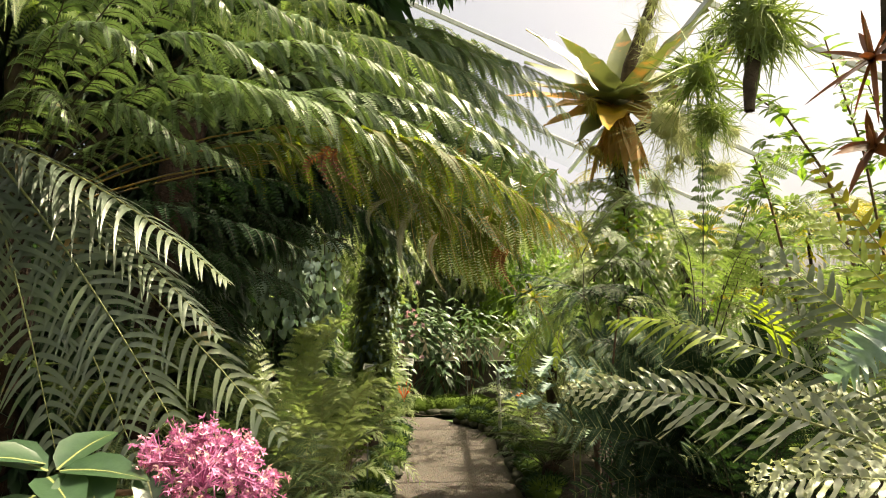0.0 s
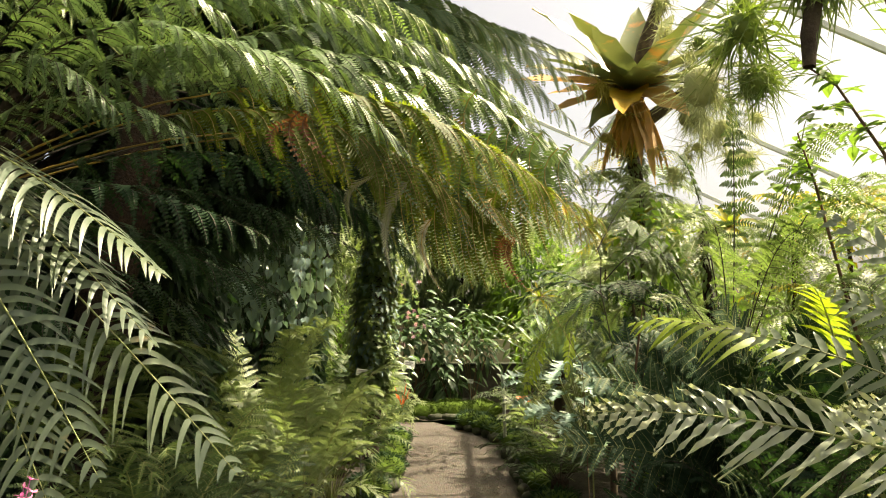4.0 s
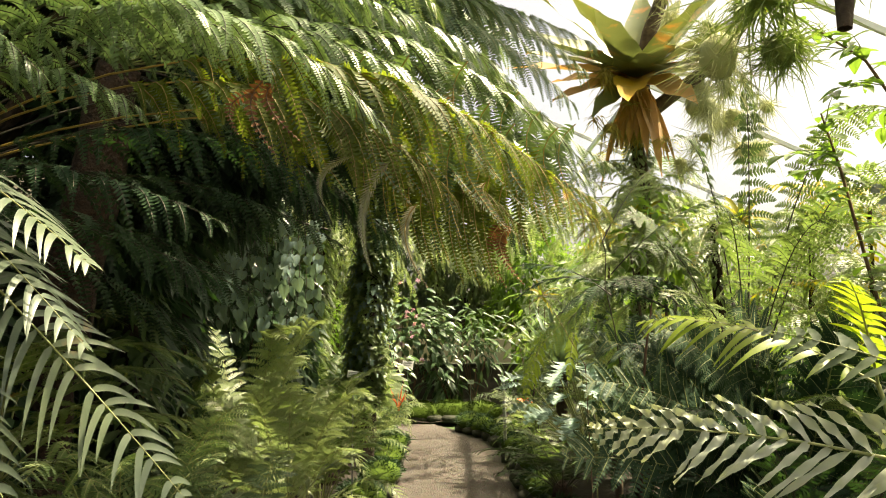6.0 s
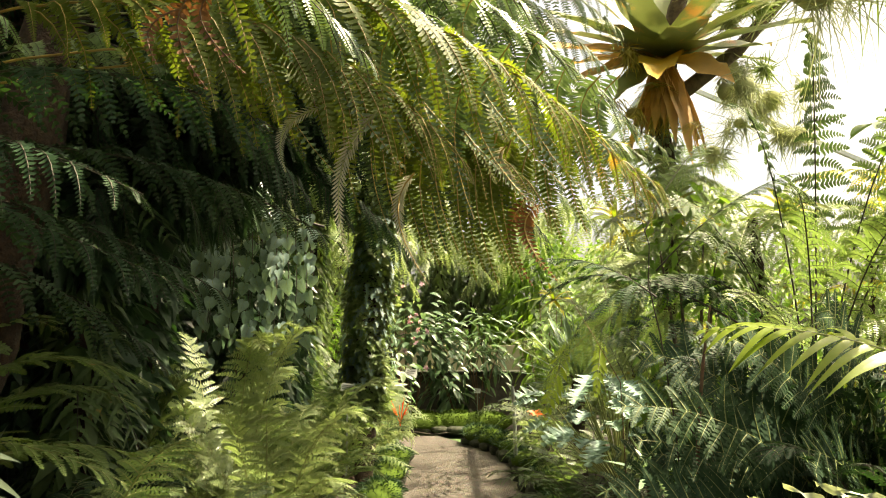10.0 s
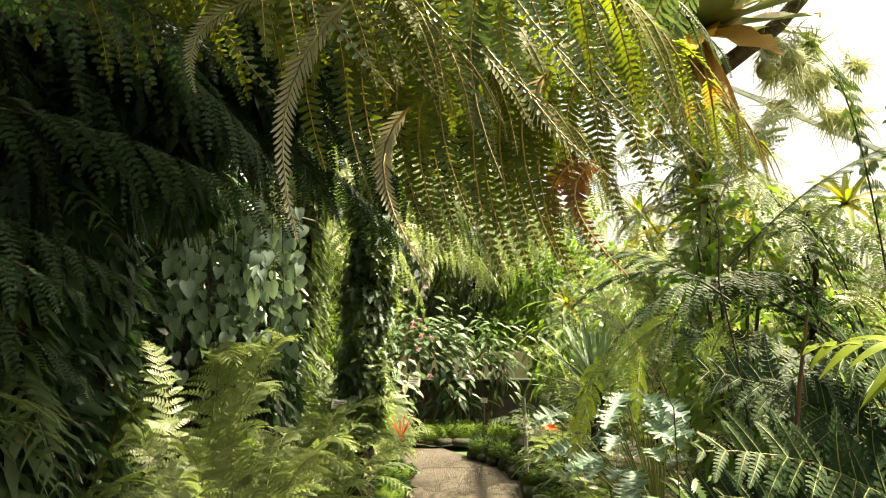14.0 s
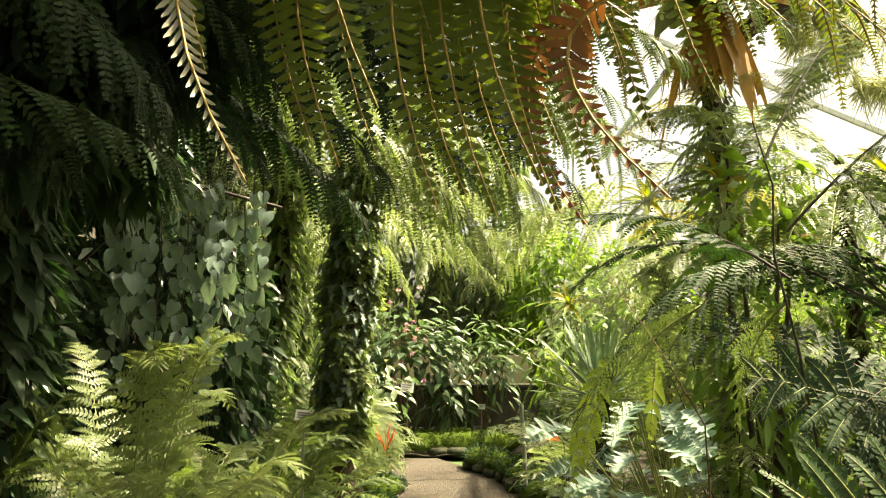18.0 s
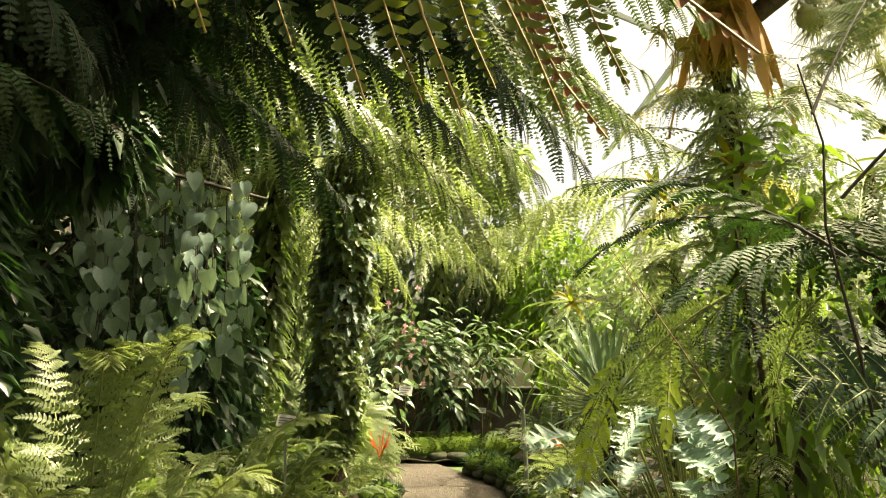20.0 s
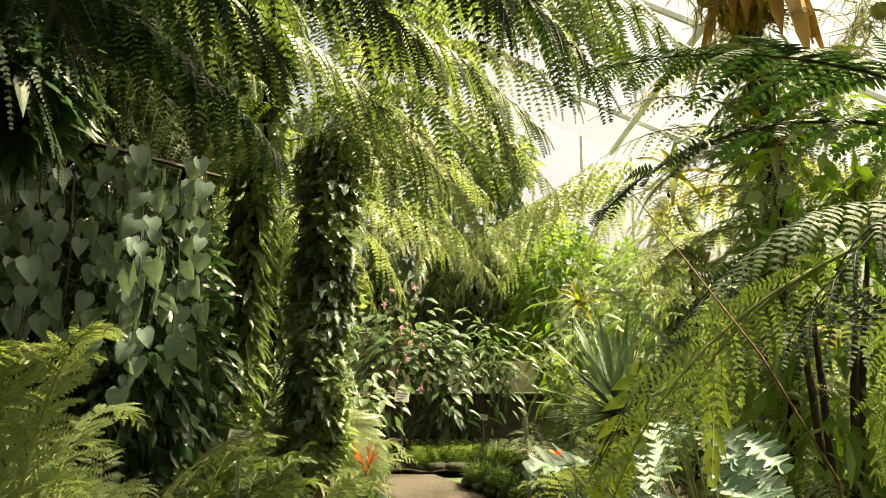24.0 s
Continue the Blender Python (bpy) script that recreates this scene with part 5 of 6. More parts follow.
trunk(ef, (1.65, 4.35, 0.2), (1.55, 4.3, 0.75), 0.07, 0.05, FIBRE)
for pm, p2, rl in (((1.15, 4.15, 1.22), (0.62, 4.05, 1.38), 62), ((1.1, 4.1, 1.0), (0.55, 4.0, 1.08), 62), ((1.3, 4.1, 1.32), (0.9, 4.0, 1.62), 62), ((1.15, 4.2, 0.8), (0.68, 4.1, 0.72), 60), ((1.45, 4.1, 1.35), (1.25, 4.0, 1.72), 70), ((1.6, 4.0, 1.3), (1.6, 3.85, 1.65), 70), ((1.35, 3.95, 1.1), (1.05, 3.7, 1.3), 60), ((1.4, 3.9, 0.95), (1.1, 3.55, 1.0), 55), ((1.25, 4.4, 1.3), (0.75, 4.45, 1.55), 60), ((1.2, 4.5, 1.05), (0.7, 4.6, 1.15), 60), ((1.8, 4.1, 1.2), (1.95, 3.9, 1.45), 60), ((1.5, 3.9, 0.85), (1.4, 3.5, 0.85), 40)):
    for k in range(2):
        shift = rng.normal(0, 0.05, 3) * k + V3(0.06, 0.12, -0.04) * k
        plume(ef, (1.55, 4.3, 0.7), V3(*pm) + shift, V3(*p2) + shift, FERN_DARK, RIB_GREEN, pinna=0.27, step=0.05, leaflets=11, hang=0.15, spread=0.9, ahead=0.35, start=0.25, ratio=0.2, gap=0.5, roll=rl)
ef2 = thing("fern", (1.75, 5.0, 0.25), "tall dark fern with lacy fronds among bare stems", "fern")
trunk(ef2, (1.75, 5.0, 0.2), (1.65, 4.95, 1.2), 0.06, 0.05, FIBRE)
for pm, p2, rl, m in (((1.25, 4.85, 1.75), (0.82, 4.6, 1.78), 35, FERN), ((1.3, 4.75, 1.9), (0.92, 4.3, 1.9), 35, FERN), ((1.5, 4.6, 2.0), (1.25, 4.2, 2.1), 45, FERN_LIGHT), ((1.3, 5.0, 2.05), (0.95, 4.9, 2.15), 35, FERN), ((1.25, 5.2, 1.6), (0.75, 5.3, 1.55), 40, FERN_DARK), ((1.7, 4.5, 1.9), (1.75, 4.1, 2.05), 40, FERN_LIGHT), ((1.5, 4.9, 2.3), (1.25, 4.7, 2.55), 50, FERN), ((1.9, 4.6, 2.1), (2.1, 4.3, 2.3), 50, FERN_LIGHT), ((1.3, 4.6, 1.5), (0.9, 4.3, 1.5), 40, FERN_DARK), ((1.35, 4.5, 1.65), (0.98, 4.05, 1.72), 30, FERN_PALE), ((1.7, 4.9, 2.5), (1.6, 4.7, 2.9), 60, FERN), ((2.0, 4.9, 2.4), (2.3, 4.7, 2.7), 60, FERN_LIGHT)):
    plume(ef2, (1.65, 4.95, 1.1), pm, p2, m, RIB_DARK, pinna=0.2, step=0.048, leaflets=10, hang=0.4, spread=0.85, ahead=0.3, start=0.3, ratio=0.18, roll=rl)
# east border, sun and shade partly imitated by lighter and darker greens
for at, n, h, m, lab in (((1.75, 4.5, 0.25), 22, 1.45, FERN_DARK, "big dark green fern with many feathery fronds"), 
                         ((1.5, 3.75, 0.25), 20, 1.15, FERN_DARK, "dark green fern with broad hanging fronds"), ((2.0, 3.7, 0.25), 16, 1.7, FERN_LIGHT, "yellow-green fern against the glass"), ((2.1, 2.9, 0.25), 18, 0.9, FERN, "green fern behind the grey fronds"), ((2.1, 8.6, 0.25), 14, 1.3, FERN_LIGHT, "sunlit fern under the bromeliad tree"),
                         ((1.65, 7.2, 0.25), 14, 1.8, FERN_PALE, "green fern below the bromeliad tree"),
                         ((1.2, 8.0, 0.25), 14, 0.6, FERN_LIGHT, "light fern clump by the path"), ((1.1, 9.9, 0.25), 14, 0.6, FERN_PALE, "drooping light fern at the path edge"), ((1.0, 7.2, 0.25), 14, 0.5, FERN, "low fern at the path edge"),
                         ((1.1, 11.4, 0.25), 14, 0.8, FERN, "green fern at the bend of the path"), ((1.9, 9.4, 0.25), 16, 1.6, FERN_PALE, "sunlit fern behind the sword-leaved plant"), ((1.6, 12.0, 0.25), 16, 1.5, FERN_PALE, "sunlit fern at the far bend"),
                         ((3.0, 9.0, 0.25), 14, 2.0, FERN_LIGHT, "sunlit fern against the glass")):
    bush_fern(at, n, (0.4, 0.9), (h * 0.3, h * 0.5), (-h * 1.0, -h * 0.2), lab, (m,), length=0.24, leaflets=10, pairs=17, rib=RIB_DARK, ratio=0.17, kind="feather")


def tall_fern(at, h, n, label, mat):
    """A fern on a slender fibrous stem, fronds in three tiers."""
    t = thing("fern", at, label, "fern")
    top = V3(at[0] + 0.03, at[1], at[2] + h)
    trunk(t, at, top, 0.016, 0.012, FIBRE, 0.01)
    coat(t, at, tuple(top), 0.03, 120, mat, (0.05, 0.11))
    for q, k in ((1.0, 0.5), (0.75, 0.3), (0.5, 0.2)):
        c = V3(*at) + (top - V3(*at)) * q
        crown_fronds(t, c, max(3, int(n * k)), (0.4, 0.8), (0.15, 0.32), (-0.2, 0.45), rolls=(-30, 30), kind="feather", mats=(mat,), rib=RIB_GREEN, length=0.2, pairs=15, leaflets=9, droop=0.5, curl=0.2, ratio=0.17, start=0.2)


# light and pale greens brighten these ferns as sun would
for at, h, n, lab, m in (((2.5, 6.0, 0.25), 1.9, 24, "tall light green fern below the bromeliads", FERN_LIGHT), ((2.85, 6.7, 0.25), 2.1, 22, "tall light green fern near the glass", FERN_LIGHT), ((2.4, 5.1, 0.25), 1.6, 28, "green fern with feathery drooping fronds", FERN_LIGHT),
                         ((2.45, 4.5, 0.25), 1.8, 26, "bright green fern near the glass", FERN_LIGHT), ((2.75, 5.7, 0.25), 2.1, 26, "yellow-green fern standing in full sun", FERN_YELLOW), ((1.75, 8.9, 0.25), 2.0, 26, "pale green fern in the sun", FERN_PALE)):
    tall_fern(at, h, n, lab, m)
tall_fern((1.75, 7.4, 0.25), 2.5, 30, "pale sunlit fern before the bromeliad tree", FERN_PALE)
bush_fern((1.38, 4.4, 0.25), 22, (0.15, 0.5), (0.4, 0.65), (-1.3, -0.45), "dense dark green fern with crisp feathery fronds", (FERN_DARK,), length=0.2, pairs=18, leaflets=12, ratio=0.17)
# ---------------------------------------------------------------- near west: hard fern, pink flower
PL = dict(kind="plain", rib=RIB_GREEN, split=True)
hf = thing("hard_fern", (-1.85, 2.75, 0.15), "large hard fern with long arching strap-leaved fronds", "fern")
trunk(hf, (-1.85, 2.75, 0.1), (-1.78, 2.75, 2.3), 0.11, 0.09, FIBRE)
HC = V3(-1.75, 2.75, 2.33)
hfk = dict(PL, mats=(HARD,), length=0.22, pairs=30, width=0.019, forward=12, droop=0.45, curl=0.3, start=0.15, thick=0.007)
for tip, arch, roll in (((-0.58, 2.85, 1.17), 0.09, -58), ((-0.83, 2.5, 1.22), 0.10, -62), ((-0.73, 2.62, 1.74), 0.10, -8), ((-1.2, 2.45, 1.12), 0.12, -62), ((-1.45, 2.4, 1.25), 0.12, -60), ((-1.0, 2.65, 1.05), 0.12, -60), ((-0.80, 2.75, 1.55), 0.12, -14), ((-1.6, 2.2, 1.5), 0.1, -60)):
    frond(hf, HC, tip, arch=arch, roll=roll, **hfk)

pk = thing("pink_flower_shrub", (-0.75, 1.35, 0.2), "shrub with broad leaves and a dense pink flower head", "shrub")
tube("stem", [(-0.75, 1.35, 0.15), (-0.78, 1.32, 0.8), (-0.74, 1.32, 1.28)], [0.014, 0.011, 0.008], TWIG, pk)
tube("stem", [(-0.74, 1.32, 1.28), (-0.60, 1.33, 1.315), (-0.42, 1.35, 1.32)], [0.008, 0.006, 0.005], TWIG, pk)
OV = heart("leaf_blade", SHRUB, 1.0, "ovate")
for a, d, s in (((-0.74, 1.32, 1.30), (0.5, -0.6, 0.0), 0.17), ((-0.74, 1.32, 1.31), (-0.7, 0.1, 0.25), 0.18), ((-0.72, 1.32, 1.31), (0.9, -0.2, 0.15), 0.16), ((-0.70, 1.32, 1.31), (0.5, -0.7, -0.35), 0.17), ((-0.73, 1.33, 1.31), (0.2, 0.7, 0.4), 0.16),
                 ((-0.66, 1.33, 1.31), (0.3, -0.8, -0.3), 0.14), ((-0.76, 1.32, 1.27), (-0.2, -0.9, -0.2), 0.17), ((-0.58, 1.33, 1.31), (0.5, -0.7, -0.5), 0.12), ((-0.78, 1.32, 1.25), (0.0, -0.8, -0.5), 0.18), ((-0.75, 1.33, 1.32), (-0.6, -0.5, 0.3), 0.15)):
    place("leaf", OV, pk, Matrix.Translation(Vector((0.07, 0, 0.045)) - Vector(pk.location)) @ facing(a, d, (0.1, -0.35, 1), s))
HEADC = V3(-0.40, 1.35, 1.355)
pet, pale, stalks = [], [], []
for i in range(60):
    d = unit(rng.normal(0, 1, 3) + V3(0, 0, 0.25))
    c = d * np.array((0.105, 0.085, 0.055)) * rng.uniform(0.7, 1.12) + V3(0.02 * d[2], 0, -0.12 * d[0] * 0.3)
    stalks.append((*tube_arrays([V3(-0.02, 0, -0.035), c * 0.5 + V3(0, 0, 0.004), c], [0.0022, 0.0016, 0.0012], 4), 0))
    for k in range(16):
        f0 = c + rng.normal(0, 0.011, 3)
        ax = unit(d + rng.normal(0, 0.5, 3))
        e1 = unit(np.cross(ax, V3(0.3, 0.5, 0.8)))
        e2 = np.cross(ax, e1)
        stalks.append((*tube_arrays([c * 0.85, (c * 0.85 + f0) / 2, f0], [0.0009, 0.0008, 0.0006], 3), 0))
        for j in range(4):
            (pale if k < 4 else pet).append((f0, unit(e1 * math.cos(j * 1.571) + e2 * math.sin(j * 1.571) + ax * 0.5), ax))


def petals(rows, name, mat, label):
    o, d, nn = (np.array([r[i] for r in rows]) for i in range(3))
    v, b = strap(o + HEADC - np.asarray(pk.location), d, nn, rng.uniform(0.006, 0.011, len(o)), 0.004, seg=2, droop=0.1, prof=np.array((0.5, 1.0, 0.3)))
    bv, bf = blades(v, b)
    tagged(child(name, raw_mesh(name, bv, bf, [mat]), pk, label), kind="stuff")


petals(pet, "flower_head", PINK, "dense pink flower head")
petals(pale, "pale_bloom", PINK_PALE, "pale lilac open florets")
sv, sf, si = merge(stalks)
tagged(child("flower_stalk", raw_mesh("flower_stalk", sv + HEADC - np.asarray(pk.location), sf, [PINK]), pk), kind="stuff")

# ---------------------------------------------------------------- near east: grey fronds, lime frond, upright fronds
gf = thing("grey_hard_fern", (1.75, 1.9, 0.2), "hard fern with wavy grey-green fronds reaching over the path", "fern")
trunk(gf, (1.75, 1.9, 0.1), (1.62, 1.95, 1.05), 0.12, 0.09, FIBRE)
GC = V3(1.62, 1.95, 1.05)
sil = dict(PL, mats=(SILVER,), rib=RIB_GREEN, length=0.19, pairs=34, width=0.015, forward=30, droop=0.25, curl=0.18, start=0.12, wave=0.7, thick=0.007)
frond(gf, GC, (0.37, 2.45, 1.40), arch=0.19, roll=62, **sil)
frond(gf, GC, (0.70, 1.78, 1.24), arch=0.12, roll=50, **sil)
frond(gf, GC, (1.2, 2.9, 1.35), arch=0.2, roll=40, **sil)
up = dict(PL, mats=(HARD,), length=0.14, pairs=24, width=0.02, forward=25, droop=0.2, curl=0.1, start=0.15, wave=0.1)
frond(gf, GC, (0.92, 2.35, 1.88), arch=0.10, roll=60, **up)
frond(gf, GC, (1.00, 2.15, 1.96), arch=0.12, roll=60, **dict(up, mats=(LIME,)))
frond(gf, GC, (1.30, 2.2, 2.0), arch=0.15, roll=70, **up)
frond(gf, GC, (1.05, 2.6, 1.7), arch=0.15, roll=50, **up)
frond(gf, GC, (0.85, 2.75, 1.6), arch=0.15, roll=50, **up)
frond(gf, GC, (1.45, 2.4, 1.9), arch=0.1, roll=60, **up)
frond(gf, GC, (1.15, 2.5, 1.75), arch=0.15, roll=50, **dict(up, mats=(LIME,)))
frond(gf, GC, (1.20, 2.45, 2.15), arch=0.05, roll=60, **dict(up, mats=(FERN_YELLOW,), rib=RIB_GOLD, length=0.12, label="orange-yellow ageing frond"))

lf = thing("lime_fern", (1.75, 3.5, 0.2), "fern with a lime-green drooping strap-leaved frond", "fern")
tube("stalk_base", [(1.75, 3.5, 0.1), (1.7, 3.52, 0.9), (1.6, 3.6, 1.4)], [0.02, 0.015, 0.008], RIB_GREEN, lf)
frond(lf, (1.6, 3.6, 1.4), (0.86, 4.0, 1.62), arch=0.14, roll=20, **dict(PL, mats=(LIME,), rib=RIB_GREEN, length=0.2, pairs=15, width=0.032, forward=30, droop=0.6, curl=0.2, start=0.1))
frond(lf, (1.6, 3.6, 1.4), (1.3, 3.2, 1.75), arch=0.12, roll=30, **dict(PL, mats=(LIME,), rib=RIB_GREEN, length=0.15, pairs=15, width=0.03, forward=30, droop=0.4, curl=0.2, start=0.1))


def lobed_leaf(name, mat, parent, at, direction, hint, size, lobes=10):
    """A deeply cut leaf: one blade with pointed lobes and wavy margin."""
    v, f = [], []
    n = lobes * 5
    for i in range(n + 1):
        t = i / n
        env = math.sin(math.pi * min(1, t * 0.93 + 0.05)) ** 0.6 * 0.34
        cut = 0.16 + 0.84 * (0.5 - 0.5 * math.cos(t * lobes * 2 * math.pi)) ** 0.8
        wx = env * cut + 0.012
        sweep = 0.14 * cut
        wz = 0.05 * math.sin(t * 23)
        for k in (-1, -0.5, 0, 0.5, 1):
            v.append((k * wx, t + abs(k) * sweep, 0.10 * abs(k) * wx * 3 - 0.25 * t * t + wz * abs(k)))
        if i:
            b = 5 * i
            f += [(b - 5 + k, b - 4 + k, b + 1 + k, b + k) for k in range(4)]
    me = raw_mesh(name, np.array(v), np.array(f), [mat], smooth=True)
    return place(name, me, parent, Matrix.Translation(-Vector(parent.location)) @ facing(at, direction, hint, size))


bl1 = thing("blue_leaf_fern", (1.3, 1.75, 0.2), "fern with deeply lobed blue-green leaves", "fern")
tube("stalk", [(1.3, 1.75, 0.1), (1.25, 1.72, 0.9), (1.05, 1.7, 1.62)], [0.012, 0.01, 0.005], RIB_GREEN, bl1)
for a, d in (((1.05, 1.7, 1.62), (-0.75, -0.1, -0.45)), ((1.08, 1.68, 1.61), (-0.15, -0.5, -0.8)), ((1.1, 1.75, 1.62), (0.5, 0.2, -0.4)), ((1.05, 1.75, 1.6), (-0.5, 0.4, -0.5)), ((1.1, 1.66, 1.6), (0.25, -0.5, -0.8))):
    lobed_leaf("leaf", BLUE, bl1, a, d, (-0.5, -0.8, 0.5), rng.uniform(0.15, 0.20))
bl2 = thing("blue_leaf_fern", (1.15, 6.5, 0.2), "bushy fern with silvery blue-green lobed leaves", "fern")
for i in range(40):
    a = rng.uniform(0, 6.283)
    r = rng.uniform(0.05, 0.38)
    p = V3(0.95 + r * math.cos(a), 6.3 + r * math.sin(a), 0.98 + rng.uniform(0, 0.42) - r * 0.3)
    tube("stalk", [(1.15, 6.5, 0.2), (1.14, 6.45, 0.6), p], [0.007, 0.006, 0.004], RIB_GREEN, bl2, 5)
    lobed_leaf("leaf", BLUE, bl2, p, (math.cos(a) - 0.2, math.sin(a) - 0.5, rng.uniform(-0.4, 0.35)), (-0.2, -0.5, 1), rng.uniform(0.12, 0.22))


def rosette(name, at, n, length, width, mats, label, category, tilt=(15, 75), droop=0.35, azr=(0, 360), axis=(0, 0, 1), seg=7, split=True, wave=0.03, fold=0.3):
    t = thing(name, at, label, category)
    q = Vector(axis).to_track_quat("Z", "Y").to_matrix()
    for i in range(n):
        a = radians(azr[0] + (azr[1] - azr[0]) * ((i * 0.618) % 1.0))
        e = radians(tilt[1] + (tilt[0] - tilt[1]) * i / max(1, n - 1) + rng.uniform(-6, 6))
        d = np.array(q @ Vector((math.cos(a) * math.cos(e), math.sin(a) * math.cos(e), math.sin(e))))
        nn = np.array(q @ Vector((-math.cos(a) * math.sin(e), -math.sin(a) * math.sin(e), math.cos(e))))
        L = rng.uniform(*length) if i < n * 0.7 else rng.uniform(*length) * 0.75
        v, b = strap(np.zeros((1, 3)), d[None], nn[None], L, rng.uniform(*width), seg=seg, droop=droop * rng.uniform(0.6, 1.4), fold=fold, wave=wave, prof=np.clip(1 - np.linspace(0, 1, seg + 1) ** 3.2, 0.03, 1))
        child("leaf", raw_mesh("leaf", v[0], b, [mats[i % len(mats)]], smooth=True), t)
    return t


rosette("sword_leaved_plant", (1.27, 9.0, 1.14), 80, (0.55, 0.85), (0.045, 0.065), (AGAVE,), "rosette of stiff grey-green sword leaves", "yucca", tilt=(-15, 80), droop=0.05)
stem = tagged(new("plant_stump", raw_mesh("plant_stump", *tube_arrays([(1.3, 9.05, 0.1), (1.27, 9.0, 0.6), (1.27, 9.0, 1.2)], [0.07, 0.06, 0.07], 9), [BARK], smooth=True)), "short fibrous stem under the sword leaves", "stem")


def air_ball(name, at, r, n, label, mat, blade=(0.08, 0.16), wid=0.006, hang=0.25):
    t = thing(name, at, label, "air plant")
    d = unit(rng.normal(0, 1, (n, 3)))
    o = d * np.asarray(r) * rng.uniform(0.45, 0.95, (n, 1))
    if hang > 0.3:
        sub_c = rng.normal(0, 0.75, (5, 3)) * np.asarray(r)
        o = o * 0.55 + sub_c[rng.integers(0, 5, n)]
    dd = unit(d * 0.4 + rng.normal(0, 0.7, (n, 3)) + V3(0, 0, -hang))
    o = o * (0.65 + 0.5 * np.sin(o[:, :1] * 23 + at[0] * 9) * np.sin(o[:, 2:3] * 19 + at[1] * 7))
    v, b = strap(o, dd, unit(rng.normal(0, 1, (n, 3))), rng.uniform(*blade, n), wid, seg=5, droop=rng.uniform(-0.3, 0.7, n), curl=rng.uniform(-1.5, 1.5, n), tang=unit(rng.normal(0, 1, (n, 3))))
    bv, bf = blades(v, b)
    child("foliage", raw_mesh("foliage", bv, bf, [mat]), t)
    blob("core", at, r[0] * 0.6, r[1] * 0.6, r[2] * 0.6, mat, t, at[0])
    return t


# hanging branch with air plants
hb = thing("hanging_branch", (1.26, 3.05, 2.50), "dark branch stub carrying air plants", "branch")
tube("branch_wood", [(1.26, 3.05, 2.48), (1.27, 3.06, 2.6), (1.33, 3.08, 2.85), (1.42, 3.12, 3.3), (1.55, 3.2, 4.0), (1.7, 3.3, 5.75)], [0.022, 0.03, 0.032, 0.03, 0.028, 0.025], BARK, hb, 8)
air_ball("air_plant_ball", (1.31, 3.05, 2.86), (0.17, 0.16, 0.20), 1000, "dense ball of curly green air plants", AIR, (0.06, 0.11), 0.011)
air_ball("air_plant", (1.17, 3.35, 2.74), (0.10, 0.10, 0.10), 170, "spiky green air plant cluster", AIR, (0.12, 0.24), 0.010)
air_ball("air_plant_ball", (1.23, 3.4, 2.55), (0.11, 0.10, 0.09), 420, "curly olive air plant ball", AIR, (0.05, 0.1), 0.006)
air_ball("hanging_moss", (1.05, 3.5, 2.56), (0.12, 0.10, 0.14), 380, "pale grey hanging moss clump", MOSSY_GREY, (0.08, 0.2), 0.003)
rosette("maroon_bromeliad", (1.46, 2.5, 2.5), 16, (0.16, 0.26), (0.022, 0.032), (BROM_RED,), "bromeliad with dark maroon strap leaves", "bromeliad", tilt=(-30, 60), droop=0.15, axis=(-0.7, -0.3, 0.5))
rosette("maroon_bromeliad", (1.46, 2.52, 2.20), 9, (0.12, 0.18), (0.03, 0.045), (BROM_RED,), "bromeliad with broad brown leaves", "bromeliad", tilt=(-10, 60), droop=0.2, axis=(-0.7, -0.2, 0.4))
hp = thing("hanging_log", (1.66, 2.55, 1.9), "upright cork-bark log hung with bromeliads", "log")
tube("log_wood", [(1.57, 2.55, 1.85), (1.56, 2.54, 2.3), (1.58, 2.55, 2.8), (1.7, 2.6, 6.1)], [0.045, 0.05, 0.045, 0.03], BARK, hp, 10)

# ovate-leaved climber
vn = thing("climber", (2.2, 4.0, 0.25), "climbing shrub with bright ovate leaves", "shrub")
OVB = heart("vine_leaf_blade", VINE, 1.0, "ovate")
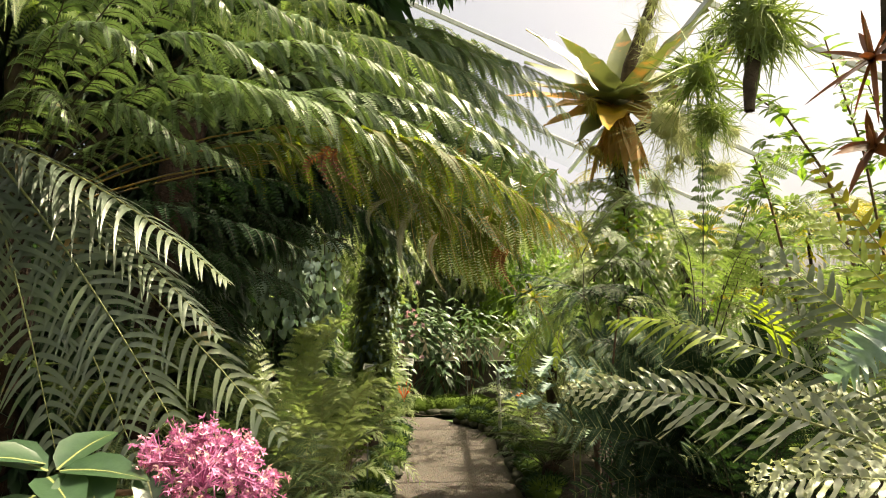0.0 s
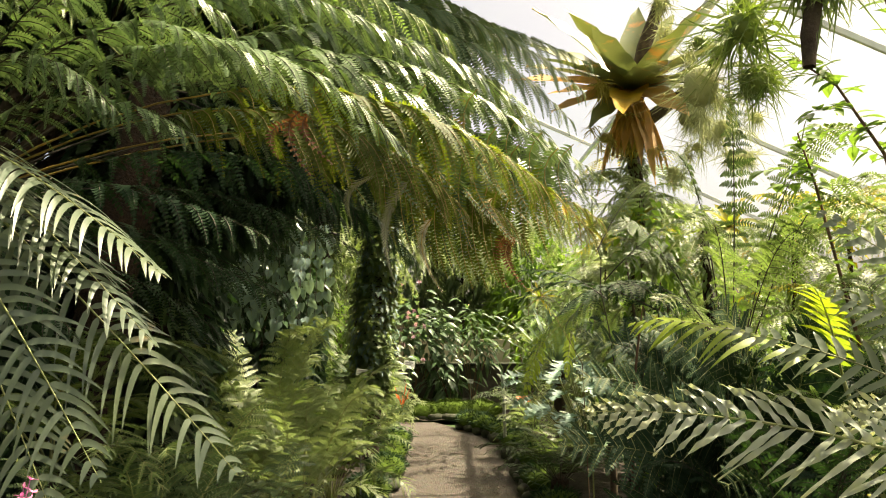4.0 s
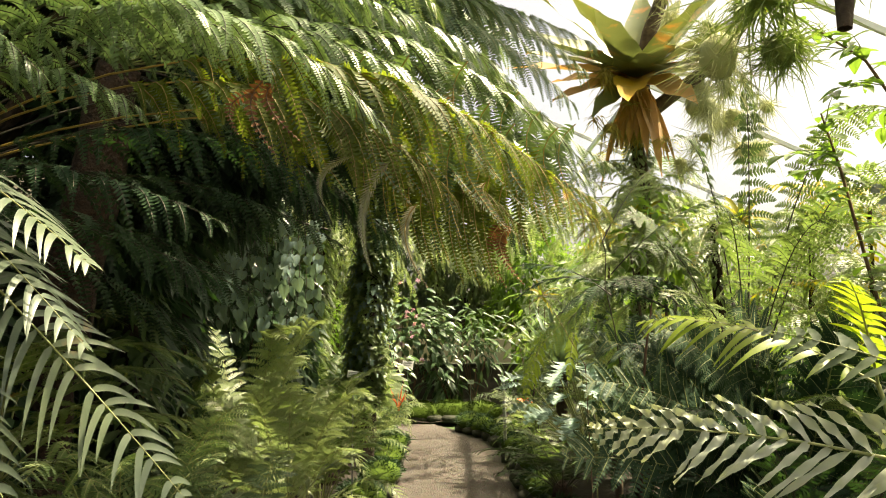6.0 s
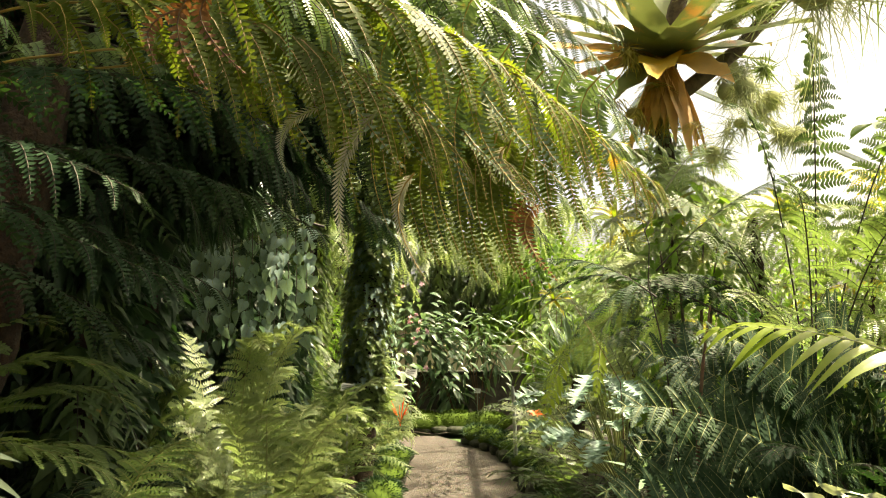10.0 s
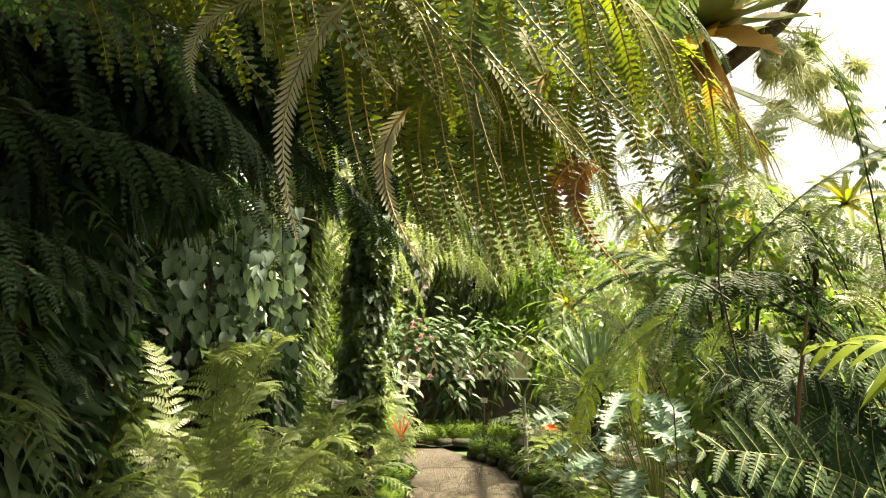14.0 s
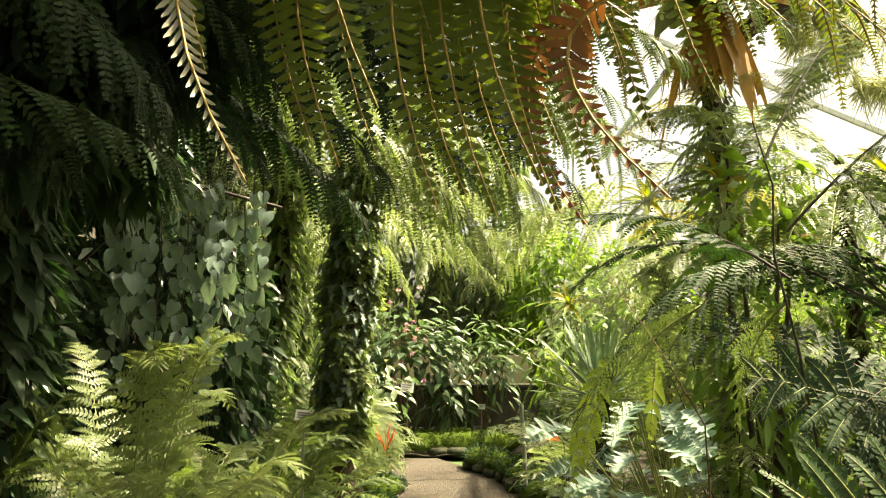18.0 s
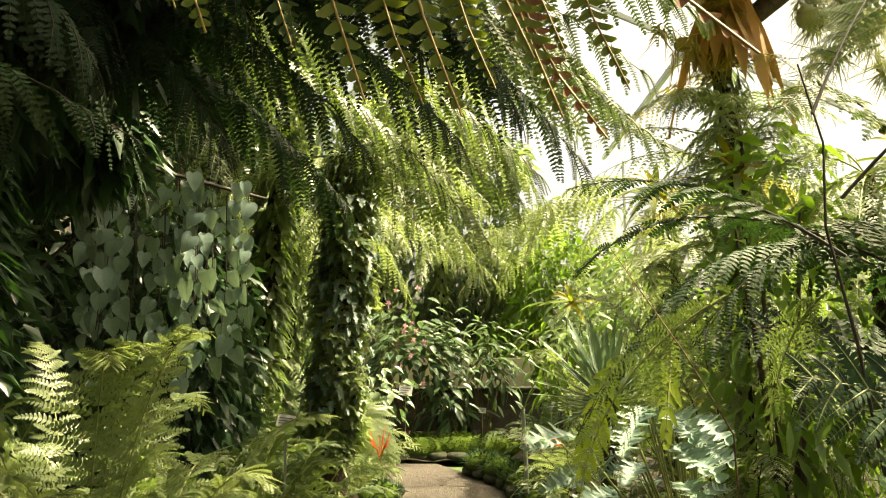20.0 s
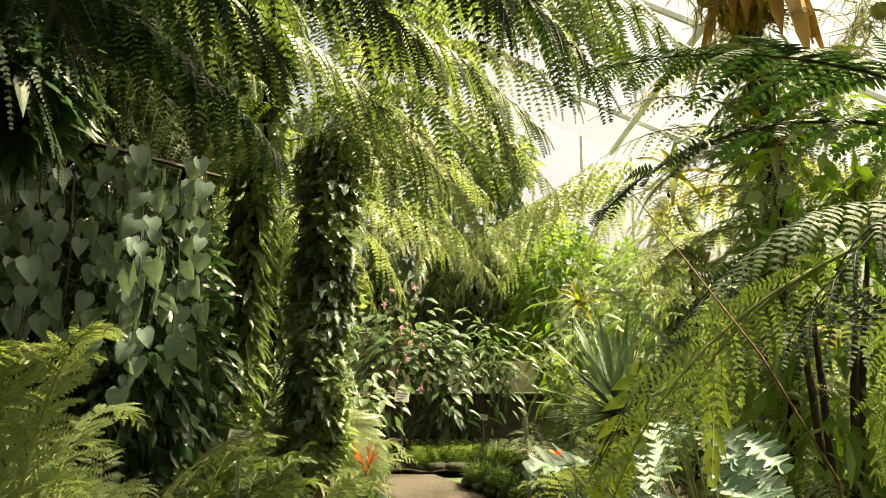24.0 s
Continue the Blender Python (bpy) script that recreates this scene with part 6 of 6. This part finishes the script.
for pts in ([(2.2, 4.0, 0.2), (2.25, 4.0, 1.6), (2.05, 4.0, 2.4), (1.85, 4.0, 2.72), (1.65, 4.0, 2.86)], [(2.2, 4.0, 0.2), (2.3, 3.9, 1.8), (2.2, 3.9, 2.5), (2.0, 3.85, 3.1)], [(2.2, 4.0, 0.2), (2.0, 4.2, 1.5), (1.85, 4.25, 2.3), (1.75, 4.2, 2.55)],
            [(2.2, 4.0, 0.2), (2.4, 4.1, 1.8), (2.5, 4.1, 2.5), (2.3, 4.0, 2.9)]):
    pts = np.array(pts)
    tube("stem", pts, np.linspace(0.012, 0.004, len(pts)), TWIG, vn, 6)
    for i in range(44):
        s = 1.0 + (len(pts) - 2.02) * i / 43
        k = min(int(s), len(pts) - 2)
        p = pts[k] + (pts[k + 1] - pts[k]) * (s - k) - np.asarray(vn.location)
        a = rng.uniform(0, 6.283)
        if i % 5 == 4:
            q = p + V3(0.22 * math.cos(a), 0.22 * math.sin(a), rng.uniform(-0.05, 0.12))
            v, f = tube_arrays([p, (p + q) / 2 + V3(0, 0, 0.02), q], [0.003, 0.0025, 0.0015], 4)
            child("twig", raw_mesh("twig", v, f, [RIB_GREEN], smooth=True), vn)
            for u in (0.3, 0.45, 0.6, 0.75, 0.9, 1.0):
                a2 = a + rng.uniform(-1.3, 1.3)
                place("leaf", OVB, vn, facing(p + (q - p) * u, (math.cos(a2), math.sin(a2), rng.uniform(-0.5, 0.3)), (-0.3, -0.4, 1), rng.uniform(0.07, 0.11)))
        place("leaf", OVB, vn, facing(p, (math.cos(a), math.sin(a), rng.uniform(-0.3, 0.5)), (-0.3, -0.3, 1), rng.uniform(0.08, 0.13)))

rosette("broad_strap_plant", (1.16, 5.85, 0.82), 16, (0.3, 0.45), (0.04, 0.06), (AGAVE, FERN_SHEEN), "plant with broad green strap leaves", "strap plant", tilt=(-10, 70), droop=0.3)
tagged(new("plant_stump", raw_mesh("plant_stump", *tube_arrays([(1.18, 5.87, 0.15), (1.17, 5.86, 0.5), (1.16, 5.85, 0.84)], [0.03, 0.025, 0.03], 8), [BARK], smooth=True)), "short brown stem under the strap leaves", "stem")

thicket((1.72, 6.85, 0.25), (0.36, 0.3, 1.3), 520, (0.08, 0.16), VINE, "slender bright-leaved shrub below the bromeliads")
# wiry stems of the dark bush and a bare brown vine stem
wb = thing("wiry_fern", (0.98, 4.45, 0.2), "wiry-stemmed fern with dark arching fronds", "fern")
tube("stem", [(0.98, 4.45, 0.15), (0.9, 4.45, 1.3), (0.86, 4.45, 1.6), (0.82, 4.45, 1.8), (0.83, 4.46, 1.95), (0.79, 4.45, 2.09)], [0.003, 0.003, 0.003, 0.0025, 0.002, 0.0015], RIB_DARK, wb, 6)
tube("vine", [(0.90, 4.27, 0.15), (0.93, 4.27, 1.25), (0.96, 4.28, 1.5), (0.99, 4.27, 1.71)], [0.008, 0.007, 0.006, 0.003], TWIG, wb, 6, "bare red-brown stem")
# dark green imitates the backlit silhouette of the arching fronds
dk = dict(FR, mats=(FERN_DARK,), rib=RIB_DARK, length=0.20, pairs=24, leaflets=12, droop=0.35, ratio=0.18, fine=True, split=True, thick=0.0035)
for p0, pm, p2, m in (((1.75, 5.35, 1.5), (1.08, 5.3, 1.88), (0.5, 5.22, 1.36), FERN_DARK), ((1.7, 5.1, 1.45), (1.15, 4.85, 1.86), (0.68, 4.7, 1.62), FERN_DARK)):
    plume(wb, p0, pm, p2, m, RIB_DARK, pinna=0.22, step=0.05, leaflets=13, hang=0.75, start=0.12, split=p2[0] < 0.6)
plume(wb, (1.35, 4.75, 1.6), (0.78, 4.62, 1.84), (0.42, 4.62, 1.74), FERN_DARK, RIB_DARK, pinna=0.13, step=0.034, leaflets=11, hang=0.35, start=0.1, ratio=0.17)
frond(wb, (0.66, 5.5, 1.56), (0.53, 5.42, 1.18), arch=0.03, roll=60, **dict(PL, mats=(LIME,), rib=RIB_GREEN, length=0.075, pairs=10, width=0.03, forward=25, droop=0.2, start=0.05))
frond(wb, (0.86, 5.6, 1.6), (0.80, 5.5, 1.28), arch=0.03, roll=60, **dict(PL, mats=(LIME,), rib=RIB_GREEN, length=0.07, pairs=10, width=0.028, forward=25, droop=0.2, start=0.05))
frond(wb, (0.85, 4.45, 1.75), (0.40, 4.6, 1.9), arch=0.10, **dict(dk, length=0.14))
frond(wb, (0.85, 4.45, 1.85), (1.35, 4.3, 2.2), arch=0.10, **dict(dk, length=0.16, mats=(FERN,)))
frond(wb, (0.81, 4.45, 2.0), (1.12, 4.6, 2.4), arch=0.08, **dict(dk, length=0.16, mats=(FERN_LIGHT,)))
for b0, t0, m0 in (((0.85, 5.05, 1.72), (0.47, 5.1, 1.15), FERN_LIGHT), ((0.9, 5.0, 1.75), (0.62, 5.25, 1.3), FERN_LIGHT), ((1.05, 4.95, 1.72), (0.95, 5.1, 1.35), FERN_LIGHT)):
    frond(wb, b0, t0, arch=0.05, bend=((t0[0] - b0[0]) * 0.4, 0, 0.04), roll=80, **dict(dk, length=0.11, pairs=18, leaflets=11, mats=(m0,), rib=RIB_GREEN, start=0.1, split=False))
tube("stem", [(0.85, 4.95, 0.2), (0.80, 4.9, 1.4), (0.70, 4.9, 1.58), (0.57, 5.1, 1.86)], [0.003, 0.0022, 0.0016, 0.001], TWIG, wb, 6)

# ---------------------------------------------------------------- epiphyte tree with the big bromeliad
et = thing("epiphyte_tree", (1.9, 7.9, 0.2), "leaning tree covered with bromeliads and moss", "tree")
trunk(et, (1.9, 7.9, 0.1), (1.85, 7.8, 3.7), 0.07, 0.06, BARK)
coat(et, (1.9, 7.9, 0.1), (1.85, 7.8, 3.7), 0.1, 1500, PALE, (0.05, 0.11))
tube("limb", [(1.85, 7.8, 3.65), (1.95, 7.7, 4.3), (2.3, 7.5, 5.3)], [0.09, 0.07, 0.05], BARK, et, 9)
tube("limb", [(1.85, 7.8, 3.5), (2.4, 7.6, 3.9), (3.0, 7.4, 4.6)], [0.07, 0.06, 0.04], BARK, et, 9)
for i in range(34):
    c = V3(1.88, 7.85, rng.uniform(0.9, 3.5))
    a = rng.uniform(0, 6.283)
    R = rng.uniform(0.5, 1.0)
    frond(et, c, c + V3(R * math.cos(a), R * math.sin(a) - 0.2, rng.uniform(-0.4, 0.2)), arch=0.2, kind="feather", mats=((FERN_LIGHT, FERN_LIGHT, FERN_YELLOW, FERN_PALE)[i % 4],), rib=RIB_GREEN, length=0.27, pairs=15, leaflets=9, droop=0.5, start=0.1)
rosette("giant_bromeliad", (1.80, 7.62, 3.85), 28, (1.1, 1.4), (0.28, 0.36), (BROM,) * 15 + (BROM_TIP, BROM, BROM_DRY, BROM, BROM_TIP, BROM_DRY, BROM, BROM_DRY, BROM_TIP, BROM_DRY, BROM_DRY), "giant green and orange bromeliad with dry lower leaves", "bromeliad", tilt=(-4, 50), droop=0.1, axis=(-0.12, -0.45, 0.9), wave=0.06)
dry = thing("dry_bromeliad_leaves", (1.80, 7.6, 3.8), "withered tan leaves hanging below the bromeliad", "leaves")
for i in range(14):
    a = radians(150 + i * 17)
    v, b = strap(np.zeros((1, 3)), np.array([[0.35 * math.cos(a), 0.35 * math.sin(a), -0.5]]), np.array([[math.cos(a), math.sin(a), 0.4]]), rng.uniform(0.6, 1.15), 0.16, seg=6, droop=0.4, wave=0.08, fold=0.4)
    child("leaf", raw_mesh("leaf", v[0], b, [BROM_DRY], smooth=True), dry)
for at, r, n, m, lab in (((1.6, 7.6, 3.5), (0.18, 0.15, 0.14), 260, STRAW, "straw-coloured tuft of dry air plants"), ((2.35, 7.4, 3.5), (0.3, 0.25, 0.3), 700, MOSSY_GREY, "pale grey hanging moss clump"),
                         ((2.6, 7.4, 3.25), (0.25, 0.2, 0.2), 420, MOSSY_GREY, "pale hanging moss cluster"), ((2.05, 7.4, 4.55), (0.16, 0.15, 0.35), 500, MOSSY_GREY, "long grey hanging moss beard"),
                         ((2.5, 7.3, 4.1), (0.2, 0.2, 0.2), 240, AIR, "spiky air plant on the limb")):
    for j in range(5):
        a2 = V3(*at) + rng.normal(0, 0.9, 3) * np.asarray(r)
        air_ball("air_plant", tuple(a2), tuple(np.asarray(r) * rng.uniform(0.3, 0.55)), n // 2, lab, m, (0.06, 0.16), 0.007 if m is MOSSY_GREY else 0.012, 0.2 if m is AIR else 0.7)
for at, lab in (((1.75, 7.4, 2.55), "strap-leaved yellow-green bromeliad on the trunk"), ((2.1, 7.3, 2.2), "yellow-green bromeliad on the trunk"), ((1.5, 8.2, 2.6), "small green bromeliad on the trunk"), ((1.3, 10.9, 2.0), "yellow and orange bromeliad by the bend"), ((2.3, 6.6, 2.4), "arching yellow-green bromeliad among the ferns")):
    rosette("bromeliad", at, 18, (0.28, 0.45), (0.035, 0.055), (LIME, FERN_YELLOW, BROM), lab, "bromeliad", tilt=(-15, 75), droop=0.35, axis=(-0.3, -0.4, 0.8))

# ---------------------------------------------------------------- creeper curtain and creeper trunk
cc = thing("creeper_curtain", (-1.5, 7.3, 2.75), "hanging curtain of grey-green heart-shaped leaves", "creeper")
HL = heart("heart_leaf_blade", IVY, 1.0, "heart")
tube("support", [(-2.6, 7.5, 0.15), (-2.3, 7.45, 2.0), (-1.6, 7.4, 2.62), (-0.95, 7.5, 2.45)], [0.02, 0.018, 0.014, 0.01], RIB_DARK, cc, 8)
cnt = 0
for i in range(19):
    x = -1.86 + 0.84 * i / 18 + rng.uniform(-0.03, 0.03)
    y = 7.35 + rng.uniform(-0.22, 0.22) + 0.1 * (x + 1.5)
    z1 = 1.35 + 0.3 * abs(math.sin(i * 1.7)) + 0.15 * max(0, x + 1.3)
    z0 = 2.5 + rng.uniform(-0.12, 0.08)
    tube("tendril", [(x, y + 0.05, z0), (x + 0.03, y, (z0 + z1) / 2), (x, y - 0.02, z1)], [0.004, 0.003, 0.002], RIB_DARK, cc, 4)
    z = z0
    while z > z1:
        p = (x + rng.uniform(-0.05, 0.05), y - 0.04 + rng.uniform(-0.05, 0.02), z)
        place("leaf", HL, cc, Matrix.Translation(-Vector(cc.location)) @ facing(p, (rng.uniform(-0.5, 0.5), rng.uniform(-0.5, 0.1), -1), (rng.uniform(-0.9, 0.9), -1, rng.uniform(0.1, 0.7)), rng.uniform(0.06, 0.125)))
        z -= rng.uniform(0.075, 0.13)
        cnt += 1

ct = thing("trunk_creeper", (-0.86, 9.07, 1.8), "small lobed ivy leaves covering the tree fern trunk", "creeper")
LB = heart("lobed_leaf_blade", IVY, 1.0, "lobed")
for i in range(300):
    z = rng.uniform(1.1, 3.0)
    a = rng.uniform(math.pi * 0.85, math.pi * 2.15)
    r = 0.16 + rng.uniform(0, 0.1)
    cx = -0.88 + 0.19 * (z - 0.1) / 2.85
    place("leaf", LB, ct, Matrix.Translation(-Vector(ct.location)) @ facing((cx + r * math.cos(a), 9.09 + r * math.sin(a), z), (math.cos(a) * 0.6, math.sin(a) * 0.6 - 0.2, -0.7), (math.cos(a), math.sin(a), 0.5), rng.uniform(0.06, 0.10)))

tc = []
lv = np.array([v.co for v in LB.vertices])
lfc = np.array([tuple(p.vertices) for p in LB.polygons])
for i in range(4600):
    z = rng.uniform(0.75, 3.1)
    a = rng.uniform(math.pi * 0.8, math.pi * 2.2)
    r = 0.10 + 0.15 * rng.uniform(0, 1) ** 2 * (0.6 + 0.5 * math.sin(z * 7 + a * 2))
    cx = -0.88 + 0.19 * (z - 0.1) / 2.85
    m = np.array(facing((cx + r * math.cos(a) + 0.86, 0.02 + r * math.sin(a), z - 1.8), (math.cos(a) * 0.8 + rng.uniform(-0.9, 0.9), math.sin(a) * 0.6 - 0.2, rng.uniform(-0.8, 0.3)), (math.cos(a), math.sin(a), 0.6), rng.uniform(0.06, 0.11)))
    tc.append((lv @ m[:3, :3].T + m[:3, 3], lfc, 0))
jv, jf, ji = merge(tc)
tagged(child("foliage", raw_mesh("foliage", jv, jf, [FERN_PALE], smooth=True), ct), kind="stuff")

# frond clump, direct sun imitated by pale green, over the path edge; red orchids
frw = thing("drooping_fern", (-0.95, 10.0, 0.25), "fern with sunlit fronds drooping over the path edge", "fern")
tube("stalk", [(-0.95, 10.0, 0.15), (-1.0, 10.0, 0.7), (-0.95, 10.0, 1.1)], [0.012, 0.01, 0.008], RIB_GREEN, frw)
for pm, p2 in (((-0.58, 10.05, 0.92), (-0.38, 10.1, 0.37)), ((-0.62, 9.8, 0.95), (-0.46, 9.7, 0.5)), ((-0.66, 10.2, 1.0), (-0.42, 10.4, 0.55)), ((-0.75, 9.7, 0.85), (-0.6, 9.4, 0.5))):
    plume(frw, (-0.95, 10.0, 1.1), pm, p2, FERN_PALE, RIB_GREEN, pinna=0.3, step=0.045, leaflets=14, hang=0.25, spread=0.9, start=0.12, gap=0.5, roll=-35, split=p2[1] == 10.1)
foot = thing("fern", (-1.0, 8.6, 0.2), "light green fern at the foot of the creeper-covered trunk", "fern")
blob("rootstock", (-1.0, 8.6, 0.2), 0.09, 0.09, 0.12, FIBRE, foot, 1.3)
crown_fronds(foot, V3(-1.0, 8.6, 0.2), 16, (0.2, 0.5), (0.3, 0.5), (-0.85, -0.3), kind="feather", mats=(FERN_LIGHT,), rib=RIB_GREEN, length=0.2, leaflets=10, droop=0.3)
ro = thing("red_flower_spray", (-0.47, 9.3, 0.8), "thin red flower spray in the fern clump", "flower")
for i in range(14):
    a = rng.uniform(0, 6.283)
    tube("flower_stem", [(-0.47, 9.3, 0.68), (-0.47 + 0.03 * math.cos(a), 9.28, 0.78), (-0.47 + 0.09 * math.cos(a), 9.25 + 0.06 * math.sin(a), 0.88 + rng.uniform(-0.08, 0.1))], [0.003, 0.003, 0.002], ORANGE, ro, 4)

# ---------------------------------------------------------------- labels, stake, orange flower
def plant_label(at, w, h, tilt, z0, label):
    t = thing("plant_label", (at[0], at[1], z0), label, "sign")
    bar("post", (at[0], at[1], z0), at, 0.012, 0.006, STEEL, t)
    bm = bmesh.new()
    box(bm, (-w / 2, -0.003, -h / 2), (w / 2, 0.003, h / 2))
    bmesh.ops.bevel(bm, geom=bm.edges[:], offset=0.0015, segments=1, affect="EDGES")
    bm.transform(Matrix.Translation(Vector(at) - t.location) @ pose(0, 0, 0, -tilt, 6, 0))
    p = part("plate", bm, PLATE, t, "white printed plate")
    for k in range(3):
        bm = bmesh.new()
        box(bm, (-w * 0.38, -0.0052, h * (0.22 - 0.22 * k) - h * 0.04), (w * (0.36 - 0.12 * k), -0.0042, h * (0.22 - 0.22 * k) + h * 0.04))
        bm.transform(Matrix.Translation(Vector(at) - t.location) @ pose(0, 0, 0, -tilt, 6, 0))
        part("text_bar", bm, INK, p)
    return t


plant_label((-0.67, 6.9, 1.235), 0.09, 0.06, 25, 0.2, "small white plant label on a thin stake among ferns")
plant_label((-0.63, 14.0, 0.95), 0.19, 0.15, 20, 0.2, "white plant label on a stake in the far bed")
plant_label((0.46, 14.6, 0.62), 0.11, 0.08, 20, 0.2, "small white plant label in the dark bed")
sk = thing("stake", (0.77, 10.5, 0.0), "thin galvanised stake at the path edge", "stake")
tube("rod", [(0.78, 10.5, 0.0), (0.77, 10.5, 0.55), (0.75, 10.5, 0.99)], [0.022, 0.021, 0.020], STEEL, sk, 8)
of = thing("orange_flower", (1.01, 10.5, 0.2), "orange-red flower on a green stem", "flower")
tube("stem", [(1.03, 10.52, 0.2), (1.02, 10.5, 0.45), (1.01, 10.5, 0.68)], [0.008, 0.007, 0.005], RIB_GREEN, of, 6)
for i in range(11):
    a = i * 2.4
    d = unit(V3(math.cos(a), math.sin(a) - 0.3, rng.uniform(-0.2, 0.9)))
    v, b = strap(V3(1.01, 10.5, 0.68)[None] - np.asarray(of.location), d[None], unit(V3(-math.cos(a), -0.6, 1))[None], 0.12, 0.05, seg=4, droop=0.4)
    child("petal", raw_mesh("petal", v[0], b, [ORANGE], smooth=True), of)
for x, y, h in ((1.05, 10.1, 0.5), (1.2, 10.7, 0.55), (0.95, 11.2, 0.45), (1.0, 9.6, 0.35), (0.98, 7.6, 0.3)):
    rosette("grassy_clump", (x, y, 0.22), 40, (h * 0.8, h * 1.3), (0.018, 0.03), (FERN, FERN_LIGHT), "arching grassy clump at the path edge", "grass clump", tilt=(10, 85), droop=0.6)


# ---------------------------------------------------------------- shrubs at the far end
LANCE = heart("lance_leaf_blade", SHRUB2, 1.0, "lance")


def leafy_shrub(at, r, n, label, leaf, size, stems=5, flowers=0, low=0.0, name="shrub", fmat=None, joined=True):
    t = thing(name, at, label, "shrub")
    o = np.asarray(at)
    tips = []
    for i in range(stems):
        a = rng.uniform(0, 6.283)
        tip = o + V3(math.cos(a) * r[0] * 0.6, math.sin(a) * r[1] * 0.6, r[2] * rng.uniform(0.7, 1.0))
        midp = o + (tip - o) * 0.5 + rng.normal(0, 0.06, 3)
        tube("stem", [o, midp, tip], [0.011, 0.008, 0.004], TWIG, t, 6)
        tips.append((o, midp, tip))
    lv = np.array([v.co for v in leaf.vertices])
    lfc = np.array([tuple(p.vertices) for p in leaf.polygons])
    blocks = []
    for i in range(n):
        b0, b1, b2 = tips[i % stems]
        s = rng.uniform(max(0.25, low), 1.0)
        p = bezier(b0, b1, b2, [s])[0] + rng.normal(0, 1, 3) * np.asarray(r) * np.array((0.26, 0.26, 0.14))
        d = unit(p - o - V3(0, 0, r[2] * 0.6) + rng.normal(0, 0.25, 3))
        m = Matrix.Translation(-Vector(at)) @ facing(p, (d[0], d[1], d[2] * 0.5 - 0.5), (d[0] * 0.5, d[1] * 0.5 - 0.4, 1), rng.uniform(0.8, 1.2) * size)
        if joined:
            mm = np.array(m)
            blocks.append((lv @ mm[:3, :3].T + mm[:3, 3], lfc, 0))
        else:
            place("leaf", leaf, t, m)
    if joined:
        jv, jf, ji = merge(blocks)
        tagged(child("foliage", raw_mesh("foliage", jv, jf, [leaf.materials[0]], smooth=True), t), kind="stuff")
    if flowers:
        k = flowers
        fo = o + rng.normal(0, 1, (k, 3)) * np.asarray(r) * np.array((0.4, 0.4, 0.16)) + V3(0, -0.1, r[2] * 0.85)
        oo = np.repeat(fo, 14, 0) - o
        nb = 14
        d = unit(rng.normal(0, 1, (len(oo), 3)))
        v, b = strap(oo, d, unit(rng.normal(0, 1, (len(oo), 3))), rng.uniform(0.04, 0.07, len(oo)), 0.03, seg=3, droop=0.2)
        for i in range(k):
            bv, bf = blades(v[i * nb:(i + 1) * nb], b)
            child("flower", raw_mesh("flower", bv, bf, [fmat or PINK_PALE]), t, "pink flower")
    return t


VINEL = heart("bright_lance_blade", VINE, 1.0, "lance")
leafy_shrub((-0.6, 14.4, 0.2), (0.8, 0.6, 1.8), 420, "flowering shrub with drooping leaves and pink blooms", heart("mid_ovate_blade", SHRUB2, 1.0, "ovate"), 0.19, 8, 16, low=0.68)
leafy_shrub((0.5, 14.7, 0.2), (0.6, 0.5, 1.65), 280, "dark-leaved shrub with drooping glossy leaves", LANCE, 0.22, 7, low=0.68)
leafy_shrub((0.1, 14.6, 0.2), (0.7, 0.4, 0.75), 150, "low dark evergreen shrub before the retaining wall", LANCE, 0.26, 6)
leafy_shrub((-1.0, 12.9, 0.1), (0.5, 0.5, 1.25), 200, "bushy shrub with broad leaves at the bend", heart("broad_blade", SHRUB2, 1.0, "ovate"), 0.17, 6)
leafy_shrub((-0.75, 11.2, 0.15), (0.35, 0.4, 1.3), 160, "leafy green shrub beside the path", heart("broad_blade", PALE, 1.0, "ovate"), 0.13, 6)
leafy_shrub((1.4, 12.6, 0.2), (0.6, 0.6, 1.9), 220, "bright-leaved shrub at the far bend", VINEL, 0.25, 6)
leafy_shrub((-2.2, 10.0, 0.15), (0.8, 0.8, 2.2), 240, "dark broad-leaved shrub behind the tree fern", heart("broad_blade", SHRUB, 1.0, "ovate"), 0.2, 7)
leafy_shrub((2.6, 12.0, 0.2), (0.9, 0.9, 2.6), 240, "sunlit shrub against the glass", VINEL, 0.26, 7)
